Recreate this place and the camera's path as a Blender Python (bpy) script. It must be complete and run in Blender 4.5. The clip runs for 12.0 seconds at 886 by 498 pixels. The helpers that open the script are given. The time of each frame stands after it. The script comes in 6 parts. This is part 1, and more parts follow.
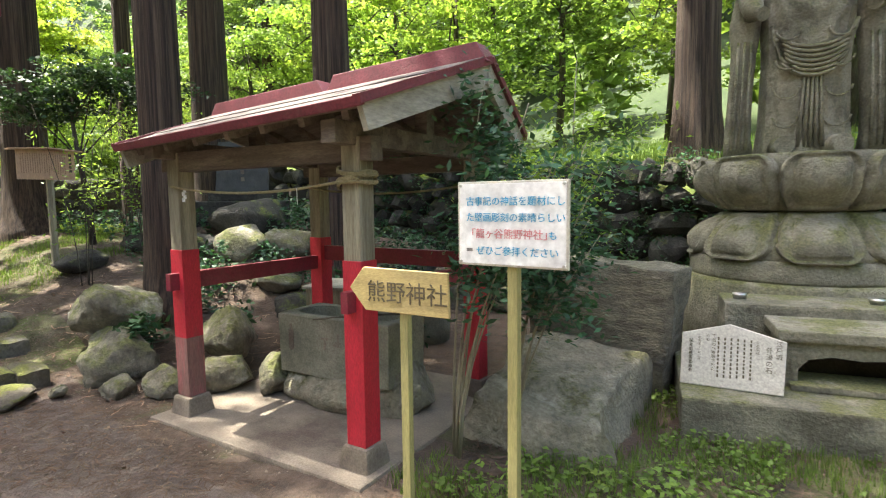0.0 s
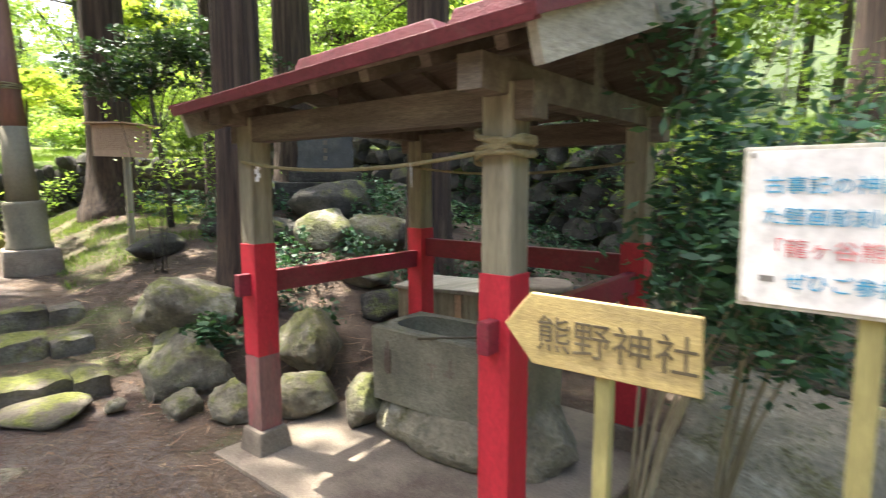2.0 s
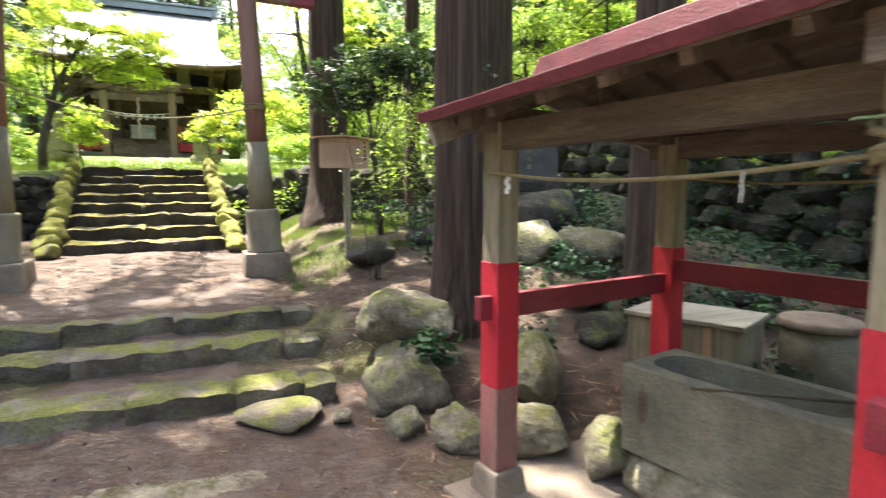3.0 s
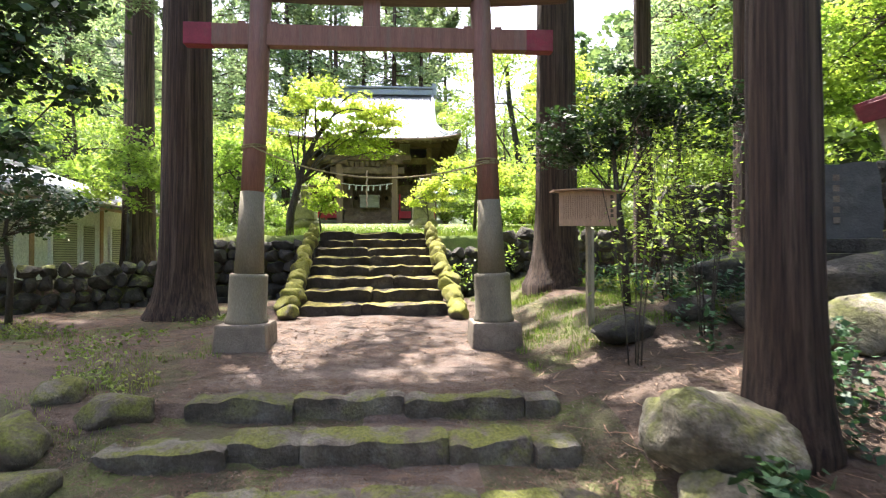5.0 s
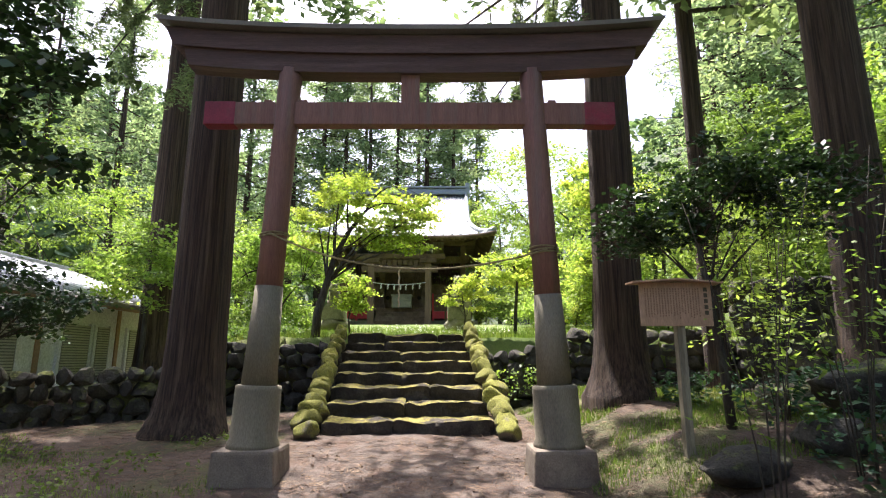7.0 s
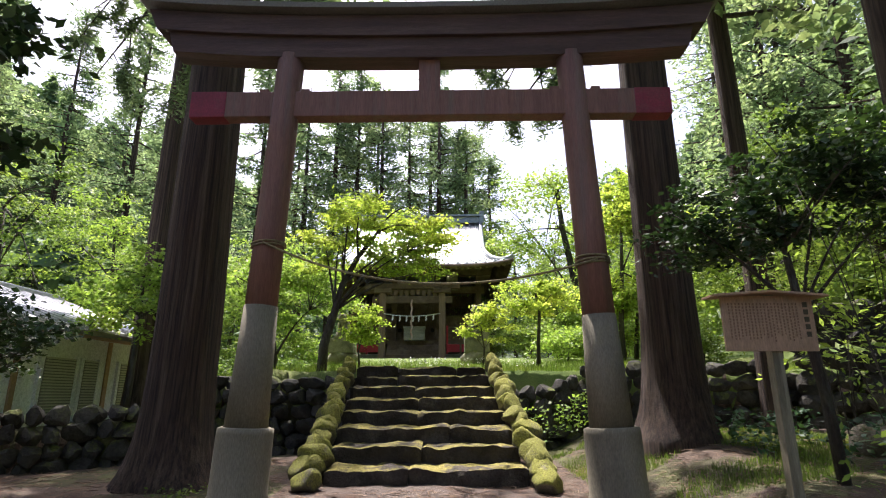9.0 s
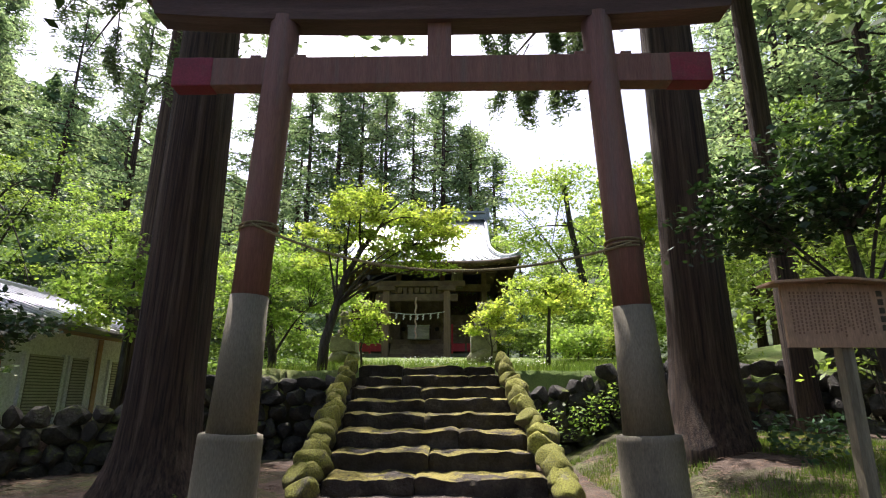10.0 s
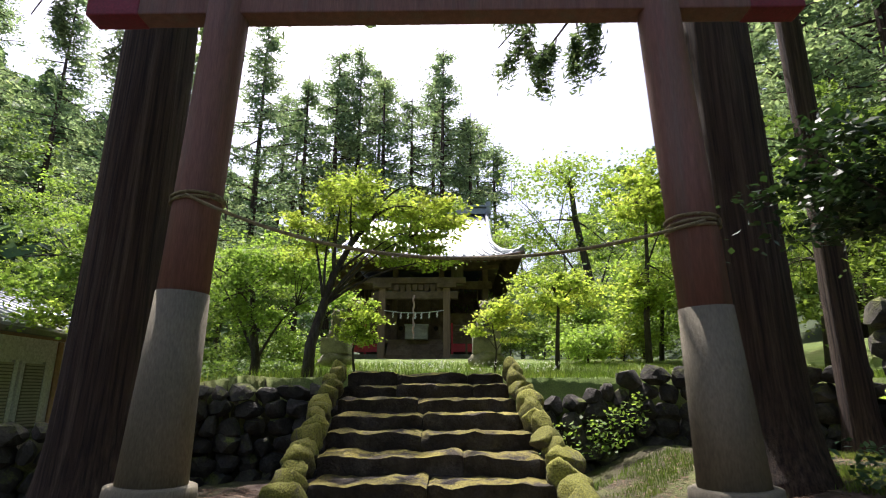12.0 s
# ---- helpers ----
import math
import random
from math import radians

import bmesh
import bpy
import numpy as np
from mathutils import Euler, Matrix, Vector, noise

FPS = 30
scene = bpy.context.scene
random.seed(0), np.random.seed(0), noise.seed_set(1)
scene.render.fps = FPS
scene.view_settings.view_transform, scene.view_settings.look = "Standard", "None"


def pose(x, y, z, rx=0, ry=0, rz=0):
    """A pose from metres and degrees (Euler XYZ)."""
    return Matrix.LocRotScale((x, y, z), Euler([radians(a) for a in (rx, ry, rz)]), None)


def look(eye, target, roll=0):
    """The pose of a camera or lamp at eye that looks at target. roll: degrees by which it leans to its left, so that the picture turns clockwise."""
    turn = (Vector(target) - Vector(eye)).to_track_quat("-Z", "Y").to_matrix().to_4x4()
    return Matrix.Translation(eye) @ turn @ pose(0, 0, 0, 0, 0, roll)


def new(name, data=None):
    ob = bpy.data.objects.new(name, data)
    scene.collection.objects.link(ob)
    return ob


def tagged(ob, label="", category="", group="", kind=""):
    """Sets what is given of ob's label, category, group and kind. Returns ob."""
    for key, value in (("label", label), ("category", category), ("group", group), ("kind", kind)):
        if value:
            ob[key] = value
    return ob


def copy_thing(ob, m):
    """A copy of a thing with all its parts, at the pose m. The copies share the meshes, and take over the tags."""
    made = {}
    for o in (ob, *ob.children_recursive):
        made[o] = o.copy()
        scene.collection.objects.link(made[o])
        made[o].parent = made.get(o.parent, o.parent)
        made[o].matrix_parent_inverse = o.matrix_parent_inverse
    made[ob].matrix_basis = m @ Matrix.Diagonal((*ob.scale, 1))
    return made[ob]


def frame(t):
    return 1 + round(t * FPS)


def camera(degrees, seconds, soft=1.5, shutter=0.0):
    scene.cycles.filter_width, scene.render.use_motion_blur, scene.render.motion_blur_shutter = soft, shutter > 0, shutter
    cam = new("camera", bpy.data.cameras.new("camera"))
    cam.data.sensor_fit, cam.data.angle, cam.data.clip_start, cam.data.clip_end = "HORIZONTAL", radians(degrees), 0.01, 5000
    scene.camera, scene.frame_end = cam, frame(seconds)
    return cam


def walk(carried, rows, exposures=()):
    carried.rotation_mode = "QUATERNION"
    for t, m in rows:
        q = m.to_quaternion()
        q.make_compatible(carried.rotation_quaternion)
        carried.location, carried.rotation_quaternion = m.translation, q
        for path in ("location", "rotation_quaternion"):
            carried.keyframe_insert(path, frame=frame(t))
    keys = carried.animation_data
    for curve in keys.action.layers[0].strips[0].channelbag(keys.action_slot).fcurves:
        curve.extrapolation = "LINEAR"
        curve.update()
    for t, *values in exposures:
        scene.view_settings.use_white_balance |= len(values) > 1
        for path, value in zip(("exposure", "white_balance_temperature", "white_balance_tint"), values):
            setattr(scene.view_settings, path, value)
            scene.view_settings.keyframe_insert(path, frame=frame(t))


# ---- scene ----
cam = camera(77.9, 12.0, soft=1.1, shutter=0.4)
PATH = [
    (0, (-0.124, 0.44, 1.631), (-1.423, 1.95, 1.451), -0.7),
    (0.5, (-0.396, 0.64, 1.619), (-1.698, 2.145, 1.414), -0.0),
    (1, (-0.64, 0.833, 1.613), (-1.944, 2.33, 1.373), -0.4),
    (1.5, (-0.909, 0.98, 1.622), (-2.247, 2.443, 1.363), -0.5),
    (2, (-1.198, 0.983, 1.626), (-2.68, 2.305, 1.388), -0.1),
    (2.5, (-1.517, 0.906, 1.645), (-3.173, 2.004, 1.422), 0.4),
    (3, (-1.817, 0.876, 1.646), (-3.639, 1.674, 1.439), -0.1),
    (3.5, (-2.118, 0.817, 1.648), (-4.043, 1.33, 1.471), 0.1),
    (3.7, (-2.247, 0.767, 1.656), (-4.193, 1.197, 1.492), 0.3),
    (5.3, (-3.263, 0.615, 1.609), (-5.26, 0.692, 1.679), -0.1),
    (5.5, (-3.422, 0.609, 1.638), (-5.419, 0.665, 1.735), 0.0),
    (6, (-3.705, 0.526, 1.667), (-5.694, 0.558, 1.877), 0.2),
    (6.5, (-3.967, 0.482, 1.677), (-5.942, 0.506, 1.991), 0.1),
    (7, (-4.189, 0.484, 1.671), (-6.15, 0.491, 2.065), 0.0),
    (7.2, (-4.282, 0.474, 1.67), (-6.239, 0.473, 2.085), 0.0),
    (9, (-5.224, 0.34, 1.663), (-7.156, 0.308, 2.18), -0.1),
    (9.5, (-5.473, 0.311, 1.642), (-7.402, 0.268, 2.172), 0.0),
    (10, (-5.809, 0.26, 1.679), (-7.74, 0.216, 2.196), 0.1),
    (10.5, (-6.057, 0.267, 1.687), (-7.987, 0.225, 2.211), 0.0),
    (11, (-6.405, 0.304, 1.722), (-8.338, 0.264, 2.235), 0.0),
    (11.5, (-6.665, 0.293, 1.821), (-8.597, 0.252, 2.335), -0.1),
    (12, (-6.944, 0.206, 1.878), (-8.878, 0.167, 2.387), 0.1),
]
EXPOSURES = [(0, 2.27, 6500, 9), (2, 2.52, 6500, 11), (3.5, 2.5, 6450, 16), (5.5, 2.05, 6300, 19), (7, 1.55, 6200, 20), (9, 1.12, 6150, 21), (12, 0.8, 6100, 21)]
walk(cam, [(t, look(eye, target, roll)) for t, eye, target, roll in PATH], EXPOSURES)

# ---- light: bright hazy sky, sun ahead of the walk behind high trees ----
SUN_EL, SUN_AZ = 65.0, 202.0      # azimuth counted from +x towards +y
world = bpy.data.worlds.new("sky")
scene.world = world
world.use_nodes = True
wn = world.node_tree
sky = wn.nodes.new("ShaderNodeTexSky")
sky.sky_type = "NISHITA"
sky.sun_disc = False
sky.sun_elevation = radians(SUN_EL)
sky.sun_rotation = radians(90 - SUN_AZ)
sky.air_density, sky.dust_density, sky.ozone_density = 1.0, 6.0, 1.0
wn.links.new(sky.outputs[0], wn.nodes["Background"].inputs[0])
wn.nodes["Background"].inputs[1].default_value = 0.15
sun = new("sun", bpy.data.lights.new("sun", "SUN"))
sun.data.energy, sun.data.angle, sun.data.color = 5.0, radians(0.6), (1.0, 0.94, 0.82)
_d = Vector((math.cos(radians(SUN_AZ)) * math.cos(radians(SUN_EL)), math.sin(radians(SUN_AZ)) * math.cos(radians(SUN_EL)), math.sin(radians(SUN_EL))))
sun.matrix_world = look(_d * 60, (0, 0, 0))

# ---- materials ----


def material(name, c1, c2, c3=None, scale=6.0, stretch=(1, 1, 1), rough=0.8, bump=0.4, fine=60.0, metal=0.0, moss=None, moss_amount=0.5, vary=0.0, thin=0.0, spots=0.5, moss_from=0.1):
    """Base colour in two scales of noise, an optional third colour in patches, moss on upward faces, bump, light passing through thin leaves."""
    m = bpy.data.materials.new(name)
    m.use_nodes = True
    t = m.node_tree
    n, l = t.nodes, t.links
    bsdf = n["Principled BSDF"]
    geo = n.new("ShaderNodeNewGeometry")
    mp = n.new("ShaderNodeMapping")
    mp.inputs["Scale"].default_value = stretch
    l.new(geo.outputs["Position"], mp.inputs[0])

    def tex(sc, detail=5.0, r=0.6):
        q = n.new("ShaderNodeTexNoise")
        q.inputs["Scale"].default_value, q.inputs["Detail"].default_value, q.inputs["Roughness"].default_value = sc, detail, r
        l.new(mp.outputs[0], q.inputs["Vector"])
        return q.outputs["Fac"]

    def ramp(src, a, b):
        q = n.new("ShaderNodeMapRange")
        q.inputs[1].default_value, q.inputs[2].default_value = a, b
        l.new(src, q.inputs[0])
        return q.outputs[0]

    def mix(f, a, b):
        q = n.new("ShaderNodeMix")
        q.data_type = "RGBA"
        if isinstance(f, float):
            q.inputs[0].default_value = f
        else:
            l.new(f, q.inputs[0])
        for k, v in ((6, a), (7, b)):
            if isinstance(v, tuple):
                q.inputs[k].default_value = (*v, 1)
            else:
                l.new(v, q.inputs[k])
        return q.outputs[2]
    col = mix(ramp(tex(scale), 0.35, 0.65), c1, c2)
    finec = tex(fine, 4.0)
    if c3:
        col = mix(ramp(tex(scale * 0.37, 6.0, 0.7), spots, spots + 0.15), col, c3)
    dark = n.new("ShaderNodeMix")
    dark.data_type, dark.blend_type = "RGBA", "MULTIPLY"
    dark.inputs[0].default_value = 0.55
    l.new(col, dark.inputs[6])
    g = n.new("ShaderNodeMapRange")
    g.inputs[1].default_value, g.inputs[2].default_value, g.inputs[3].default_value, g.inputs[4].default_value = 0.3, 0.7, 0.45, 1.25
    l.new(finec, g.inputs[0])
    l.new(g.outputs[0], dark.inputs[7])
    col = dark.outputs[2]
    if moss:
        sep = n.new("ShaderNodeSeparateXYZ")
        l.new(geo.outputs["Normal"], sep.inputs[0])
        mul = n.new("ShaderNodeMath")
        mul.operation = "MULTIPLY"
        l.new(ramp(sep.outputs[2], moss_from, min(0.95, moss_from + 0.7)), mul.inputs[0])
        l.new(ramp(tex(scale * 0.6, 6.0, 0.7), 0.62 - 0.3 * moss_amount, 0.7 - 0.25 * moss_amount), mul.inputs[1])
        mc = mix(ramp(finec, 0.35, 0.65), tuple(0.45 * v for v in moss), moss)
        col = mix(mul.outputs[0], col, mc)
    if vary:
        oi = n.new("ShaderNodeObjectInfo")
        hsv = n.new("ShaderNodeHueSaturation")
        if thin:
            l.new(geo.outputs["Random Per Island"], hsv.inputs["Value"])
            r = ramp(geo.outputs["Random Per Island"], 0, 1)
        else:
            r = ramp(oi.outputs["Random"], 0, 1)
        q = r.node
        q.inputs[3].default_value, q.inputs[4].default_value = 1 - vary, 1 + vary
        l.new(r, hsv.inputs["Value"])
        l.new(col, hsv.inputs["Color"])
        col = hsv.outputs[0]
    l.new(col, bsdf.inputs["Base Color"])
    bsdf.inputs["Roughness"].default_value, bsdf.inputs["Metallic"].default_value = rough, metal
    if bump:
        b1 = n.new("ShaderNodeBump")
        b1.inputs["Strength"].default_value, b1.inputs["Distance"].default_value = bump, 0.02
        add = n.new("ShaderNodeMath")
        l.new(tex(scale * 2.5, 6.0, 0.65), add.inputs[0])
        l.new(finec, add.inputs[1])
        l.new(add.outputs[0], b1.inputs["Height"])
        l.new(b1.outputs[0], bsdf.inputs["Normal"])
    if thin:
        tr = n.new("ShaderNodeBsdfTranslucent")
        tc = n.new("ShaderNodeMix")
        tc.data_type, tc.blend_type = "RGBA", "MULTIPLY"
        tc.inputs[0].default_value = 1.0
        l.new(col, tc.inputs[6])
        tc.inputs[7].default_value = (1.3, 1.25, 0.75, 1)
        l.new(tc.outputs[2], tr.inputs[0])
        ms = n.new("ShaderNodeMixShader")
        ms.inputs[0].default_value = thin
        l.new(bsdf.outputs[0], ms.inputs[1])
        l.new(tr.outputs[0], ms.inputs[2])
        l.new(ms.outputs[0], n["Material Output"].inputs[0])
    return m


MOSS = (0.16, 0.19, 0.035)
M_GROUND = material("forest_floor", (0.13, 0.093, 0.066), (0.066, 0.046, 0.034), (0.085, 0.088, 0.035), 5.0, rough=0.97, bump=1.0, fine=42, spots=0.56)
M_LOWGREEN = material("shaded_moss_ground", (0.085, 0.085, 0.034), (0.06, 0.047, 0.03), (0.115, 0.135, 0.036), 4.5, rough=0.97, bump=1.0, fine=45)
M_GRASS = material("sunny_grass", (0.17, 0.24, 0.045), (0.10, 0.16, 0.03), (0.24, 0.26, 0.09), 1.5, rough=0.9, bump=0.9, fine=45)
M_PATH = material("gravel_path", (0.15, 0.118, 0.096), (0.085, 0.064, 0.052), (0.115, 0.074, 0.053), 5.0, rough=0.97, bump=1.0, fine=55)
M_HILLGROUND = material("wooded_ground", (0.05, 0.075, 0.03), (0.03, 0.05, 0.02), (0.07, 0.10, 0.035), 0.4, rough=1.0, bump=0.5, fine=6)
M_BARK = material("cedar_bark", (0.098, 0.06, 0.042), (0.018, 0.012, 0.009), (0.14, 0.10, 0.07), 4.0, (9, 9, 0.22), 0.95, 1.0, 20)
M_BARK2 = material("dark_bark", (0.07, 0.055, 0.042), (0.035, 0.028, 0.022), (0.10, 0.10, 0.075), 7.0, (3, 3, 0.7), 0.9, 0.8, 30)
M_ROCK = material("mossy_rock", (0.21, 0.19, 0.14), (0.095, 0.086, 0.064), (0.40, 0.385, 0.32), 7.0, rough=0.97, bump=1.0, fine=30, moss=(0.14, 0.15, 0.045), moss_amount=0.6, spots=0.56)
M_WALLSTONE = material("dark_wall_stone", (0.06, 0.056, 0.046), (0.026, 0.025, 0.021), (0.105, 0.098, 0.082), 5.0, rough=0.97, bump=1.0, fine=36, moss=MOSS, moss_amount=0.35, vary=0.35)
M_STEP = material("mossy_step_stone", (0.135, 0.115, 0.085), (0.07, 0.058, 0.044), (0.19, 0.175, 0.14), 5.0, rough=0.97, bump=1.0, fine=38, moss=(0.145, 0.155, 0.03), moss_amount=0.62, vary=0.2, moss_from=-0.1)
# mossy stone; riser shade put into the dark base, tread light into bright top moss
M_STAIR = material("mossy_stair_stone", (0.055, 0.045, 0.034), (0.022, 0.018, 0.014), (0.09, 0.078, 0.06), 5.0, rough=0.97, bump=1.0, fine=34, moss=(0.27, 0.235, 0.05), moss_amount=0.68, vary=0.2, moss_from=0.42)
M_MOSSY = material("thick_moss_stone", (0.13, 0.115, 0.08), (0.075, 0.07, 0.046), (0.17, 0.16, 0.12), 5.0, rough=0.97, bump=1.0, fine=48, moss=(0.25, 0.255, 0.04), moss_amount=1.05, vary=0.25, moss_from=-0.45)
M_CARVED = material("weathered_granite", (0.27, 0.255, 0.19), (0.165, 0.155, 0.112), (0.10, 0.095, 0.068), 4.0, rough=0.95, bump=0.9, fine=42, moss=(0.16, 0.165, 0.06), moss_amount=0.62, moss_from=0.0)
M_SLAB = material("lichen_rock", (0.29, 0.26, 0.185), (0.165, 0.147, 0.105), (0.43, 0.41, 0.335), 6.0, rough=0.97, bump=1.0, fine=30, moss=(0.15, 0.14, 0.06), moss_amount=0.35, spots=0.60)
M_BASIN = material("grey_green_stone", (0.265, 0.25, 0.185), (0.185, 0.175, 0.128), (0.13, 0.125, 0.09), 3.5, rough=0.9, bump=0.5, fine=60)
M_CONCRETE = material("concrete", (0.25, 0.208, 0.158), (0.17, 0.138, 0.105), (0.115, 0.086, 0.066), 3.5, rough=0.92, bump=0.4, fine=70)
M_SLEEVE = material("grey_painted_sleeve", (0.225, 0.20, 0.137), (0.175, 0.157, 0.108), (0.12, 0.108, 0.075), 2.0, (2, 2, 0.6), 0.88, 0.25, 50)
M_LINTEL = material("blackened_lintel_wood", (0.10, 0.058, 0.05), (0.065, 0.04, 0.036), (0.13, 0.085, 0.072), 3.0, (6, 0.4, 6), 0.8, 0.3, 30)
M_RED = material("red_paint", (0.52, 0.025, 0.045), (0.42, 0.02, 0.035), (0.30, 0.05, 0.05), 4.0, (3, 3, 0.8), 0.5, 0.2, 45, spots=0.62)
M_REDTRIM = material("dark_red_trim", (0.165, 0.026, 0.038), (0.115, 0.02, 0.028), (0.17, 0.07, 0.065), 6.0, rough=0.6, bump=0.2, spots=0.58)
M_REDROOF = material("red_sheet_metal", (0.115, 0.088, 0.078), (0.08, 0.058, 0.052), (0.16, 0.135, 0.115), 6.0, (1, 1, 1), 0.65, 0.2, 60, spots=0.56)
M_FADED = material("faded_vermilion_wood", (0.25, 0.125, 0.095), (0.185, 0.09, 0.07), (0.19, 0.125, 0.10), 3.0, (6, 6, 0.4), 0.7, 0.25, 30)
# crimson of the gate beam ends; also the pavilion rails, with their shade in the colour
M_CRIMSON = material("crimson_paint", (0.25, 0.02, 0.04), (0.18, 0.016, 0.03), (0.2, 0.05, 0.05), 4.0, rough=0.6, bump=0.15)
M_WOOD = material("weathered_wood", (0.265, 0.235, 0.155), (0.165, 0.142, 0.095), (0.33, 0.30, 0.21), 3.0, (7, 7, 0.6), 0.85, 0.4, 25)
M_WOODX = material("weathered_beam", (0.14, 0.11, 0.083), (0.085, 0.066, 0.05), (0.20, 0.165, 0.125), 3.0, (0.6, 7, 7), 0.85, 0.35, 25)
M_WOODG = material("grey_plank", (0.36, 0.34, 0.28), (0.26, 0.245, 0.20), (0.20, 0.19, 0.15), 3.0, (7, 0.7, 3), 0.85, 0.35, 25)
M_YELLOW = material("yellowed_wood", (0.47, 0.37, 0.15), (0.38, 0.29, 0.115), (0.33, 0.26, 0.12), 3.0, (1, 3, 5), 0.7, 0.15, 40)
M_STAKE = material("greenish_stake", (0.36, 0.33, 0.13), (0.28, 0.255, 0.10), (0.22, 0.2, 0.09), 3.0, (8, 8, 0.8), 0.75, 0.2, 30)
M_DARKWOOD = material("old_shrine_wood", (0.17, 0.112, 0.07), (0.10, 0.066, 0.043), (0.23, 0.165, 0.115), 2.0, (2, 2, 2), 0.8, 0.2, 30)
M_ROOF = material("silvery_roof_sheet", (0.40, 0.43, 0.45), (0.33, 0.36, 0.38), (0.27, 0.31, 0.33), 1.2, rough=0.32, bump=0.06, fine=20, metal=0.85)
M_PLASTER = material("white_wall", (0.88, 0.89, 0.92), (0.82, 0.83, 0.86), None, 1.0, rough=0.8, bump=0.05, fine=30)
M_LOUVRE = material("grey_shutter", (0.20, 0.19, 0.175), (0.16, 0.155, 0.14), None, 2.0, rough=0.6, bump=0.05)
M_WHITE = material("white_laminate", (0.80, 0.80, 0.78), (0.74, 0.75, 0.74), None, 3.0, rough=0.35, bump=0.12, fine=18)
M_FRAME = material("pale_frame", (0.55, 0.53, 0.44), (0.48, 0.46, 0.38), None, 8.0, rough=0.5, bump=0.05)
M_BLUEINK = material("blue_ink", (0.05, 0.33, 0.55), (0.06, 0.36, 0.58), None, 8.0, rough=0.5, bump=0)
M_REDINK = material("faded_red_ink", (0.62, 0.20, 0.22), (0.66, 0.25, 0.26), None, 8.0, rough=0.5, bump=0)
M_BLACKINK = material("dark_ink", (0.07, 0.055, 0.03), (0.1, 0.08, 0.045), None, 8.0, rough=0.7, bump=0)
M_FADEDINK = material("faded_brown_ink", (0.20, 0.115, 0.07), (0.25, 0.15, 0.09), None, 12.0, rough=0.8, bump=0)
M_BOARD = material("faded_notice_wood", (0.50, 0.32, 0.20), (0.42, 0.265, 0.165), (0.36, 0.25, 0.17), 3.0, (1, 4, 0.8), 0.75, 0.15, 30)
M_PALE = material("pale_stone_panel", (0.60, 0.58, 0.51), (0.52, 0.50, 0.44), (0.36, 0.31, 0.24), 4.0, rough=0.7, bump=0.1, spots=0.6)
M_ROPE = material("straw_rope", (0.40, 0.34, 0.18), (0.28, 0.235, 0.12), None, 30.0, rough=0.95, bump=0.8, fine=150)
M_PAPER = material("white_paper", (0.82, 0.82, 0.80), (0.76, 0.76, 0.74), None, 8.0, rough=0.8, bump=0)
M_METAL = material("worn_steel", (0.6, 0.6, 0.58), (0.5, 0.5, 0.48), None, 8.0, rough=0.3, bump=0, metal=1.0)
M_SOIL = material("dark_soil", (0.055, 0.043, 0.034), (0.035, 0.028, 0.022), None, 5.0, rough=1.0, bump=0.6)
M_WATER = material("dark_water", (0.02, 0.025, 0.02), (0.025, 0.03, 0.025), None, 3.0, rough=0.05, bump=0)
M_LITTER = material("dry_needles", (0.23, 0.145, 0.09), (0.14, 0.085, 0.055), (0.33, 0.24, 0.155), 9.0, rough=0.95, bump=0, vary=0.5)
L_MAPLE = material("maple_leaf", (0.34, 0.44, 0.08), (0.24, 0.36, 0.07), (0.42, 0.48, 0.11), 1.2, rough=0.45, bump=0, fine=8, thin=0.68, vary=0.35)
L_LIGHT = material("young_leaf", (0.25, 0.38, 0.08), (0.17, 0.29, 0.06), (0.33, 0.45, 0.10), 0.8, rough=0.5, bump=0, fine=6, thin=0.6, vary=0.35)
L_MID = material("slope_leaf", (0.17, 0.27, 0.06), (0.11, 0.19, 0.045), (0.25, 0.35, 0.07), 0.2, rough=0.6, bump=0, fine=3, thin=0.45, vary=0.4)
L_DARK = material("glossy_dark_leaf", (0.036, 0.08, 0.024), (0.022, 0.055, 0.018), (0.06, 0.115, 0.03), 2.0, rough=0.42, bump=0, fine=9, thin=0.25, vary=0.4)
L_BLUE = material("nandina_leaf", (0.045, 0.12, 0.055), (0.03, 0.085, 0.04), (0.08, 0.16, 0.05), 3.0, rough=0.55, bump=0, fine=9, thin=0.3, vary=0.4)
L_CEDAR = material("cedar_foliage", (0.15, 0.225, 0.13), (0.10, 0.165, 0.095), (0.21, 0.28, 0.15), 1.0, rough=0.7, bump=0, fine=7, thin=0.55, vary=0.4)
# paler, bluer version of the cedar foliage: distance haze put into the colour
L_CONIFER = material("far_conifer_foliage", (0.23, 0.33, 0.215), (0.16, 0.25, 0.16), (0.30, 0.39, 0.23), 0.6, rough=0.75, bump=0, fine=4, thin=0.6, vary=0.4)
L_HILL = material("hill_foliage", (0.14, 0.23, 0.11), (0.09, 0.16, 0.085), (0.21, 0.31, 0.13), 0.15, rough=0.7, bump=0, fine=2, thin=0.3, vary=0.4)
L_GRASS = material("grass_blade", (0.15, 0.24, 0.04), (0.10, 0.17, 0.03), (0.22, 0.27, 0.06), 1.5, rough=0.6, bump=0, fine=9, thin=0.4, vary=0.4)

# ---- mesh helpers ----


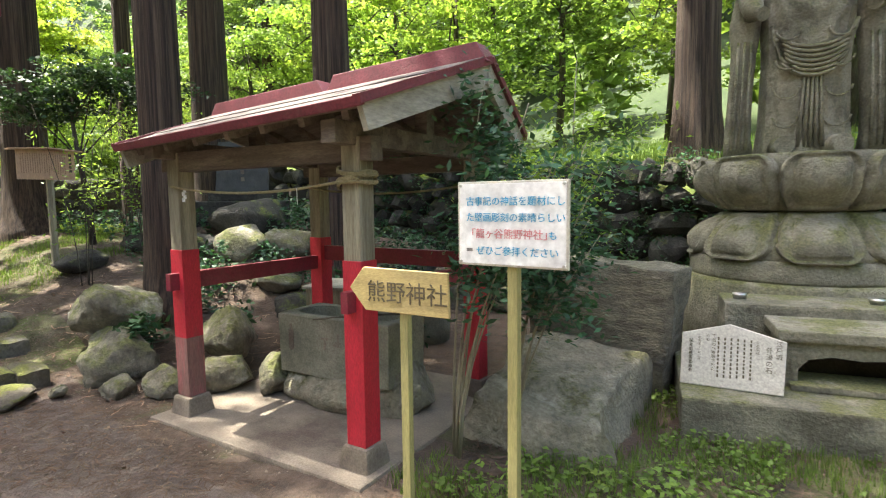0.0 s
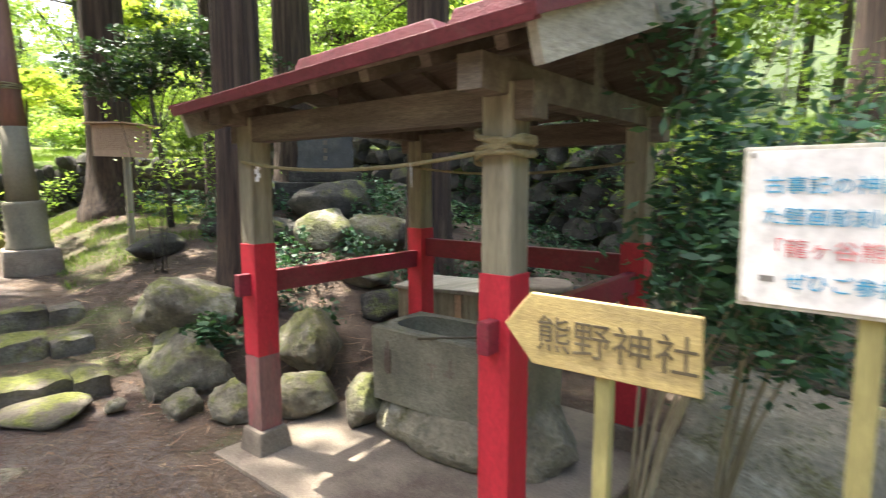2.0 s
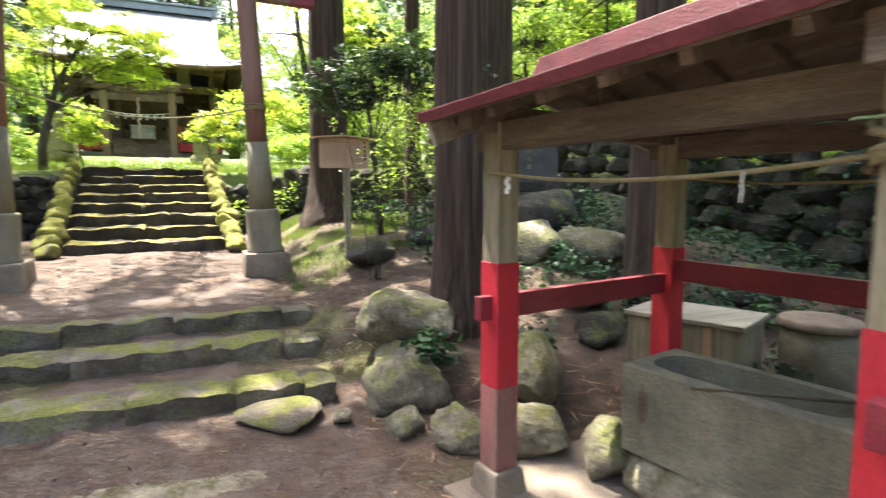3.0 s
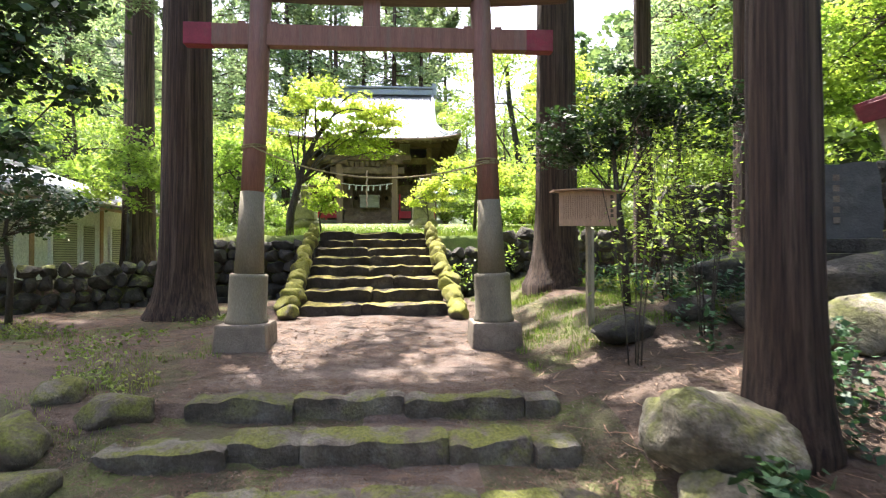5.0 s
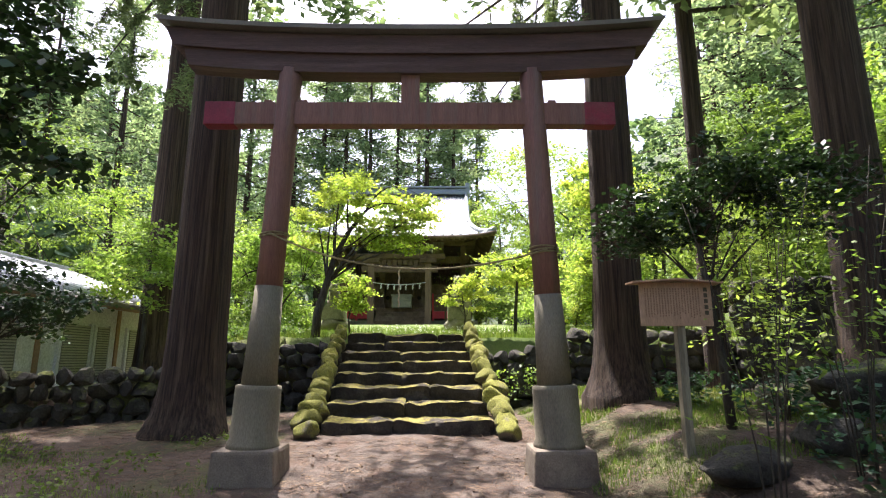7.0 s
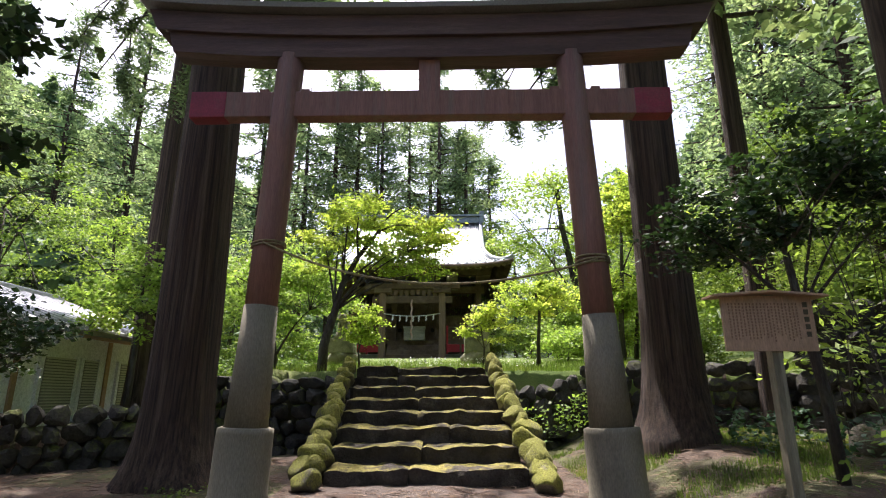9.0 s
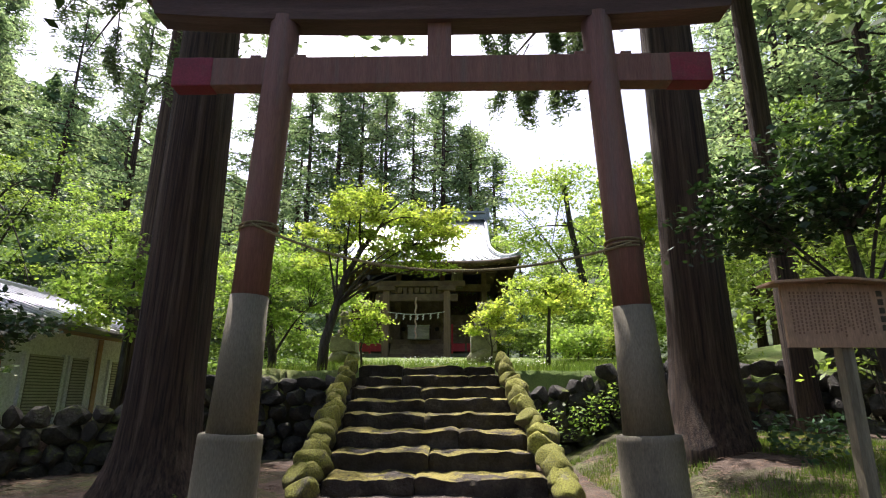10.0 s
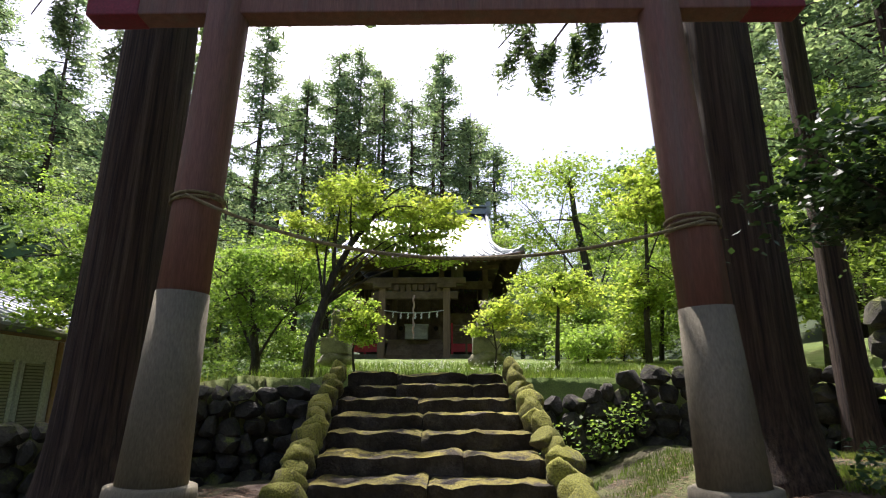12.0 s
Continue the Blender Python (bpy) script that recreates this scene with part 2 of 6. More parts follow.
def box(bm, x0, x1, y0, y1, z0, z1, m=None, taper=0.0, bevel=0.0):
    """A box with an optional narrower top and rounded edges, in a bmesh."""
    c = bmesh.ops.create_cube(bm, size=1.0)["verts"]
    for v in c:
        k = 1 - taper if v.co.z > 0 else 1.0
        v.co = Vector(((x0 + x1) / 2 + v.co.x * (x1 - x0) * k, (y0 + y1) / 2 + v.co.y * (y1 - y0) * k, z0 if v.co.z < 0 else z1))
    if bevel:
        es = list({e for v in c for e in v.link_edges})
        r = bmesh.ops.bevel(bm, geom=es, offset=bevel, segments=2, affect="EDGES", profile=0.6)
        c = list({v for f in r["faces"] for v in f.verts} | {v for v in c if v.is_valid})
    if m is not None:
        bmesh.ops.transform(bm, matrix=m, verts=c)
    return c


def tube(bm, pts, radii, seg=10, wobble=0.0, cap=True):
    """A round tube along points with a radius at each."""
    rings = []
    n = len(pts)
    for i, p in enumerate(pts):
        p = Vector(p)
        d = (Vector(pts[min(i + 1, n - 1)]) - Vector(pts[max(i - 1, 0)])).normalized()
        a = d.orthogonal().normalized() if abs(d.z) < 0.9 else Vector((1, 0, 0))
        a = (a - d * a.dot(d)).normalized()
        b = d.cross(a)
        ring = []
        for k in range(seg):
            th = 2 * math.pi * k / seg
            r = radii[i] * (1 + (wobble * noise.noise((math.cos(th) * 2, math.sin(th) * 2, p.z * 2 + p.x)) if wobble else 0))
            ring.append(bm.verts.new(p + a * math.cos(th) * r + b * math.sin(th) * r))
        rings.append(ring)
    for r0, r1 in zip(rings, rings[1:]):
        for k in range(seg):
            f = bm.faces.new((r0[k], r0[(k + 1) % seg], r1[(k + 1) % seg], r1[k]))
            f.smooth = True
    if cap:
        bm.faces.new(rings[-1])
        bm.faces.new(rings[0][::-1])


def finish(name, bm, mat, parent=None, label="", place=None):
    bmesh.ops.recalc_face_normals(bm, faces=bm.faces)
    me = bpy.data.meshes.new(name)
    bm.to_mesh(me)
    bm.free()
    me.materials.append(mat)
    ob = new(name, me)
    if parent is not None:
        ob.parent = parent
    if place is not None:
        ob.matrix_basis = place
    if label:
        ob["label"] = label
    return ob


def part(name, bm, mat, parent, label=""):
    return finish(name, bm, mat, parent, label)


def boxpart(name, dims, mat, parent=None, m=None, bevel=0.006, taper=0.0, label=""):
    bm = bmesh.new()
    box(bm, *dims, m=m, bevel=bevel, taper=taper)
    return finish(name, bm, mat, parent, label)


def thing(name, place, label, category, group=""):
    ob = new(name)
    ob.matrix_basis = place
    return tagged(ob, label, category, group)


def raw(name, verts, faces, mat, parent=None, smooth=False):
    me = bpy.data.meshes.new(name)
    me.from_pydata([tuple(v) for v in verts], [], faces)
    me.materials.append(mat)
    if smooth:
        me.polygons.foreach_set("use_smooth", [True] * len(me.polygons))
    ob = new(name, me)
    if parent is not None:
        ob.parent = parent
    return ob


def leaf_mesh(name, centres, size, mat, parent, seed, up=0.5, long=1.7):
    """Many small pointed leaves, each two triangles folded along the rib. up: how far they lie flat."""
    rng = np.random.default_rng(seed)
    c = np.asarray(centres, float)
    n = len(c)
    d = rng.normal(size=(n, 3))
    d[:, 2] *= 0.45
    d /= np.linalg.norm(d, axis=1)[:, None]
    w = rng.normal(size=(n, 3))
    w[:, 2] *= (1 - up)
    w -= d * (w * d).sum(1)[:, None]
    w /= np.linalg.norm(w, axis=1)[:, None] + 1e-9
    nrm = np.cross(d, w)
    s = (size * rng.uniform(0.6, 1.35, n))[:, None]
    a = c - d * s * long / 2
    b = c + d * s * long / 2
    l = c + w * s * 0.5 + nrm * s * 0.12
    r = c - w * s * 0.5 + nrm * s * 0.12
    v = np.stack([a, l, b, r], 1).reshape(-1, 3)
    me = bpy.data.meshes.new(name)
    me.vertices.add(4 * n)
    me.vertices.foreach_set("co", v.ravel())
    me.loops.add(4 * n)
    me.loops.foreach_set("vertex_index", np.arange(4 * n))
    me.polygons.add(n)
    me.polygons.foreach_set("loop_start", np.arange(n) * 4)
    me.update(calc_edges=True)
    me.validate()
    me.materials.append(mat)
    ob = new(name, me)
    if parent is not None:
        ob.parent = parent
    return ob


# ---- the lie of the land ----


def smooth(a, b, v):
    k = np.clip((v - a) / (b - a), 0, 1)
    return k * k * (3 - 2 * k)


# foot of the terrace walls, from the far left round to the right behind the statue
EDGE = [(-9.0, -14.0), (-10.6, -8.5), (-12.2, -6.2), (-14.2, -4.2), (-15.5, -2.6), (-15.8, -1.4), (-15.8, 1.4), (-15.8, 4.2), (-15.2, 6.2), (-13.2, 7.8), (-9.0, 8.5), (-4.0, 8.6), (1.0, 8.6), (14.0, 8.6)]


def edge_distance(x, y):
    """Metres beyond the foot of the terrace wall; negative on the lower ground."""
    best = np.full(np.shape(x), 1e9)
    sign = np.ones(np.shape(x))
    for (ax, ay), (bx, by) in zip(EDGE, EDGE[1:]):
        dx, dy = bx - ax, by - ay
        t = np.clip(((x - ax) * dx + (y - ay) * dy) / (dx * dx + dy * dy), 0, 1)
        d = np.hypot(x - ax - t * dx, y - ay - t * dy)
        s = (x - ax) * dy - (y - ay) * dx
        sign = np.where(d < best, np.where(s < 0, 1.0, -1.0), sign)
        best = np.minimum(best, d)
    return best * sign


def ground_height(x, y):
    x, y = np.asarray(x, float), np.asarray(y, float)
    on_path = smooth(-1.7, -1.3, y) * (1 - smooth(1.75, 2.0, y))
    # stepped path
    st = 0.13 * smooth(-6.22, -6.30, x) + 0.13 * smooth(-7.08, -7.16, x) + 0.14 * smooth(-7.72, -7.80, x)
    ramp = 0.40 * smooth(-5.6, -8.0, x)
    low = on_path * st + (1 - on_path) * ramp - 0.03
    low = low + 0.30 * smooth(-8.0, -12.5, x)
    # bank on the right of the path, under the boulders and the big cedar
    bank = smooth(1.8, 3.2, y) * smooth(-5.0, -6.4, x)
    low = low + bank * (0.25 + 0.22 * smooth(-8.0, -9.2, x) * smooth(9, 3, y) + 0.05 * smooth(4, 8, y))
    mound = np.exp(-(((x + 8.8) / 2.0) ** 2 + ((y - 5.6) / 1.5) ** 2))
    low = low + 0.65 * mound + 0.15 * smooth(4.5, 8.0, y)
    low = low + 0.35 * smooth(-1.8, -4.0, y) * smooth(-5.2, -7.0, x) * (1 - smooth(-8, -11, x))
    e = edge_distance(x, y)
    top = 2.12 - 0.95 * smooth(-3.0, -5.6, y) * smooth(-26.0, -21.0, x) + 0.9 * smooth(-16.2, -27.0, x) * smooth(-7.0, -4.0, y) + 0.05 * smooth(0, 6, x)
    top = top + 0.7 * smooth(9.0, 14.0, y)
    z = low * (1 - smooth(0.10, 0.26, e)) + top * smooth(0.10, 0.26, e)
    hill = 30 * smooth(15, 62, y) * 1.0 + 44 * smooth(-18, -80, y) + 15 * smooth(-75, -170, x)
    hill = hill + 10 * smooth(15, 60, y) * smooth(-20, -60, x)
    z = z + hill
    return z


def gz(x, y):
    return float(ground_height(x, y))


def spaced(knots):
    out = []
    for (a, b, n) in knots:
        out += list(np.linspace(a, b, n, endpoint=False))
    return np.array(out + [knots[-1][1]])


def build_ground():
    xs = spaced([(-420, -120, 12), (-120, -40, 22), (-40, -17, 46), (-17, -10.5, 70), (-10.5, 1.5, 170), (1.5, 8, 24), (8, 60, 14), (60, 400, 8)])
    ys = spaced([(-420, -100, 10), (-100, -20, 24), (-20, -8, 30), (-8, 9.5, 200), (9.5, 20, 26), (20, 80, 20), (80, 400, 10)])
    X, Y = np.meshgrid(xs, ys, indexing="ij")
    Z = ground_height(X, Y)
    rng = np.random.default_rng(4)
    fine = np.array([noise.noise((a * 1.3, b * 1.3, 0.0)) * 0.035 + noise.noise((a * 5, b * 5, 3.0)) * 0.012 for a, b in zip(X.ravel(), Y.ravel())]).reshape(X.shape)
    Z = Z + fine + rng.normal(0, 0.004, X.shape)
    nx, ny = X.shape
    v = np.stack([X, Y, Z], -1).reshape(-1, 3)
    idx = np.arange(nx * ny).reshape(nx, ny)
    f = np.stack([idx[:-1, :-1], idx[1:, :-1], idx[1:, 1:], idx[:-1, 1:]], -1).reshape(-1, 4)
    me = bpy.data.meshes.new("ground")
    me.from_pydata(v.tolist(), [], f.tolist())
    me.polygons.foreach_set("use_smooth", [True] * len(me.polygons))
    for m in (M_GROUND, M_GRASS, M_PATH, M_LOWGREEN, M_HILLGROUND):
        me.materials.append(m)
    cx, cy = (X[:-1, :-1] + X[1:, 1:]) / 2, (Y[:-1, :-1] + Y[1:, 1:]) / 2
    e = edge_distance(cx, cy)
    wob = np.array([noise.noise((a * 0.8, b * 0.8, 7.0)) for a, b in zip(cx.ravel(), cy.ravel())]).reshape(cx.shape)
    mid = 0.1 - 0.0 * cx
    path = (np.abs(cy - mid) < 1.35 + 0.5 * wob) & (cx < -4.0) & (cx > -12.2) | (cx > -6.1) & (cy < 1.9 + 0.3 * wob) & (cx < 6)
    idm = np.where(e > 0.2, 1, np.where(path, 2, 0))
    green = ((cx < -8.6) & (cy > 1.9) & (wob > -0.35 * (cx < -10.3) - 0.05)) | ((cy > 3.2) & (cx > -2.6) & (wob > -0.12)) | ((cx < -6.3) & (cy < -1.6) & (wob > -0.05))
    idm = np.where((idm == 0) & green, 3, idm)
    idm = np.where((cx < -6.25) & (cx > -7.75) & (np.abs(cy) < 2.2) & (wob > -0.25), 3, idm)
    idm = np.where((e > 0.2) & ((cy < -4.3) & (cx > -24)), 3, idm)
    idm = np.where((e > 0.2) & ((cy > 14.5) | (cx < -37) | (cy < -13)), 4, idm)
    me.polygons.foreach_set("material_index", idm.ravel().astype(np.int32))
    return tagged(new("ground", me), "forest floor of brown needles, moss and grass rising to a terrace", "ground", kind="structure")


build_ground()

# ---- rocks and walls ----


def rock_bm(seed, size, sub=3, rough=0.22, flat=0.0):
    bm = bmesh.new()
    bmesh.ops.create_icosphere(bm, subdivisions=sub, radius=1.0)
    o = Vector((seed * 7.13, seed * 3.7, seed * 1.9))
    for v in bm.verts:
        d = v.co.copy()
        k = 1 + rough * noise.noise(d * 1.1 + o) * 1.6 + rough * 0.5 * noise.noise(d * 2.7 + o)
        # facets: clip against a few tilted planes
        p = d * k
        for j in range(9):
            nn = Vector((noise.noise(o + Vector((j * 1.7 + 0.3, 0.2, 0.1))), noise.noise(o + Vector((0.4, j * 1.3 + 0.6, 5.5))), noise.noise(o + Vector((3.3, 0.7, j * 1.9 + 0.2))))).normalized()
            q = p.dot(nn) - (0.66 + 0.03 * (j % 4))
            if q > 0:
                p = p - nn * q * 0.96
        if flat and p.z > flat:
            p.z = flat + (p.z - flat) * 0.2
        if sub > 2:
            p = p * (1 + 0.07 * noise.noise(d * 4 + o) - 0.07 * abs(noise.noise(d * 6 + o)) + 0.04 * noise.noise(d * 12 + o) + 0.02 * noise.noise(d * 25 + o))
        v.co = Vector((p.x * size[0] / 2, p.y * size[1] / 2, p.z * size[2] / 2))
    for f in bm.faces:
        f.smooth = sub > 2
    return bm


def rock(name, at, size, seed, rz=0, mat=None, label="", group="", sub=4, flat=0.0, tilt=0, cat="rock", rough=0.22):
    ob = finish(name, rock_bm(seed, size, sub, rough, flat), mat or M_ROCK)
    ob.matrix_basis = pose(*at, tilt, 0, rz)
    return tagged(ob, label, cat, group)


STONES = []
for k in range(10):
    b = rock_bm(40 + k, (1.12, 1.0, 1.12), 2, 0.3)
    me = bpy.data.meshes.new("stone")
    b.to_mesh(me)
    b.free()
    me.materials.append(M_WALLSTONE)
    STONES.append(me)


def wall_stones(parent, run, foot, height, course, seed, lean=0.1, joined=False):
    """Rough courses of field stones along a line of the plan."""
    rng = random.Random(seed)
    rows = max(1, int(height / course))
    total = sum(math.dist(a, b) for a, b in zip(run, run[1:]))
    made = []
    for r in range(rows):
        s = rng.uniform(0, 0.3)
        while s < total:
            w = course * rng.uniform(0.8, 1.9)
            d, i = s + w / 2, 0
            while i < len(run) - 2 and d > math.dist(run[i], run[i + 1]):
                d -= math.dist(run[i], run[i + 1])
                i += 1
            (ax, ay), (bx, by) = run[i], run[i + 1]
            u = min(1.0, d / math.dist(run[i], run[i + 1]))
            x, y = ax + (bx - ax) * u, ay + (by - ay) * u
            nx, ny = -(by - ay), bx - ax
            q = math.hypot(nx, ny)
            off = lean * r * course + rng.uniform(-0.04, 0.04)
            z = foot(x, y) + (r + 0.5) * course + rng.uniform(-0.03, 0.03)
            ob = new("stone", rng.choice(STONES))
            ob.parent = parent
            ob.matrix_basis = pose(x + nx / q * off, y + ny / q * off, z, rng.uniform(-12, 12), rng.uniform(-12, 12), math.degrees(math.atan2(by - ay, bx - ax)) + rng.uniform(-8, 8)) @ Matrix.Diagonal((w * 1.12, course * 1.5, course * rng.uniform(1.1, 1.3), 1))
            made.append(ob)
            s += w
    return made

# ---- stone steps of the path and the long stairs ----


def tread_stone(x0, x1, y0, y1, z0, z1, seed):
    """A long rough-hewn stair stone: upright split front, nearly flat top with a ragged mossy lip."""
    bm = bmesh.new()
    nx, ny, nz = 6, max(6, int((y1 - y0) / 0.055)), 5
    o = Vector((seed * 1.7, seed, 3.0))

    def point(a, b, c):
        x, y, z = x0 + (x1 - x0) * a, y0 + (y1 - y0) * b, z0 + (z1 - z0) * c
        p = Vector((x, y, z))
        edge = 1 - min(1.0, min(b, 1 - b) * (y1 - y0) / 0.05)
        x += a * (0.055 * noise.noise(p * 1.6 + o) + 0.045 * noise.noise(p * 5 + o) + 0.026 * noise.noise(p * 13 - o)) - 0.030 * a * edge
        x += a * 0.035 * math.sin(math.pi * c) * noise.noise(Vector((y * 2, z * 3, seed)))
        z += c * (0.040 * noise.noise(Vector((y * 2.2, seed, x * 1.5))) + 0.032 * noise.noise(Vector((y * 6, seed, x * 5))) + 0.008 * noise.noise(p * 21))
        z -= c * (0.022 * edge + 0.012 * max(0.0, a - 0.85) / 0.15)
        return (x, y, z)
    top = [[bm.verts.new(point(i / nx, j / ny, 1.0)) for j in range(ny + 1)] for i in range(nx + 1)]
    front = [top[nx]] + [[bm.verts.new(point(1.0, j / ny, 1 - k / nz)) for j in range(ny + 1)] for k in range(1, nz + 1)]
    for rows in (top, front):
        for p, q in zip(rows, rows[1:]):
            for j in range(ny):
                bm.faces.new((p[j], q[j], q[j + 1], p[j + 1]))
    for j in (0, ny):
        low = [bm.verts.new(point(i / nx, j / ny, 0.0)) for i in range(nx)] + [front[-1][j]]
        for i in range(nx):
            side = (top[i][j], top[i + 1][j], low[i + 1], low[i])
            if i == nx - 1:
                side = (top[i][j],) + tuple(front[k][j] for k in range(nz + 1)) + (low[i],)
            bm.faces.new(side if j else side[::-1])
    bmesh.ops.recalc_face_normals(bm, faces=bm.faces)
    for f in bm.faces:
        f.smooth = True
    return bm


def crisp(ob, angle=38):
    """Hard arrises where the faces turn sharply."""
    ob.data.set_sharp_from_angle(angle=radians(angle))
    return ob


def path_step(name, x, z, y0, y1, seed, depth=0.3, bow=0.12):
    t = thing(name, pose(0, 0, 0), "low step of worn mossy stones across the path", "step", "path steps")
    rng = random.Random(seed)
    y = y0
    while y < y1:
        w = min(rng.uniform(0.5, 1.35), y1 - y + 0.05)
        k = (y + w / 2 - (y0 + y1) / 2) / (y1 - y0) * 2
        xx = x + bow * k * k + rng.uniform(-0.03, 0.03)
        crisp(part("step_stone", tread_stone(xx - depth * rng.uniform(0.85, 1.1), xx, y + 0.002, y + w - 0.002, z - 0.28, z + rng.uniform(-0.025, 0.02), seed + y), M_STEP, t))
        y += w
    return t


path_step("path_step", -7.72, 0.43, -1.25, 1.85, 11, 0.26, 0.05)
path_step("path_step", -7.06, 0.275, -1.6, 1.8, 12, 0.34, 0.15)
path_step("path_step", -6.2, 0.135, -2.2, 1.75, 13, 0.40, 0.15)

stairs = tagged(thing("stone_stairs", pose(0, 0, 0), "worn stone stairs edged with thick green moss", "stairs"), kind="")
NST, SX0, SX1, SZ0, SZ1 = 8, -11.95, -15.55, 0.72, 2.18

for i in range(NST):
    u = i / (NST - 1)
    x = SX0 + (SX1 - SX0) * u
    z = SZ0 + (SZ1 - SZ0) * (i + 0.75) / (NST - 0.25)
    c, hw = 0.03 - 0.27 * u, 1.19
    rng = random.Random(60 + i)
    y = c - hw
    while y < c + hw - 0.05:
        w = min(rng.uniform(0.7, 1.6), c + hw - y)
        if c + hw - y - w < 0.3:
            w = c + hw - y
        crisp(part("step_stone", tread_stone(x - 0.60, x + rng.uniform(-0.03, 0.04), y + 0.003, y + w - 0.003, z - 0.30, z + rng.uniform(-0.025, 0.02), i * 3.7 + y), M_STAIR, stairs))
        y += w
for side in (-1, 1):
    rng = random.Random(5 + side)
    for i in range(17):
        u = i / 16
        x = SX0 + 0.20 + (SX1 - SX0 + 0.05) * u
        z = SZ0 + (SZ1 - SZ0) * u + 0.02
        k = 1.0 - 0.3 * u
        y = 0.03 - 0.27 * u + side * (1.19 + 0.15 * k + rng.uniform(-0.03, 0.03))
        ob = finish("edge_stone", rock_bm(70 + i + 20 * side, (0.50 * k * rng.uniform(0.8, 1.25), 0.40 * k * rng.uniform(0.8, 1.2), 0.40 * rng.uniform(0.75, 1.1)), 3, 0.15), M_MOSSY, stairs)
        ob.matrix_basis = pose(x, y, z, rng.uniform(-10, 10), rng.uniform(-4, 16), rng.uniform(-30, 30))
# packed earth core under the stairs
bm = bmesh.new()
core = [(SX0, 0.4), (SX0 - 0.2, 0.72), (SX1, 2.0), (SX1 - 0.6, 2.05), (SX1 - 0.6, 0.3)]
a = [bm.verts.new((x, -1.22, z)) for x, z in core]
b = [bm.verts.new((x, 0.98, z)) for x, z in core]
bm.faces.new(a), bm.faces.new(b[::-1])
for i in range(5):
    bm.faces.new((a[i], a[(i + 1) % 5], b[(i + 1) % 5], b[i]))
part("earth_core", bm, M_SOIL, stairs)

# ---- cedar trunks ----


def trunk_mesh(name, r, height, seed, mat, parent, flare=0.5, lean=(0, 0), seg=56, foot=-0.35):
    rng = random.Random(seed)
    zs = [foot, 0.0, 0.12, 0.28, 0.5, 0.8, 1.3, 2.0, 3.0, 4.5, 6.5, 9.0, 12.0]
    zs = [z for z in zs if z < height] + [height]
    verts, faces = [], []
    lobes = [(rng.uniform(0, 6.28), rng.uniform(0.5, 1.0)) for _ in range(6)]
    ridge = [rng.uniform(-1, 1) for _ in range(seg)]
    for z in zs:
        rr = r * (1 - 0.55 * max(z, 0) / 22.0)
        fl = math.exp(-max(z, 0) / 0.38)
        for k in range(seg):
            th = 2 * math.pi * k / seg
            lob = sum(w * max(0, math.cos(th - a)) ** 6 for a, w in lobes)
            q = rr * (1 + flare * fl * (0.45 + 0.6 * lob) + 0.03 * ridge[k] + 0.03 * noise.noise((math.cos(th) * 1.5, math.sin(th) * 1.5, z * 0.35 + seed)))
            q += 0.012 * noise.noise((th * 9, z * 0.8, seed))
            verts.append((q * math.cos(th) + lean[0] * z, q * math.sin(th) + lean[1] * z, z))
    for i in range(len(zs) - 1):
        for k in range(seg):
            a, b = i * seg + k, i * seg + (k + 1) % seg
            faces.append((a, b, b + seg, a + seg))
    ob = raw(name, verts, faces, mat, parent, smooth=True)
    return ob


def spray(rng, a, b, n, drop=0.3, width=0.35):
    """Points of hanging cedar sprays along a limb from a to b."""
    t = rng.uniform(0.25, 1.0, n)
    p = a + (b - a) * t[:, None]
    p += rng.normal(size=(n, 3)) * np.array([width, width, width * 0.35]) * (0.4 + 0.8 * t[:, None])
    p[:, 2] -= np.abs(rng.normal(size=n)) * drop
    return p


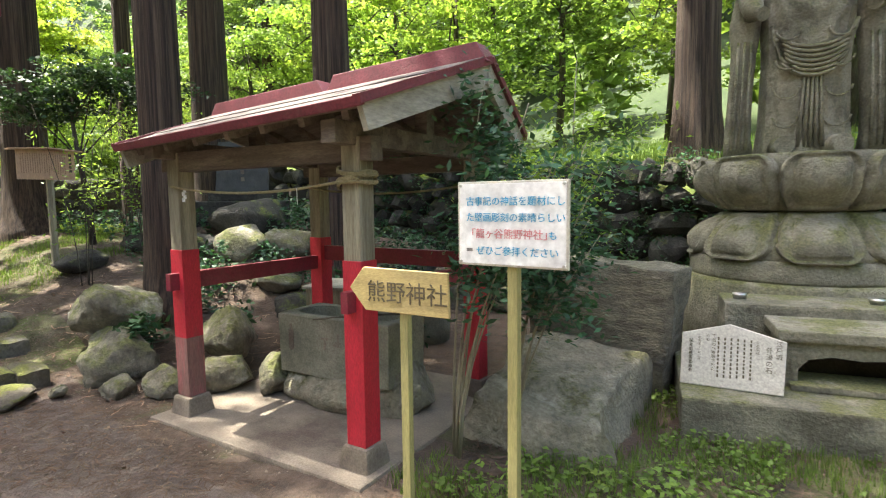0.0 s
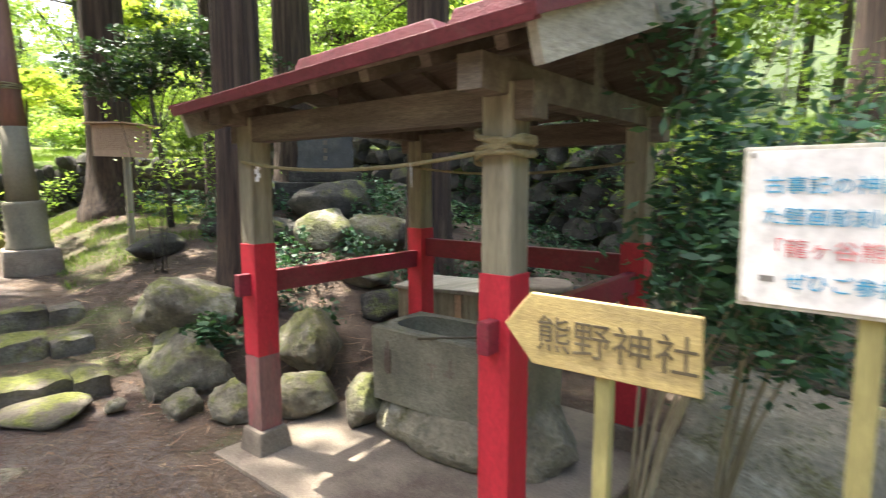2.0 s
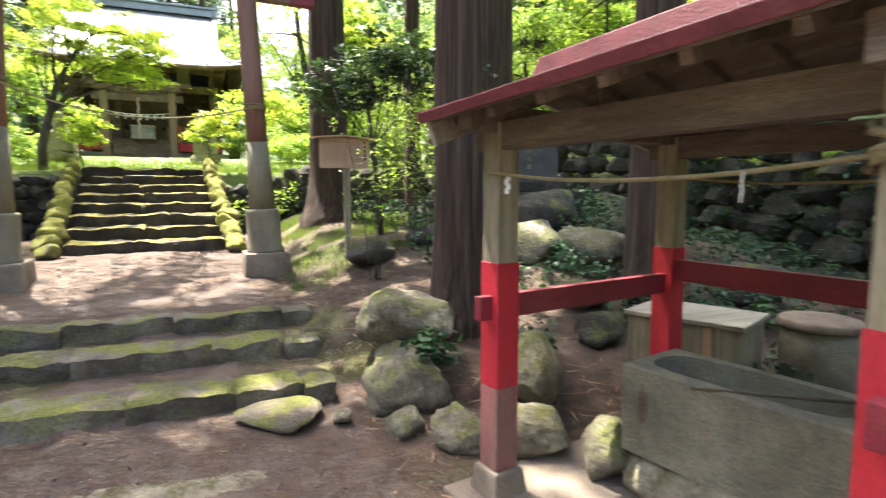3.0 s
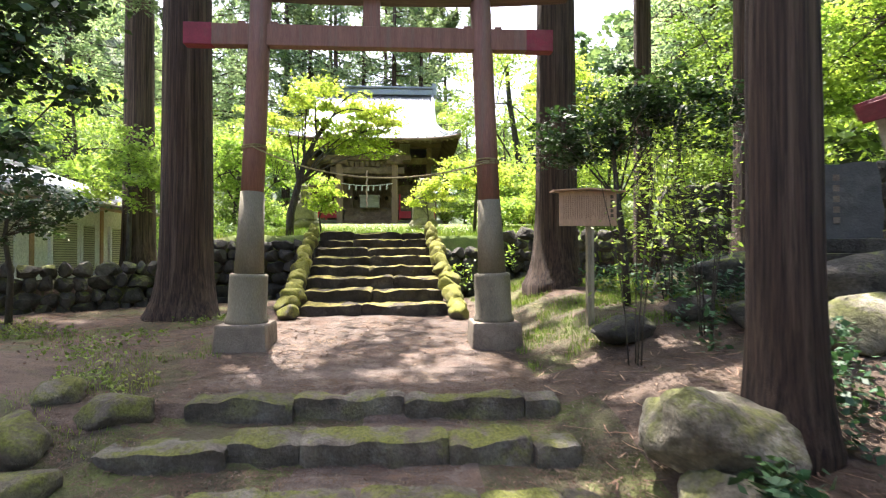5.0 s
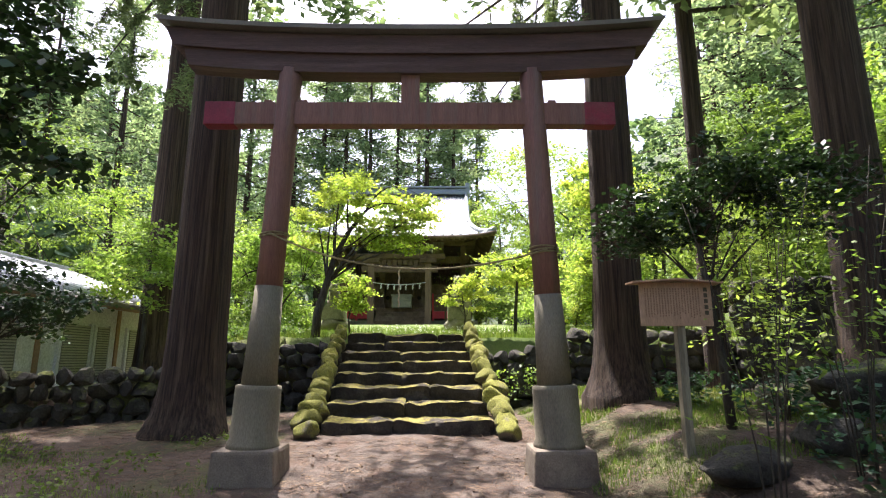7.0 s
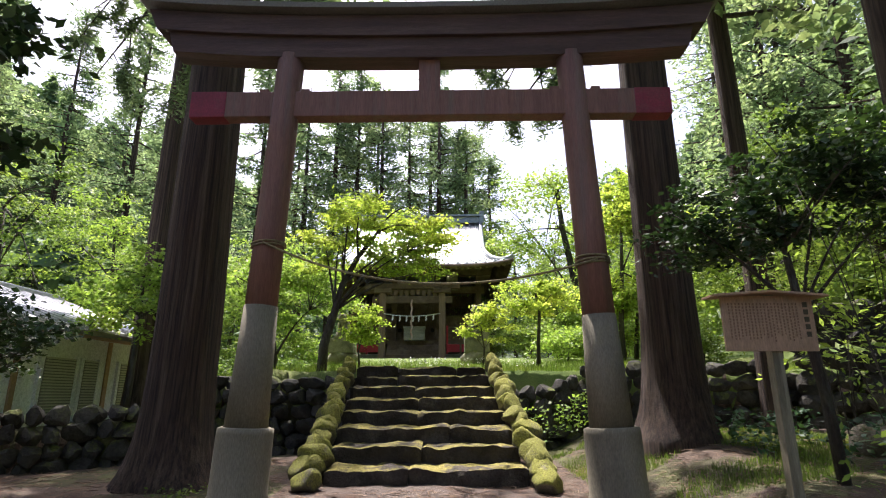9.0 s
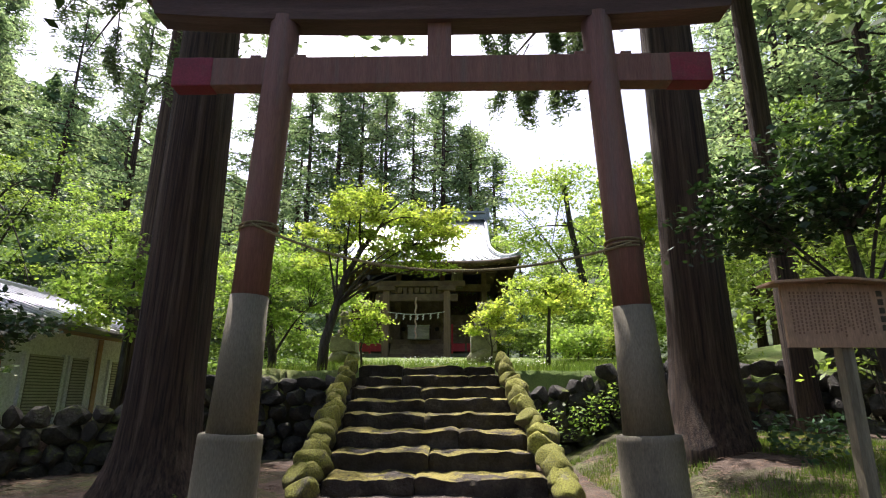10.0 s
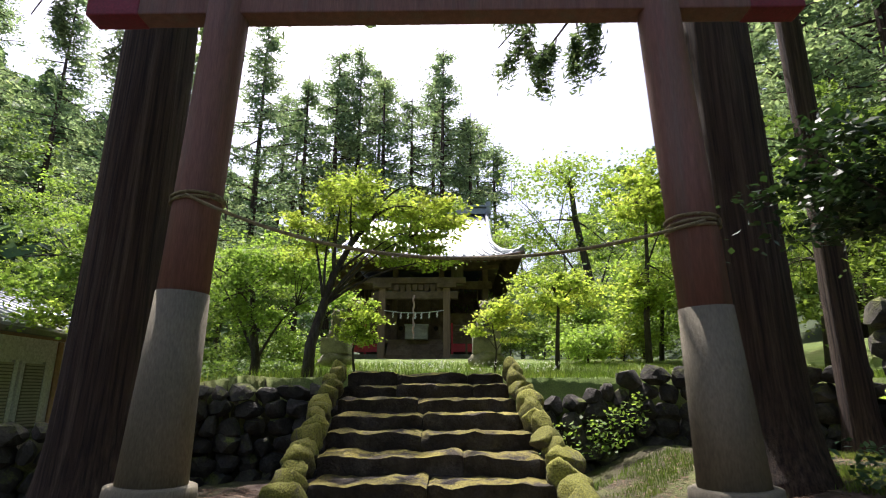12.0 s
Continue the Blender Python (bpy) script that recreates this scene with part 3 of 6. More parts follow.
def cedar(at, r, seed, height=18.0, crown_from=10.0, lean=(0, 0), flare=0.45, limbs=30, dense=130, reach=3.6, leaf=0.15, label="tall cedar with reddish fibrous bark and high crown", low=()):
    t = thing("cedar_tree", pose(*at), label, "tree", "cedar grove")
    trunk_mesh("trunk", r, height, seed, M_BARK, t, flare, lean, seg=max(28, int(90 * r)))
    rng = np.random.default_rng(seed)
    pts, fine = [], []
    bm = bmesh.new()
    for i in range(limbs):
        z = crown_from + (height - crown_from) * (i + rng.uniform(0, 1)) / limbs
        th = rng.uniform(0, 6.283)
        L = reach * (1.15 - 0.8 * (z - crown_from) / (height - crown_from)) * rng.uniform(0.7, 1.1)
        a = np.array([lean[0] * z, lean[1] * z, z])
        b = a + np.array([math.cos(th) * L, math.sin(th) * L, -0.1 * L + rng.uniform(-0.2, 0.5)])
        tube(bm, [tuple(a), tuple((a + b) / 2 + np.array([0, 0, 0.12])), tuple(b)], [0.06, 0.04, 0.012], 5)
        pts.append(spray(rng, a, b, dense))
    for a, b, n in low:
        a, b = np.array(a, float), np.array(b, float)
        mid = (a + b) / 2 + np.array([0, 0, 0.15])
        tube(bm, [tuple(a), tuple(mid), tuple(b)], [0.045, 0.028, 0.008], 5)
        for k in range(5):
            s = a + (b - a) * (0.35 + 0.13 * k)
            e = s + np.array([rng.uniform(-0.4, 0.4), rng.uniform(-0.6, 0.4), -rng.uniform(0.4, 1.1)])
            tube(bm, [tuple(s), tuple((s + e) / 2 + np.array([0.05, 0.05, 0])), tuple(e)], [0.014, 0.01, 0.004], 4)
            fine.append(spray(rng, s, e, n // 5, 0.12, 0.06))
    part("limb_frame", bm, M_BARK2, t)
    if fine:
        leaf_mesh("hanging_spray", np.concatenate(fine), 0.025, L_CEDAR, t, seed + 2, up=0.2, long=4.0)
    leaf_mesh("crown", np.concatenate(pts), leaf, L_CEDAR, t, seed + 1, up=0.2, long=2.2)
    return t


def at_ground(x, y, dz=0.0):
    return (x, y, gz(x, y) + dz)


# gate cedars: crowns out of view, made wide and dense to shade the path
cedar(at_ground(-12.1, -2.98), 0.40, 1, flare=0.55, label="thick dark cedar beside the torii gate", height=20, reach=4.8, limbs=46, dense=260,
      low=[((0, 0, 8.3), (-1.4, -2.8, 6.4), 1900), ((0, 0, 8.0), (-0.4, -2.3, 6.9), 1700), ((0, 0, 7.6), (-2.2, -1.7, 6.0), 1500), ((0, 0, 8.8), (0.6, -2.9, 7.4), 1500)])
cedar(at_ground(-12.3, 3.12), 0.36, 2, flare=0.55, height=20, reach=4.6, limbs=40, dense=190, label="thick dark cedar standing beside the gate pillar",
      low=[((0, 0, 7.2), (-1.2, -2.3, 5.3), 3000), ((0, 0, 6.8), (-1.0, -1.8, 4.95), 3000), ((0, 0, 7.4), (-0.8, -2.9, 5.9), 2600), ((0, 0, 7.0), (0.6, -1.3, 6.0), 1200)])
cedar(at_ground(-14.95, 5.8), 0.21, 3, height=16, crown_from=8.0, reach=2.2, limbs=20, label="slender cedar by the retaining wall")
cedar(at_ground(-6.58, 3.12), 0.235, 4, height=17, flare=0.5, label="cedar with furrowed bark beside the water pavilion")
cedar(at_ground(-11.4, 6.15), 0.39, 5, label="cedar among the rocks behind the pavilion")
cedar(at_ground(-6.35, 5.35), 0.27, 6, label="cedar behind the pavilion roof")
cedar(at_ground(-2.75, 9.5), 0.33, 7, height=17, label="cedar on the grassy terrace behind the stone wall")
# unseen crown widened to keep sun off the left bank
cedar(at_ground(-16.5, -5.85), 0.36, 8, height=19, reach=4.8, limbs=38, dense=180, label="cedar beside the white house")

# ---- water pavilion ----
M_WORN = material("worn_red_paint", (0.27, 0.13, 0.115), (0.19, 0.10, 0.085), (0.34, 0.10, 0.10), 4.0, (4, 4, 0.7), 0.8, 0.3, 30)
PV = pose(-3.5, 2.46, 0, 0, 0, 9)     # local x along the front, y to the back, origin midway between the front posts
PX, PY = 0.87, 1.46
pav = thing("water_pavilion", PV, "open timber pavilion with red lower posts and red sheet roof", "pavilion")
for px in (-PX, PX):
    for py in (0.0, PY):
        boxpart("foot_stone", (px - 0.13, px + 0.13, py - 0.13, py + 0.13, -0.1, 0.14), M_CONCRETE, pav, bevel=0.02, taper=0.25)
        boxpart("post", (px - 0.068, px + 0.068, py - 0.068, py + 0.068, 0.13, 2.0), M_WOOD, pav, bevel=0.012)
        worn = 0.60 if px < 0 and py == 0.0 else 0.14
        boxpart("post_sleeve", (px - 0.073, px + 0.073, py - 0.073, py + 0.073, worn, 1.275), M_RED, pav, bevel=0.004, label="red painted lower post")
        if worn > 0.2:
            boxpart("worn_post_foot", (px - 0.0725, px + 0.0725, py - 0.0725, py + 0.0725, 0.14, worn), M_WORN, pav, bevel=0.004, label="post foot with the red paint worn off")
ZR = 1.13
# rails in a darker red than the posts: shade under the roof painted in
boxpart("rail", (-PX, PX, PY - 0.028, PY + 0.028, ZR - 0.075, ZR + 0.065), M_CRIMSON, pav)
for px in (-PX, PX):
    boxpart("rail", (px - 0.027, px + 0.027, -0.15, PY + 0.15, ZR - 0.16, ZR - 0.03), M_CRIMSON, pav)
for py in (0.0, PY):
    boxpart("beam", (-PX - 0.15, PX + 0.15, py - 0.055, py + 0.055, 1.86, 2.0), M_WOODX, pav)
for px in (-PX, PX):
    boxpart("tie_beam", (px - 0.055, px + 0.055, -0.24, PY + 0.24, 1.95, 2.08), M_WOODX, pav)
    boxpart("king_post", (px - 0.05, px + 0.05, PY / 2 - 0.05, PY / 2 + 0.05, 2.07, 2.36), M_WOODX, pav)
boxpart("ridge_beam", (-PX - 0.42, PX + 0.42, PY / 2 - 0.05, PY / 2 + 0.05, 2.30, 2.40), M_WOODX, pav)
EV, RZ, EZ, GX, FLARE = 0.33, 2.455, 2.09, 1.15, 0.24     # eave overhang, ridge and eave height, half length

SAG = Matrix.Translation((0, 0, RZ)) @ Matrix.Rotation(radians(-2.6), 4, "Y") @ Matrix.Translation((0, 0, -RZ))     # the old roof has settled at its far end


def roof_side(s):
    half = PY / 2 + EV
    ang = math.atan2(RZ - EZ, half)
    L = math.hypot(RZ - EZ, half)
    m = SAG @ Matrix.Translation((0, PY / 2, RZ)) @ (Matrix.Identity(4) if s > 0 else Matrix.Rotation(math.pi, 4, "Z")) @ Matrix.Rotation(-ang, 4, "X")
    def wide(y):
        return FLARE * (1 - y / L)

    def spread(verts, inv):
        for v in verts:
            p = inv @ v.co
            p.x += math.copysign(wide(p.y), p.x)
            v.co = m @ p
    inv = m.inverted()
    bm = bmesh.new()
    spread(box(bm, -GX, GX, -0.02, L, -0.012, 0.012, m), inv)
    sheet = part("roof_sheet", bm, M_REDROOF, pav)
    for k in range(3):
        y0 = 0.06 + k * (L - 0.1) / 3
        bm = bmesh.new()
        spread(box(bm, -GX - 0.012, GX + 0.012, y0, y0 + (L - 0.1) / 3 + 0.02, 0.013 + 0.006 * (2 - k), 0.024 + 0.006 * (2 - k), m @ Matrix.Rotation(-0.012, 4, "X")), inv)
        part("roof_course", bm, M_REDROOF, pav)
    bm = bmesh.new()
    box(bm, -GX - 0.015, GX + 0.015, L - 0.03, L + 0.012, -0.032, 0.022, m, bevel=0.004)
    part("eave_flashing", bm, M_REDTRIM, pav)
    bm = bmesh.new()
    spread(box(bm, -GX + 0.03, GX - 0.03, 0.0, L - 0.035, -0.045, -0.014, m), inv)
    part("roof_boarding", bm, M_WOODX, pav)
    for k in range(7):
        x = -GX + 0.16 + k * (2 * GX - 0.32) / 6
        bm = bmesh.new()
        box(bm, x - 0.024, x + 0.024, 0.03, L - 0.06, -0.095, -0.046, m, bevel=0.004)
        part("rafter", bm, M_WOODX, pav)
    for e in (-1, 1):
        bm = bmesh.new()
        spread(box(bm, e * (GX - 0.02) - 0.018, e * (GX - 0.02) + 0.018, 0.0, L - 0.02, -0.165, -0.012, m), inv)
        part("barge_board", bm, M_WOODG, pav, "pale weathered barge board")
        bm = bmesh.new()
        spread(box(bm, e * GX - 0.022, e * GX + 0.022, 0.0, L + 0.01, -0.02, 0.03, m), inv)
        part("verge_trim", bm, M_REDTRIM, pav)


roof_side(1), roof_side(-1)
bm = bmesh.new()
box(bm, -GX - FLARE, 0.02, PY / 2 - 0.085, PY / 2 + 0.085, RZ - 0.02, RZ + 0.11, SAG, bevel=0.008, taper=0.12)
part("ridge_cap", bm, M_REDTRIM, pav)
bm = bmesh.new()
box(bm, 0.025, GX + FLARE + 0.02, PY / 2 - 0.09, PY / 2 + 0.09, RZ - 0.02, RZ + 0.118, SAG, bevel=0.008, taper=0.12)
part("ridge_cap", bm, M_REDTRIM, pav)
# concrete pad under it
pad = boxpart("concrete_pad", (-1.06, 1.04, -0.25, 1.75, -0.16, 0.0), M_CONCRETE, None, bevel=0.02)
pad.matrix_basis = PV
tagged(pad, "thin worn concrete pad under the water pavilion", "paving")

# ---- torii gate ----
TX, TC, TG = -10.05, 0.13, 0.53
gate = thing("torii_gate", pose(TX, TC, 0), "weathered vermilion torii gate with grey sleeved pillar feet", "gate")


def lathe(bm, prof, seg=28, axis=(0, 0), shift=None):
    pts = [(axis[0] + (shift(z)[0] if shift else 0), axis[1] + (shift(z)[1] if shift else 0), z) for r, z in prof]
    tube(bm, pts, [r for r, z in prof], seg)


for s in (-1, 1):
    def pillar(z, s=s):
        return (0, s * (1.562 - 0.04 * (z - 0.7)))
    c0 = pillar(0.7)[1]
    bm = bmesh.new()
    box(bm, -0.33, 0.33, c0 - 0.33, c0 + 0.33, TG - 0.25, 0.80, bevel=0.035, taper=0.08)
    part("plinth", bm, M_CONCRETE, gate)
    bm = bmesh.new()
    lathe(bm, [(0.262, 0.78), (0.26, 0.84), (0.235, 0.88), (0.232, 1.36), (0.228, 1.40), (0.20, 1.41)], 32, shift=pillar)
    part("pillar_base", bm, M_SLEEVE, gate)
    bm = bmesh.new()
    top = 2.435 if s < 0 else 2.345
    lathe(bm, [(0.182, 1.38), (0.163, 1.9), (0.146, top)], 32, shift=pillar)
    part("pillar_sleeve", bm, M_SLEEVE, gate, "grey metal sleeve round the pillar")
    bm = bmesh.new()
    lathe(bm, [(0.141, 2.3), (0.138, 3.2), (0.134, 4.0), (0.13, 4.95)], 32, shift=pillar)
    part("pillar", bm, M_FADED, gate)
    for dz in ((0.0, 0.02) if s < 0 else (0.0, 0.022, 0.05)):
        bm = bmesh.new()
        zz = (2.98 if s < 0 else 2.80) + dz
        c = pillar(zz)[1]
        ring = [(0.148 * math.cos(a), c + 0.148 * math.sin(a), zz + 0.012 * math.sin(a + dz * 40)) for a in np.linspace(0, 2 * math.pi, 25)]
        tube(bm, ring, [0.011] * 25, 6)
        part("rope_turn", bm, M_ROPE, gate)
bm = bmesh.new()
box(bm, -0.075, 0.075, -2.0, 2.0, 4.27, 4.54, bevel=0.012)
part("tie_beam", bm, M_FADED, gate)
for s in (-1, 1):
    bm = bmesh.new()
    box(bm, -0.08, 0.08, s * 2.155 - 0.175, s * 2.155 + 0.175, 4.265, 4.545, bevel=0.012)
    part("tie_beam_end", bm, M_CRIMSON, gate, "crimson end of the tie beam")
    for t_ in (-1, 1):
        bm = bmesh.new()
        box(bm, -0.06, 0.06, s * 1.42 + t_ * 0.20 - 0.045, s * 1.42 + t_ * 0.20 + 0.045, 4.54, 4.575, bevel=0.006)
        part("wedge", bm, M_FADED, gate)
boxpart("strut", (-0.06, 0.06, -0.105, 0.105, 4.54, 4.9), M_FADED, gate)


def curved_beam(name, half, z0, h0, h1, d, curve, mat, cut=0.0):
    """Lintel that sweeps up towards its ends."""
    bm = bmesh.new()
    n = 24
    rings = []
    for i in range(n + 1):
        y = -half + 2 * half * i / n
        k = abs(y / half) ** 2.6 * curve
        yy0, yy1 = y, y * (1 + cut / half)
        rings.append([bm.verts.new((-d, yy0, z0 + k)), bm.verts.new((d, yy0, z0 + k)), bm.verts.new((d * 1.05, yy1, z0 + k + h0)), bm.verts.new((0, yy1, z0 + k + h1)), bm.verts.new((-d * 1.05, yy1, z0 + k + h0))])
    for a, b in zip(rings, rings[1:]):
        for k in range(5):
            bm.faces.new((a[k], a[(k + 1) % 5], b[(k + 1) % 5], b[k]))
    bm.faces.new(rings[0][::-1]), bm.faces.new(rings[-1])
    return part(name, bm, mat, gate)


curved_beam("lower_lintel", 2.55, 4.88, 0.22, 0.22, 0.115, 0.10, M_LINTEL, 0.06)
curved_beam("upper_lintel", 2.72, 5.102, 0.22, 0.24, 0.16, 0.11, M_LINTEL, 0.10)
curved_beam("lintel_roof", 2.86, 5.345, 0.05, 0.16, 0.26, 0.12, M_LOUVRE, 0.06)
# rope across the gate
bm = bmesh.new()
pts = []
for i in range(41):
    u = i / 40
    y = -1.475 + (1.475 + 1.485) * u
    pts.append((0.15, y, 2.99 + (2.82 - 2.99) * u - 0.30 * 4 * u * (1 - u) * (1 - 0.15 * (u - 0.5))))
tube(bm, pts, [0.0105] * 41, 7)
rope = finish("shimenawa_rope", bm, M_ROPE, None, "", pose(TX, TC, 0))
tagged(rope, "thin twisted straw rope strung between the gate pillars", "rope")

# ---- broad-leaved trees and shrubs ----


def broadleaf(name, at, stem, radius, crowns, leaf, mat, seed, label, category="tree", group="", bark=None, flat=0.35, clump=0.28, twigs=True, up=0.6, long=1.7, fork=0.66):
    """A bent tapering stem, limbs to each clump, and leaves gathered in flat clumps. crowns: x, y, z, rx, ry, rz, clumps, leaves a clump."""
    t = thing(name, pose(*at), label, category, group)
    rng = np.random.default_rng(seed)
    bm = bmesh.new()
    n = len(stem)
    tube(bm, stem, [radius * (1 - 0.6 * i / max(1, n - 1)) for i in range(n)], 12, 0.25)
    part("trunk", bm, bark or M_BARK2, t)
    bm = bmesh.new()
    pts = []
    for cx, cy, cz, rx, ry, rz, k, m in crowns:
        nodes = []
        rr = min(radius * 0.30, 0.045)
        for q in range(max(2, k // 8)):      # main limbs, each bending out from the stem into the crown
            j = int(rng.integers(int(n * fork), n))
            s = np.array(stem[j], float)
            d = rng.normal(size=3)
            d /= np.linalg.norm(d)
            e = np.array([cx + d[0] * rx, cy + d[1] * ry, cz + d[2] * rz * 0.8])
            bend = (s + e) / 2 + np.array([0, 0, 0.16 * np.linalg.norm(e - s)]) + rng.normal(size=3) * 0.06
            line = [s * (1 - u) ** 2 + bend * 2 * u * (1 - u) + e * u * u for u in np.linspace(0, 1, 6)]
            if twigs:
                tube(bm, [tuple(p) for p in line], [rr * (1 - 0.75 * i / 5) for i in range(6)], 6)
            nodes += line[2:]
        nodes = np.array(nodes)
        for _ in range(k):
            d = rng.normal(size=3)
            d /= np.linalg.norm(d)
            q = rng.uniform(0.1, 1.25) ** 0.6
            c = np.array([cx + d[0] * rx * q, cy + d[1] * ry * q, cz + d[2] * rz * q])
            s = nodes[np.argmin(((nodes - c) ** 2).sum(1))]
            if twigs:
                mid = (s + c) / 2 + np.array([0, 0, 0.06 * np.linalg.norm(c - s)]) + rng.normal(size=3) * 0.03
                rt = rr * 0.28
                tube(bm, [tuple(s), tuple(mid), tuple(c)], [rt, rt * 0.6, rt * 0.25], 4)
            sp = clump * rng.uniform(0.6, 1.3)
            ax = c - s
            ax[2] *= 0.4
            ax /= np.linalg.norm(ax) + 1e-6
            p = c + rng.normal(size=(m, 3)) * np.array([sp, sp, sp]) * 0.62 * np.array([1, 1, flat]) + ax * rng.normal(size=(m, 1)) * sp * 0.55
            pts.append(p)
    if twigs:
        part("limb_frame", bm, bark or M_BARK2, t)
    leaf_mesh("crown", np.concatenate(pts), leaf, mat, t, seed + 1, up, long)
    return t


# pale maple on the edge of the terrace, with layered sprays
broadleaf("maple_tree", at_ground(-16.45, -2.3, -0.05), [(0, 0, -0.1), (0.0, 0.03, 0.6), (-0.1, 0.2, 1.3), (-0.3, 0.3, 1.9), (-0.6, 0.55, 2.6), (-0.9, 0.9, 3.2)], 0.105,
          [(-1.0, 1.2, 3.2, 1.1, 1.35, 0.8, 50, 150), (-0.9, 0.4, 3.7, 0.8, 0.6, 0.55, 18, 150), (-0.8, 2.1, 3.0, 0.8, 0.65, 0.55, 20, 150), (-0.8, 1.7, 2.35, 0.6, 0.7, 0.25, 10, 120), (-0.5, -0.3, 2.7, 0.5, 0.5, 0.5, 12, 130)], 0.05, L_MAPLE, 21, "bright yellow-green maple leaning over the terrace edge", flat=0.22, clump=0.24, fork=0.35)
broadleaf("maple_tree", at_ground(-19.0, -4.2), [(0, 0, -0.1), (0.0, 0.1, 0.7), (0.1, 0.0, 1.5), (0, -0.1, 2.2)], 0.12,
          [(0, 0.3, 2.4, 1.2, 1.6, 0.9, 60, 170)], 0.06, L_LIGHT, 22, "green maple with a dark forked trunk", flat=0.3, clump=0.3, fork=0.4)
broadleaf("maple_shrub", at_ground(-19.0, -1.95), [(0, 0, 0), (0, -0.05, 0.5), (0, 0.1, 1.1)], 0.03, [(0, 0.1, 0.95, 0.4, 0.55, 0.6, 26, 90)], 0.05, L_MAPLE, 23, "young maple with yellow-green leaves before the shrine", "shrub", flat=0.25, clump=0.16)
broadleaf("maple_shrub", at_ground(-19.3, 1.1), [(0, 0, 0), (0, 0.05, 0.5), (0, -0.05, 1.2)], 0.03, [(0, 0.1, 1.2, 0.4, 0.7, 0.45, 26, 90)], 0.05, L_MAPLE, 24, "low yellow-green maple sapling by the guardian statue", "shrub", flat=0.25, clump=0.17)
broadleaf("maple_tree", at_ground(-20.0, 2.6), [(0, 0, -0.1), (0.05, 0.03, 0.7), (0.0, 0.1, 1.5), (0, 0.0, 2.0)], 0.06,
          [(0, 0.0, 1.9, 0.8, 1.15, 0.6, 40, 120)], 0.055, L_MAPLE, 25, "slim maple with light green leaves in the sun", flat=0.28, clump=0.22)
broadleaf("maple_tree", at_ground(-22.5, 5.6), [(0, 0, -0.1), (0.05, 0.03, 1.2), (0.0, 0.2, 2.8), (0, 0.3, 4.5)], 0.10,
          [(0, 0.6, 4.6, 1.3, 1.2, 1.3, 52, 150), (0, 0.2, 2.0, 1.2, 1.0, 0.7, 26, 130)], 0.07, L_MAPLE, 26, "sunlit maple with fresh leaves beyond the gate", flat=0.3, clump=0.3)
broadleaf("cherry_tree", at_ground(-30.0, 6.1), [(0, 0, -0.2), (0, 0.02, 1.4), (0.1, 0.05, 2.4), (0.2, -0.25, 4.2), (0, -0.55, 6.2), (0, -0.7, 8.2)], 0.24,
          [(0, -0.4, 7.4, 2.2, 3.0, 2.6, 40, 95), (0, 1.6, 5.0, 1.4, 1.3, 1.2, 12, 90), (0, -2.6, 5.2, 1.5, 1.4, 1.0, 12, 90)], 0.10, L_LIGHT, 27, "tall airy tree with forked dark trunk and pale leaves", flat=0.5, clump=0.6, fork=0.34)
# thicket round the shrine and along the back of the terrace
rng_t = random.Random(9)
for k, (x, y, h, r, mt) in enumerate([(-24, -6.0, 3.6, 1.8, L_MID), (-27, -8.5, 4.5, 2.2, L_MID), (-22, -8.5, 3.8, 1.9, L_MID), (-25, -12.5, 5.5, 2.6, L_LIGHT), (-30, -12.5, 6.0, 2.8, L_LIGHT), (-21, -13.5, 6.2, 2.8, L_MID), (-17.5, -15, 6.5, 2.6, L_LIGHT), (-15, -17, 7, 3, L_LIGHT),
                                        (-24, 6.5, 2.6, 1.6, L_LIGHT), (-27, 4.6, 2.2, 1.4, L_LIGHT), (-26, 9, 4.5, 2.2, L_MID), (-21, 9.5, 4.0, 2.0, L_MID), (-18, 10.8, 4.4, 2.1, L_MID), (-30, 11, 6, 2.6, L_MID), (-24, 13, 7, 2.8, L_MID),
                                        (-16, 12.5, 5.0, 2.2, L_LIGHT), (-13.5, 13.5, 5.5, 2.4, L_LIGHT), (-10.5, 13, 5.2, 2.4, L_LIGHT), (-7.5, 13.8, 5.4, 2.5, L_MID), (-4.2, 13.6, 5.2, 2.4, L_MID), (-1.2, 14, 5.4, 2.5, L_MID), (2.0, 13.6, 5.0, 2.4, L_MID), (-12, 17, 8, 3.0, L_LIGHT), (-6, 18, 8, 3.2, L_LIGHT), (0, 18, 8, 3.2, L_LIGHT), (5, 15, 6, 2.6, L_LIGHT), (-17, 17, 8, 3, L_LIGHT), (-36, 2.5, 6, 3.2, L_MID), (-38, 6.5, 7, 3.2, L_LIGHT), (-36, 10, 7, 3.2, L_MID), (-38, -6.5, 6.5, 3.2, L_MID), (-36, -10, 6.5, 3.2, L_LIGHT), (-42, 4.5, 8, 3.5, L_MID), (-43, 9, 8, 3.5, L_MID)]):
    broadleaf("broadleaf_tree", at_ground(x, y, -0.1), [(0, 0, 0), (0.1, 0.05, h * 0.35), (0.0, 0.2, h * 0.7), (0.1, 0.1, h)], 0.05 + 0.012 * h,
              [(0, 0, h * 0.95, r, r, h * 0.34, 44, 110), (0, 0, h * 0.5, r * 0.9, r * 0.9, h * 0.3, 20, 90)], 0.075 if y < 12 else 0.095, mt, 100 + k, "broad-leaved tree with fresh light green foliage in the thicket", "tree", "thicket", flat=0.35, clump=0.4)

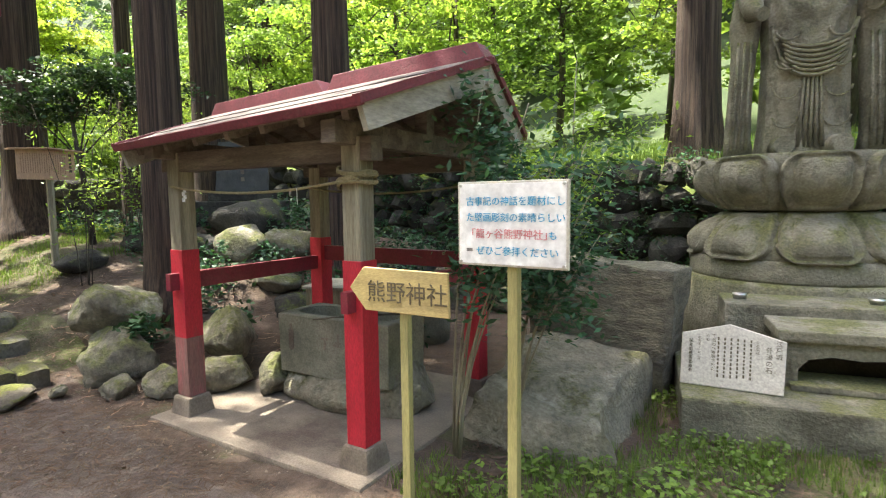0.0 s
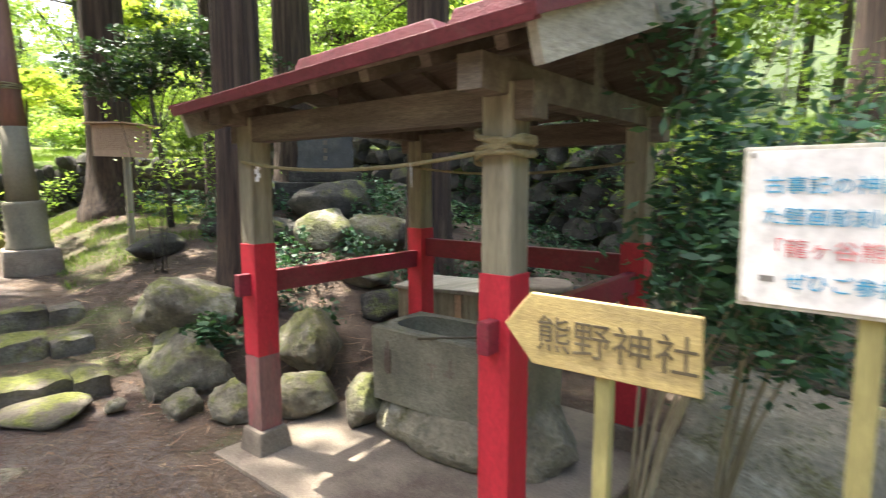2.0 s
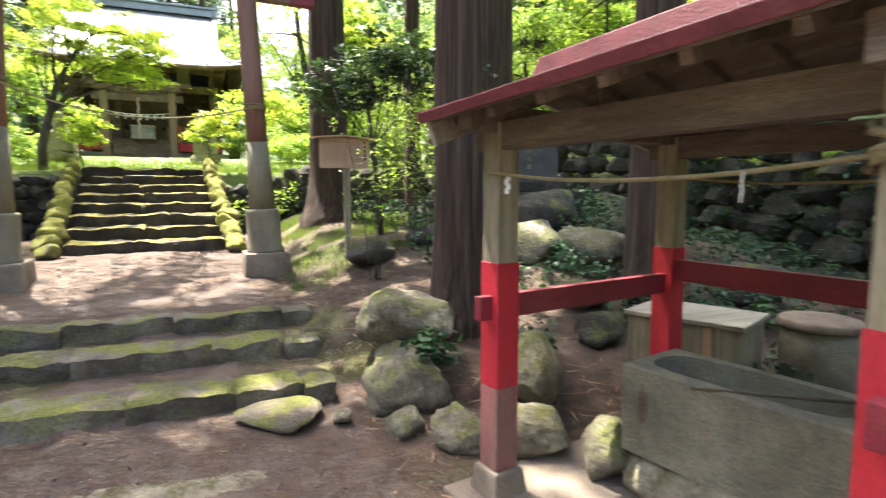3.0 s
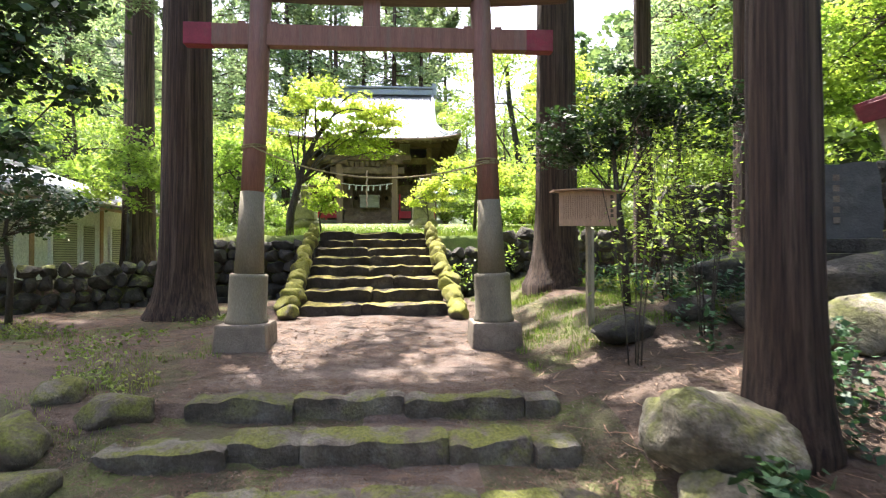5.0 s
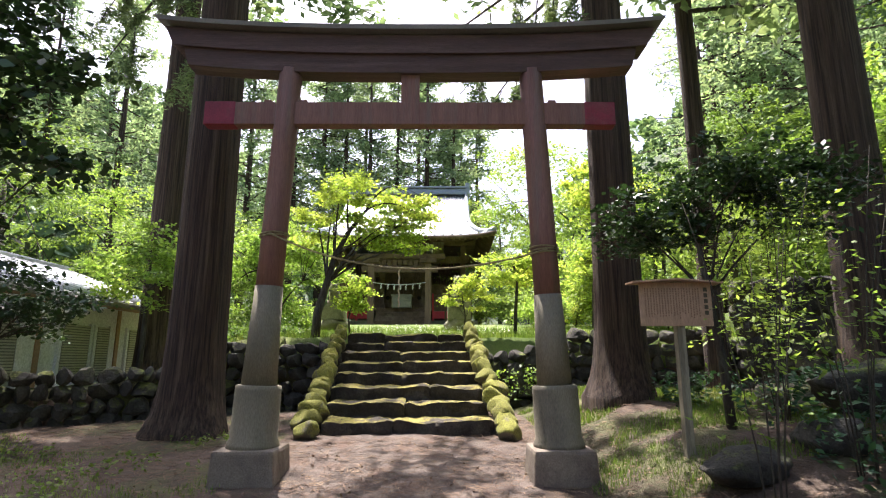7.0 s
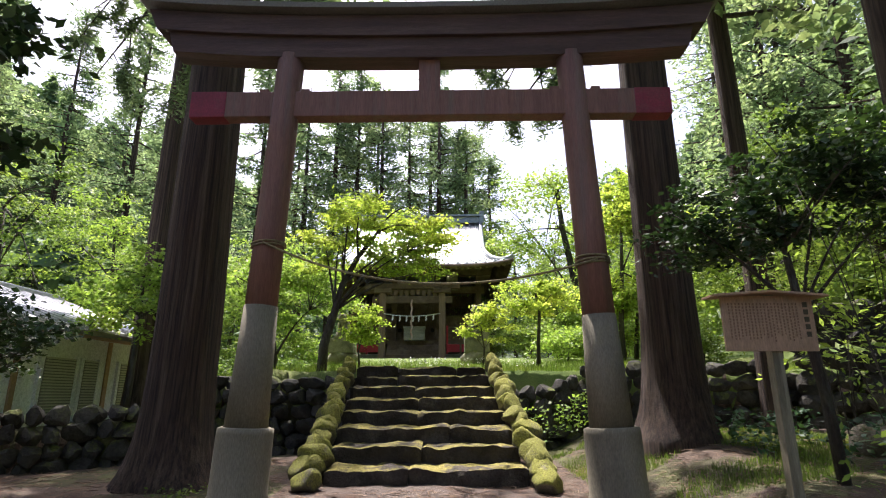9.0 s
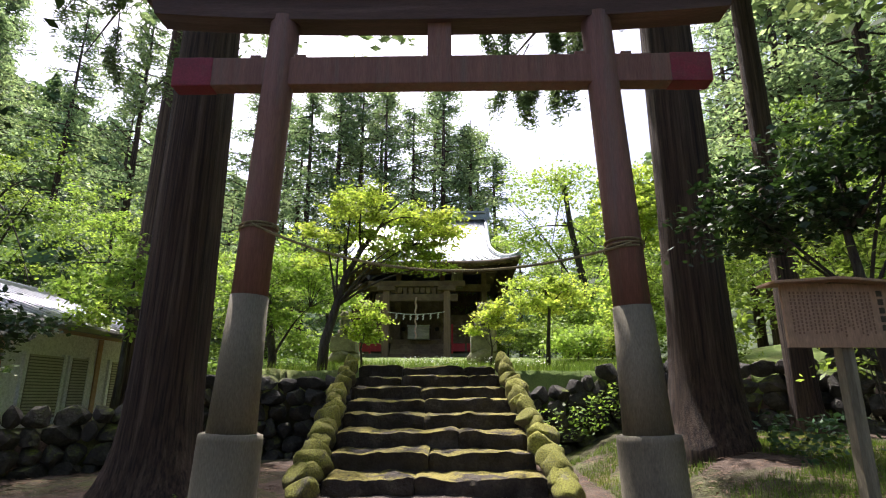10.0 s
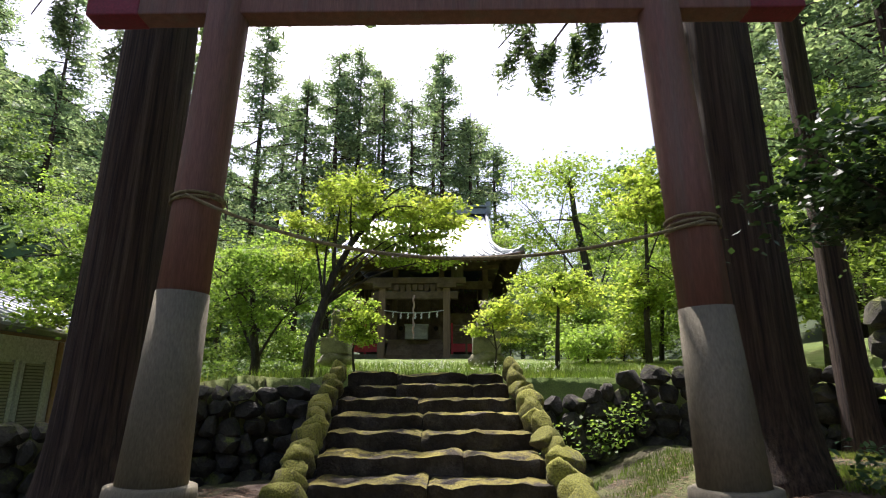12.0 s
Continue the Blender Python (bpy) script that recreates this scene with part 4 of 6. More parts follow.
for k, (x, y, h, r, mt) in enumerate([(-22.5, 3.9, 1.0, 0.9, L_LIGHT), (-23.5, 5.2, 1.2, 1.0, L_MAPLE), (-25.5, 3.2, 1.3, 1.1, L_MID), (-26.5, 6.8, 1.3, 1.2, L_MID), (-29, 4.4, 1.5, 1.4, L_LIGHT), (-30, 8.0, 1.8, 1.5, L_MID), (-33, 5.5, 2.2, 1.8, L_LIGHT), (-33, 2.8, 2.0, 1.7, L_MID), (-21.5, 7.6, 1.1, 1.0, L_MID),
                                        (-21.0, -4.9, 1.1, 1.0, L_MID), (-23.5, -4.8, 1.3, 1.1, L_LIGHT), (-20.3, -6.3, 1.2, 1.0, L_MID), (-26, -6.5, 1.6, 1.4, L_MID), (-29.5, -7.5, 2.0, 1.7, L_LIGHT), (-23, -7.4, 1.5, 1.2, L_LIGHT)]):
    broadleaf("terrace_shrub", at_ground(x, y, -0.05), [(0, 0, 0), (0.05, 0.03, h * 0.3), (0.0, 0.08, h * 0.6)], 0.03,
              [(0, 0, h * 0.62, r, r, h * 0.42, 34, 110)], 0.06, mt, 160 + k, "low leafy shrub with fresh green foliage on the terrace", "shrub", "terrace shrubs", flat=0.5, clump=0.3)

# evergreens near the walk
broadleaf("camellia_tree", at_ground(-9.8, 3.35), [(0, 0, -0.1), (0.0, -0.04, 0.7), (0.02, -0.12, 1.3), (0.03, -0.18, 1.85), (0.0, -0.15, 2.35)], 0.05,
          [(-0.35, -0.5, 2.2, 0.6, 0.6, 0.38, 40, 90), (0.25, 0.1, 2.45, 0.7, 0.6, 0.42, 36, 90), (0.15, 0.8, 2.35, 0.6, 0.6, 0.4, 26, 85)], 0.042, L_DARK, 31, "small evergreen tree with glossy dark leaves beside the notice board", flat=0.35, clump=0.17, fork=0.5)
broadleaf("evergreen_tree", at_ground(-7.6, -4.6), [(0, 0, -0.1), (0, 0.1, 1.2), (0, 0.2, 2.4), (0.0, 0.5, 3.6), (0, 0.8, 4.6)], 0.14,
          [(-0.2, 1.75, 2.75, 0.6, 0.55, 1.0, 36, 100), (0, 0.6, 4.4, 1.2, 1.2, 1.0, 40, 110)], 0.055, L_DARK, 32, "dark evergreen tree with drooping leaves at the path edge", flat=0.5, clump=0.2)
broadleaf("evergreen_tree", at_ground(-11.5, -5.3), [(0, 0, -0.1), (0, 0.02, 0.7), (0.02, -0.05, 1.3), (0, 0, 1.8)], 0.05,
          [(0, 0, 1.75, 0.8, 0.85, 0.5, 40, 90)], 0.05, L_DARK, 33, "small dark evergreen before the house", flat=0.4, clump=0.2)
broadleaf("evergreen_tree", at_ground(-15.3, -5.5), [(0, 0, -0.1), (0, 0.02, 0.9), (0.02, 0.05, 1.9), (0, 0, 2.7)], 0.06,
          [(0, 0, 2.4, 1.0, 1.2, 0.8, 50, 90)], 0.06, L_LIGHT, 34, "thin-stemmed tree screening the house eaves", flat=0.4, clump=0.24)

# slender shrubs with thin canes
def canes(name, at, count, height, spread, leaf, mat, seed, label, leaves=900, low=0.35, bark=None, sag=0.25, thick=0.008, clump=0.09, bias=(0, 0)):
    t = thing(name, pose(*at), label, "shrub")
    rng = np.random.default_rng(seed)
    pts = []
    for i in range(count):
        a = rng.uniform(0, 6.283)
        e = np.array([math.cos(a) * spread, math.sin(a) * spread, 0]) * rng.uniform(0.2, 1)
        bs = np.array([bias[0], bias[1], 0.0])
        h = height * rng.uniform(0.65, 1.05)
        b = e * 0.15
        st = [b + (e * u ** 1.6) + bs * u * u + np.array([0, 0, h * u]) for u in np.linspace(0, 1, 6)]
        bm = bmesh.new()
        tube(bm, [tuple(p) for p in st], [thick * (1.2 - 0.8 * k / 5) for k in range(6)], 6)
        part("cane", bm, bark or M_STAKE, t)
        m = leaves // count
        k = 7
        for _ in range(k):
            u = rng.uniform(low, 1.0)
            c = b + e * u ** 1.6 + bs * u * u + np.array([0, 0, h * u])
            d = rng.normal(size=3) * np.array([1, 1, 0.25])
            d = d / np.linalg.norm(d) * spread * rng.uniform(0.4, 1.0)
            tt = rng.uniform(0.2, 1, m // k)[:, None]
            p = c + d * tt + rng.normal(size=(m // k, 3)) * clump
            p[:, 2] -= sag * tt[:, 0] ** 2 * spread
            pts.append(p)
    leaf_mesh("leaves", np.concatenate(pts), leaf, mat, t, seed + 1, 0.55, 2.6)
    return t


canes("nandina_shrub", (-2.3, 3.08, -0.03), 8, 2.3, 0.30, 0.026, L_BLUE, 41, "leggy nandina shrub with dark green leaves against the pavilion", 3000, 0.66, M_WOOD, thick=0.009, bias=(0.32, 0.12))
canes("nandina_shrub", (-2.1, 3.4, -0.03), 7, 1.95, 0.32, 0.026, L_BLUE, 42, "leggy nandina shrub with dark green leaves against the pavilion", 2400, 0.60, M_WOOD, thick=0.009, bias=(0.3, 0.2))
canes("maple_sapling", (-2.5, 4.9, 0.0), 3, 3.1, 0.8, 0.022, L_LIGHT, 43, "feathery maple sapling reaching over the pavilion gable", 2400, 0.74, M_WOODG, thick=0.012)
canes("slender_sapling", at_ground(-8.15, 2.75), 5, 2.4, 0.45, 0.022, L_LIGHT, 44, "slender saplings with pale green leaves beside the cedar", 448, 0.3, M_BARK2, thick=0.006)
canes("slender_sapling", at_ground(-8.4, 3.6), 6, 2.6, 0.6, 0.026, L_LIGHT, 45, "slender saplings with pale green leaves among the rocks", 512, 0.35, M_BARK2, thick=0.006)
canes("slender_sapling", at_ground(-9.8, 3.9), 5, 2.6, 0.6, 0.028, L_LIGHT, 46, "slender saplings with pale green leaves under the cedars", 512, 0.35, M_BARK2, thick=0.006)
canes("slender_sapling", at_ground(-11.5, 4.6), 5, 2.8, 0.7, 0.04, L_LIGHT, 47, "slender saplings with pale green leaves under the cedars", 560, 0.35, M_BARK2, thick=0.006)

# ---- boulders and garden rocks ----
BL = "rounded grey boulder with pale lichen and moss"
for at, size, seed, rz in [((-6.25, 2.42, 0.55), (0.98, 0.86, 0.68), 1, 20), ((-5.72, 2.28, 0.16), (0.85, 0.7, 0.62), 2, 30), ((-5.35, 3.15, 0.3), (1.25, 0.6, 0.62), 3, -35), ((-5.0, 2.42, 0.03), (0.62, 0.42, 0.36), 4, 10), ((-4.72, 2.78, 0.12), (0.6, 0.45, 0.42), 5, 60),
                            ((-4.25, 3.02, 0.14), (0.42, 0.42, 0.42), 6, 0), ((-5.35, 2.12, 0.0), (0.42, 0.3, 0.26), 7, 0)]:
    rock("boulder", at, size, seed, rz, None, BL, "boulders by the path", tilt=8)
MR = "dark mossy rock in the rock garden"
rng_r = random.Random(17)
for k, (x, y, s) in enumerate([(-7.6, 4.6, 0.8), (-8.3, 4.2, 0.7), (-8.9, 3.7, 0.6), (-7.2, 5.2, 0.9), (-8.2, 5.2, 1.2), (-9.5, 4.6, 1.0), (-9.9, 6.2, 1.0), (-7.7, 6.3, 1.1), (-6.2, 6.6, 0.9), (-5.6, 5.3, 0.6), (-5.0, 6.6, 0.8), (-8.9, 6.8, 1.0), (-4.2, 6.9, 0.8), (-3.3, 7.2, 0.7), (-8.72, 2.9, 0.6), (-10.6, 4.4, 0.7), (-11.4, 5.2, 0.7), (-6.0, 4.35, 0.55), (-6.6, 4.5, 0.6)]):
    rock("garden_rock", at_ground(x, y, s * 0.12), (s * rng_r.uniform(1, 1.5), s * rng_r.uniform(0.8, 1.1), s * rng_r.uniform(0.55, 0.8)), 20 + k, rng_r.uniform(0, 180), M_WALLSTONE if k % 3 else M_ROCK, MR, "garden rocks", sub=3)
for k, (x, y, s) in enumerate([(-7.6, -1.75, 0.65), (-7.1, -2.2, 0.7), (-6.6, -1.85, 0.55), (-6.3, -2.6, 0.6), (-7.9, -2.4, 0.5)]):
    rock("bank_rock", at_ground(x, y, s * 0.05), (s, s * 0.9, s * 0.6), 60 + k, k * 40, M_STEP, "mossy stone edging the bank of the path", "bank rocks", sub=3)
bm = bmesh.new()
bmesh.ops.create_cube(bm, size=1.0)
bmesh.ops.subdivide_edges(bm, edges=bm.edges[:], cuts=11, use_grid_fill=True)
for v in bm.verts:
    p = v.co.copy()
    top = 0.36 + 0.24 * p.y - 0.10 * p.x
    w = Vector((p.x * (1.12 - 0.25 * (p.z + 0.5)), p.y * (1.25 - 0.16 * (p.z + 0.5)), -0.15 + (p.z + 0.5) * (top + 0.15)))
    w.x += 0.10 * p.y
    v.co = w + Vector((noise.noise(w * 2.4), noise.noise(w * 2.4 + Vector((7, 0, 0))), 0.5 * noise.noise(w * 2.4 + Vector((0, 7, 0))))) * 0.10 + Vector((noise.noise(w * 8), noise.noise(w * 8 + Vector((3, 0, 0))), noise.noise(w * 9))) * 0.022
for f in bm.faces:
    f.smooth = True
tagged(finish("lichen_slab", bm, M_SLAB, None, "", pose(-2.05, 4.0, 0, 0, 0, 12)), "broad pale flat-topped rock patched with lichen", "rock")
rock("embedded_stone", (-5.9, 1.35, 0.02), (0.8, 0.55, 0.16), 81, 30, M_STEP, "flat mossy stone sunk in the path", sub=3)
rock("embedded_stone", (-5.1, 0.6, -0.055), (1.3, 0.6, 0.12), 82, 80, M_SLAB, "flat grey stone sunk in the path", sub=3)
rock("white_pebble", (-5.62, 1.75, 0.03), (0.2, 0.16, 0.11), 83, 10, M_SLAB, "small whitish stone lying on the path", sub=3)

# big upright castle stone
bm = bmesh.new()
c = bmesh.ops.create_cube(bm, size=1.0)["verts"]
bmesh.ops.subdivide_edges(bm, edges=bm.edges[:], cuts=9, use_grid_fill=True)
for v in bm.verts:
    p = v.co.copy()
    w = Vector((p.x * 1.22, p.y * 0.62, 0.52 + p.z * (1.14 - 0.14 * p.x)))
    w.x += 0.05 * p.z
    v.co = w + Vector((noise.noise(w * 2.2), noise.noise(w * 2.2 + Vector((9, 0, 0))), noise.noise(w * 2.5 + Vector((0, 9, 0))))) * 0.07 + Vector((noise.noise(w * 9), noise.noise(w * 9 + Vector((4, 0, 0))), 0)) * 0.02
for f in bm.faces:
    f.smooth = True
castle = finish("castle_stone", bm, material("black_lichen_stone", (0.235, 0.21, 0.15), (0.105, 0.095, 0.07), (0.47, 0.45, 0.38), 6.0, (1, 1, 2.2), 0.97, 1.0, 34, spots=0.60), None, "", pose(-2.2, 5.1, -0.02, 0, 0, 9))
tagged(castle, "large squared block of dark stone with white lichen patches", "stone block")

# ---- stone basin in the pavilion ----
basin = thing("stone_basin", PV @ pose(0.02, 0.86, 0, 0, 0, 2), "square-cut grey stone water basin on rough natural rock", "basin")
bm = bmesh.new()
W, D, H0, H1, T = 0.56, 0.25, 0.22, 0.71, 0.075
seg = 40


def stadium(w, d, n):
    out = []
    for i in range(n):
        a = 2 * math.pi * i / n
        c, s = math.cos(a), math.sin(a)
        out.append((w * math.copysign(abs(c) ** 0.45, c), d * math.copysign(abs(s) ** 0.6, s)))
    return out


def rect(w, d, n):
    out = []
    for i in range(n):
        s = 8 * i / n
        x, y = (1, s) if s <= 1 else (2 - s, 1) if s <= 3 else (-1, 4 - s) if s <= 5 else (s - 6, -1) if s <= 7 else (1, s - 8)
        out.append((w * x, d * y))
    return out


loops = [[(x, y, H0) for x, y in rect(W * 0.98, D * 0.98, seg)], [(x, y, H1 - 0.012) for x, y in rect(W, D, seg)], [(x, y, H1) for x, y in rect(W - 0.012, D - 0.012, seg)], [(x, y, H1) for x, y in stadium(W - T, D - T, seg)], [(x, y, H1 - 0.25) for x, y in stadium(W - T - 0.02, D - T - 0.02, seg)]]
vs = [[bm.verts.new(p) for p in lp] for lp in loops]
for a, b in zip(vs, vs[1:]):
    for i in range(seg):
        bm.faces.new((a[i], a[(i + 1) % seg], b[(i + 1) % seg], b[i]))
bm.faces.new(vs[-1])
part("trough", bm, M_BASIN, basin)
bm = bmesh.new()
q = [bm.verts.new((x, y, H1 - 0.13)) for x, y in stadium(W - T - 0.004, D - T - 0.004, seg)]
bm.faces.new(q)
part("water", bm, M_WATER, basin, "still dark water")
for sx, sy, sz, ox, sd in [(1.42, 0.78, 0.62, 0.0, 1), (0.62, 0.6, 0.52, 0.5, 3)]:
    ob = finish("base_rock", rock_bm(sd + 130, (sx, sy, sz), 4, 0.15), M_SLAB, basin)
    ob.matrix_basis = pose(ox, 0.0, 0.13)
for k, (x, w, h) in enumerate([(-0.42, 0.05, 0.16), (-0.42, 0.025, 0.22), (-0.06, 0.07, 0.018), (-0.06, 0.02, 0.1), (0.08, 0.06, 0.018), (0.08, 0.02, 0.11), (0.05, 0.04, 0.02)]):
    boxpart("carved_stroke", (x - w / 2, x + w / 2, -D - 0.006, -D + 0.004, 0.50 - h / 2 + 0.02 * (k % 3), 0.50 + h / 2 + 0.02 * (k % 3)), M_CONCRETE, basin, bevel=0.002)
bm = bmesh.new()
tube(bm, [(-0.1, -0.3, 0.70), (0.25, -0.1, 0.728), (0.5, 0.1, 0.735)], [0.008, 0.008, 0.008], 7)
ladle = finish("bamboo_pole", bm, M_BLACKINK, None, "", PV @ pose(0.0, 0.86, 0.0))
tagged(ladle, "thin dark pole laid across the basin rim", "pole")

# worn wooden box behind the pavilion
wb = thing("wooden_box", pose(-4.95, 4.45, gz(-4.95, 4.45) - 0.02, 0, 0, 22), "plain weathered wooden box with a pale side", "box")
boxpart("box_body", (-0.42, 0.42, -0.3, 0.3, 0.0, 0.70), M_WOOD, wb, bevel=0.01)
boxpart("box_lid", (-0.45, 0.45, -0.33, 0.33, 0.70, 0.735), M_WOODG, wb, bevel=0.008)
for px in (-0.2, 0.2):
    boxpart("batten", (px - 0.03, px + 0.03, -0.315, -0.3, 0.02, 0.69), M_BOARD, wb, bevel=0.003)

# weathered stone drum beyond the basin
drum = thing("stone_drum", pose(-4.4, 5.12, gz(-4.4, 5.12) - 0.05), "upright weathered stone drum with a flat lid behind the pavilion", "stone drum")
bm = bmesh.new()
lathe(bm, [(0.25, 0.0), (0.262, 0.25), (0.258, 0.55), (0.245, 0.68), (0.2, 0.69)], 36)
part("drum_body", bm, M_BASIN, drum)
bm = bmesh.new()
lathe(bm, [(0.27, 0.685), (0.28, 0.70), (0.278, 0.74), (0.262, 0.755), (0.05, 0.758)], 36)
part("lid", bm, M_CONCRETE, drum)

# ropes on the pavilion, with folded papers
for dz, tilt in ((0.0, 0.0), (0.025, 0.02), (0.05, -0.015), (0.01, 0.05), (0.04, -0.05)):
    bm = bmesh.new()
    ring = [(PX + 0.1 * math.copysign(abs(math.cos(a)) ** 0.6, math.cos(a)), 0.1 * math.copysign(abs(math.sin(a)) ** 0.6, math.sin(a)), 1.74 + dz + tilt * math.cos(a)) for a in np.linspace(0, 2 * math.pi, 29)]
    tube(bm, ring, [0.011] * 29, 6)
    ob = finish("tied_rope", bm, M_ROPE, None, "", PV)
    tagged(ob, "straw rope knotted round the pavilion post", "rope", "pavilion ropes")
for (x0, y0), (x1, y1) in [((-PX, -0.085), (PX, -0.085)), ((-PX, PY - 0.08), (PX, PY - 0.08))]:
    bm = bmesh.new()
    pts = [(x0 + (x1 - x0) * u, y0 + (y1 - y0) * u, 1.75 - 0.06 * 4 * u * (1 - u)) for u in np.linspace(0, 1, 17)]
    tube(bm, pts, [0.009] * 17, 6)
    ob = finish("straw_rope", bm, M_ROPE, None, "", PV)
    tagged(ob, "thin straw rope strung between the pavilion posts", "rope", "pavilion ropes")


def shide(at, s, rz=0):
    """Zigzag paper streamer."""
    v, f = [], []
    x, z = 0.0, 0.0
    for i in range(4):
        w, h = 0.05 * s, 0.065 * s
        o = len(v)
        v += [(x, 0, z), (x + w, 0, z), (x + w, 0, z - h), (x, 0, z - h), (x, 0.002, z), (x + w, 0.002, z), (x + w, 0.002, z - h), (x, 0.002, z - h)]
        f += [(o, o + 1, o + 2, o + 3), (o + 7, o + 6, o + 5, o + 4), (o, o + 4, o + 5, o + 1), (o + 1, o + 5, o + 6, o + 2), (o + 2, o + 6, o + 7, o + 3), (o + 3, o + 7, o + 4, o)]
        x += w * 0.45 * (1 if i % 2 else -1)
        z -= h * 0.8
    ob = raw("paper_streamer", v, f, M_PAPER)
    ob.matrix_basis = at @ pose(0, 0, 0, 0, 0, rz)
    return tagged(ob, "white folded paper streamer hanging from a straw rope", "paper streamer", "paper streamers")


shide(PV @ pose(-0.72, -0.085, 1.73), 0.42, 50)
shide(PV @ pose(0.45, -0.085, 1.71), 0.45, -50)

# ---- lettering ----


def lettering(body, size, mat, parent, m, name="lettering", depth=0.0012, align="LEFT"):
    cu = bpy.data.curves.new(name, "FONT")
    cu.body, cu.size, cu.extrude, cu.align_x = body, size, depth, align
    cu.resolution_u = 2
    tmp = bpy.data.objects.new("tmp", cu)
    scene.collection.objects.link(tmp)
    dg = bpy.context.evaluated_depsgraph_get()
    me = bpy.data.meshes.new_from_object(tmp.evaluated_get(dg))
    bpy.data.objects.remove(tmp)
    me.name = name
    me.materials.clear()
    me.materials.append(mat)
    ob = new(name, me)
    ob.parent = parent
    ob.matrix_basis = m
    return ob


FRONT = pose(0, 0, 0, 90, 0, 0)     # text plane upright, facing -y

# white laminated sign on a stake
ws = thing("white_sign", pose(-1.44, 2.425, 0, 0, 0, 7.5), "white laminated sign with blue and red handwriting on a stake", "sign")
boxpart("stake", (-0.024, 0.024, 0.006, 0.05, -0.35, 1.62), M_STAKE, ws, bevel=0.004)
boxpart("board", (-0.262, 0.262, -0.012, 0.006, 1.335, 1.708), M_FRAME, ws, bevel=0.004)
boxpart("sheet", (-0.252, 0.252, -0.016, -0.013, 1.345, 1.698), M_WHITE, ws, bevel=0.0008)
for sx in (-0.243, 0.243):
    for sz in (1.352, 1.69):
        bm = bmesh.new()
        tube(bm, [(sx, -0.021, sz), (sx, -0.014, sz)], [0.006, 0.007], 10)
        part("screw", bm, M_METAL, ws)
for body, x, z, mat, sz in [("古事記の神話を題材にし", -0.217, 1.605, M_BLUEINK, 0.0425), ("た壁画彫刻の素晴らしい", -0.217, 1.535, M_BLUEINK, 0.0425), ("「龍ヶ谷熊野神社」", -0.215, 1.462, M_REDINK, 0.046), ("も", 0.175, 1.462, M_BLUEINK, 0.04), ("ぜひご参拝ください", -0.165, 1.388, M_BLUEINK, 0.043)]:
    lettering(body, sz, mat, ws, pose(x, -0.0175, z) @ FRONT)
boxpart("pointing_mark", (-0.215, -0.185, -0.0175, -0.0162, 1.398, 1.412), M_LOUVRE, ws, bevel=0)

# arrow board
ar = thing("arrow_sign", pose(-2.03, 2.35, 0, 0, 0, 12), "yellowed wooden arrow board with black brushed letters on a stake", "sign")
boxpart("stake", (-0.03, 0.016, 0.008, 0.05, -0.35, 1.2), M_STAKE, ar, bevel=0.004)
bm = bmesh.new()
out = [(-0.325, 1.182), (-0.235, 1.292), (0.255, 1.283), (0.262, 1.066), (-0.225, 1.068)]
a = [bm.verts.new((x, -0.012, z)) for x, z in out]
b = [bm.verts.new((x, 0.008, z)) for x, z in out]
bm.faces.new(a), bm.faces.new(b[::-1])
for i in range(5):
    bm.faces.new((a[i], b[i], b[(i + 1) % 5], a[(i + 1) % 5]))
bmesh.ops.bevel(bm, geom=bm.edges[:], offset=0.003, segments=1, affect="EDGES")
part("arrow_board", bm, M_YELLOW, ar)
lettering("熊野神社", 0.118, M_BLACKINK, ar, pose(-0.215, -0.0135, 1.128) @ FRONT)

# notice board with small roof
nb = thing("notice_board", pose(-9.36, 2.70, 0, 0, 0, 92), "faded wooden notice board with vertical writing under a small roof", "notice board")
g0 = gz(-9.32, 2.7)
boxpart("board_post", (-0.0, 0.08, 0.012, 0.09, g0 - 0.3, 2.4), M_WOOD, nb, bevel=0.005)
boxpart("panel", (-0.345, 0.345, -0.012, 0.012, 1.975, 2.385), M_BOARD, nb, bevel=0.004)
bm = bmesh.new()
for s in (-1, 1):
    box(bm, -0.43 if s < 0 else 0.0, 0.0 if s < 0 else 0.43, -0.09, 0.11, 2.40, 2.418, Matrix.Translation((0, 0, 2.40)) @ Matrix.Rotation(s * 0.07, 4, "Y") @ Matrix.Translation((0, 0, -2.40)), bevel=0.003)
part("board_roof", bm, M_BOARD, nb)
rng_n = random.Random(3)
for k in range(20):
    x = 0.22 - k * 0.027
    z1, z0 = 2.33, 2.05 + rng_n.uniform(0, 0.06)
    z = z1
    while z > z0:
        h = rng_n.uniform(0.012, 0.018)
        boxpart("character", (x - 0.0045, x + 0.0045, -0.0145, -0.0118, z - h, z), M_FADEDINK, nb, bevel=0)
        z -= h + 0.008
for k in range(5):
    boxpart("title_character", (0.27, 0.305, -0.0145, -0.0118, 2.30 - k * 0.055, 2.338 - k * 0.055), M_BLACKINK, nb, bevel=0)

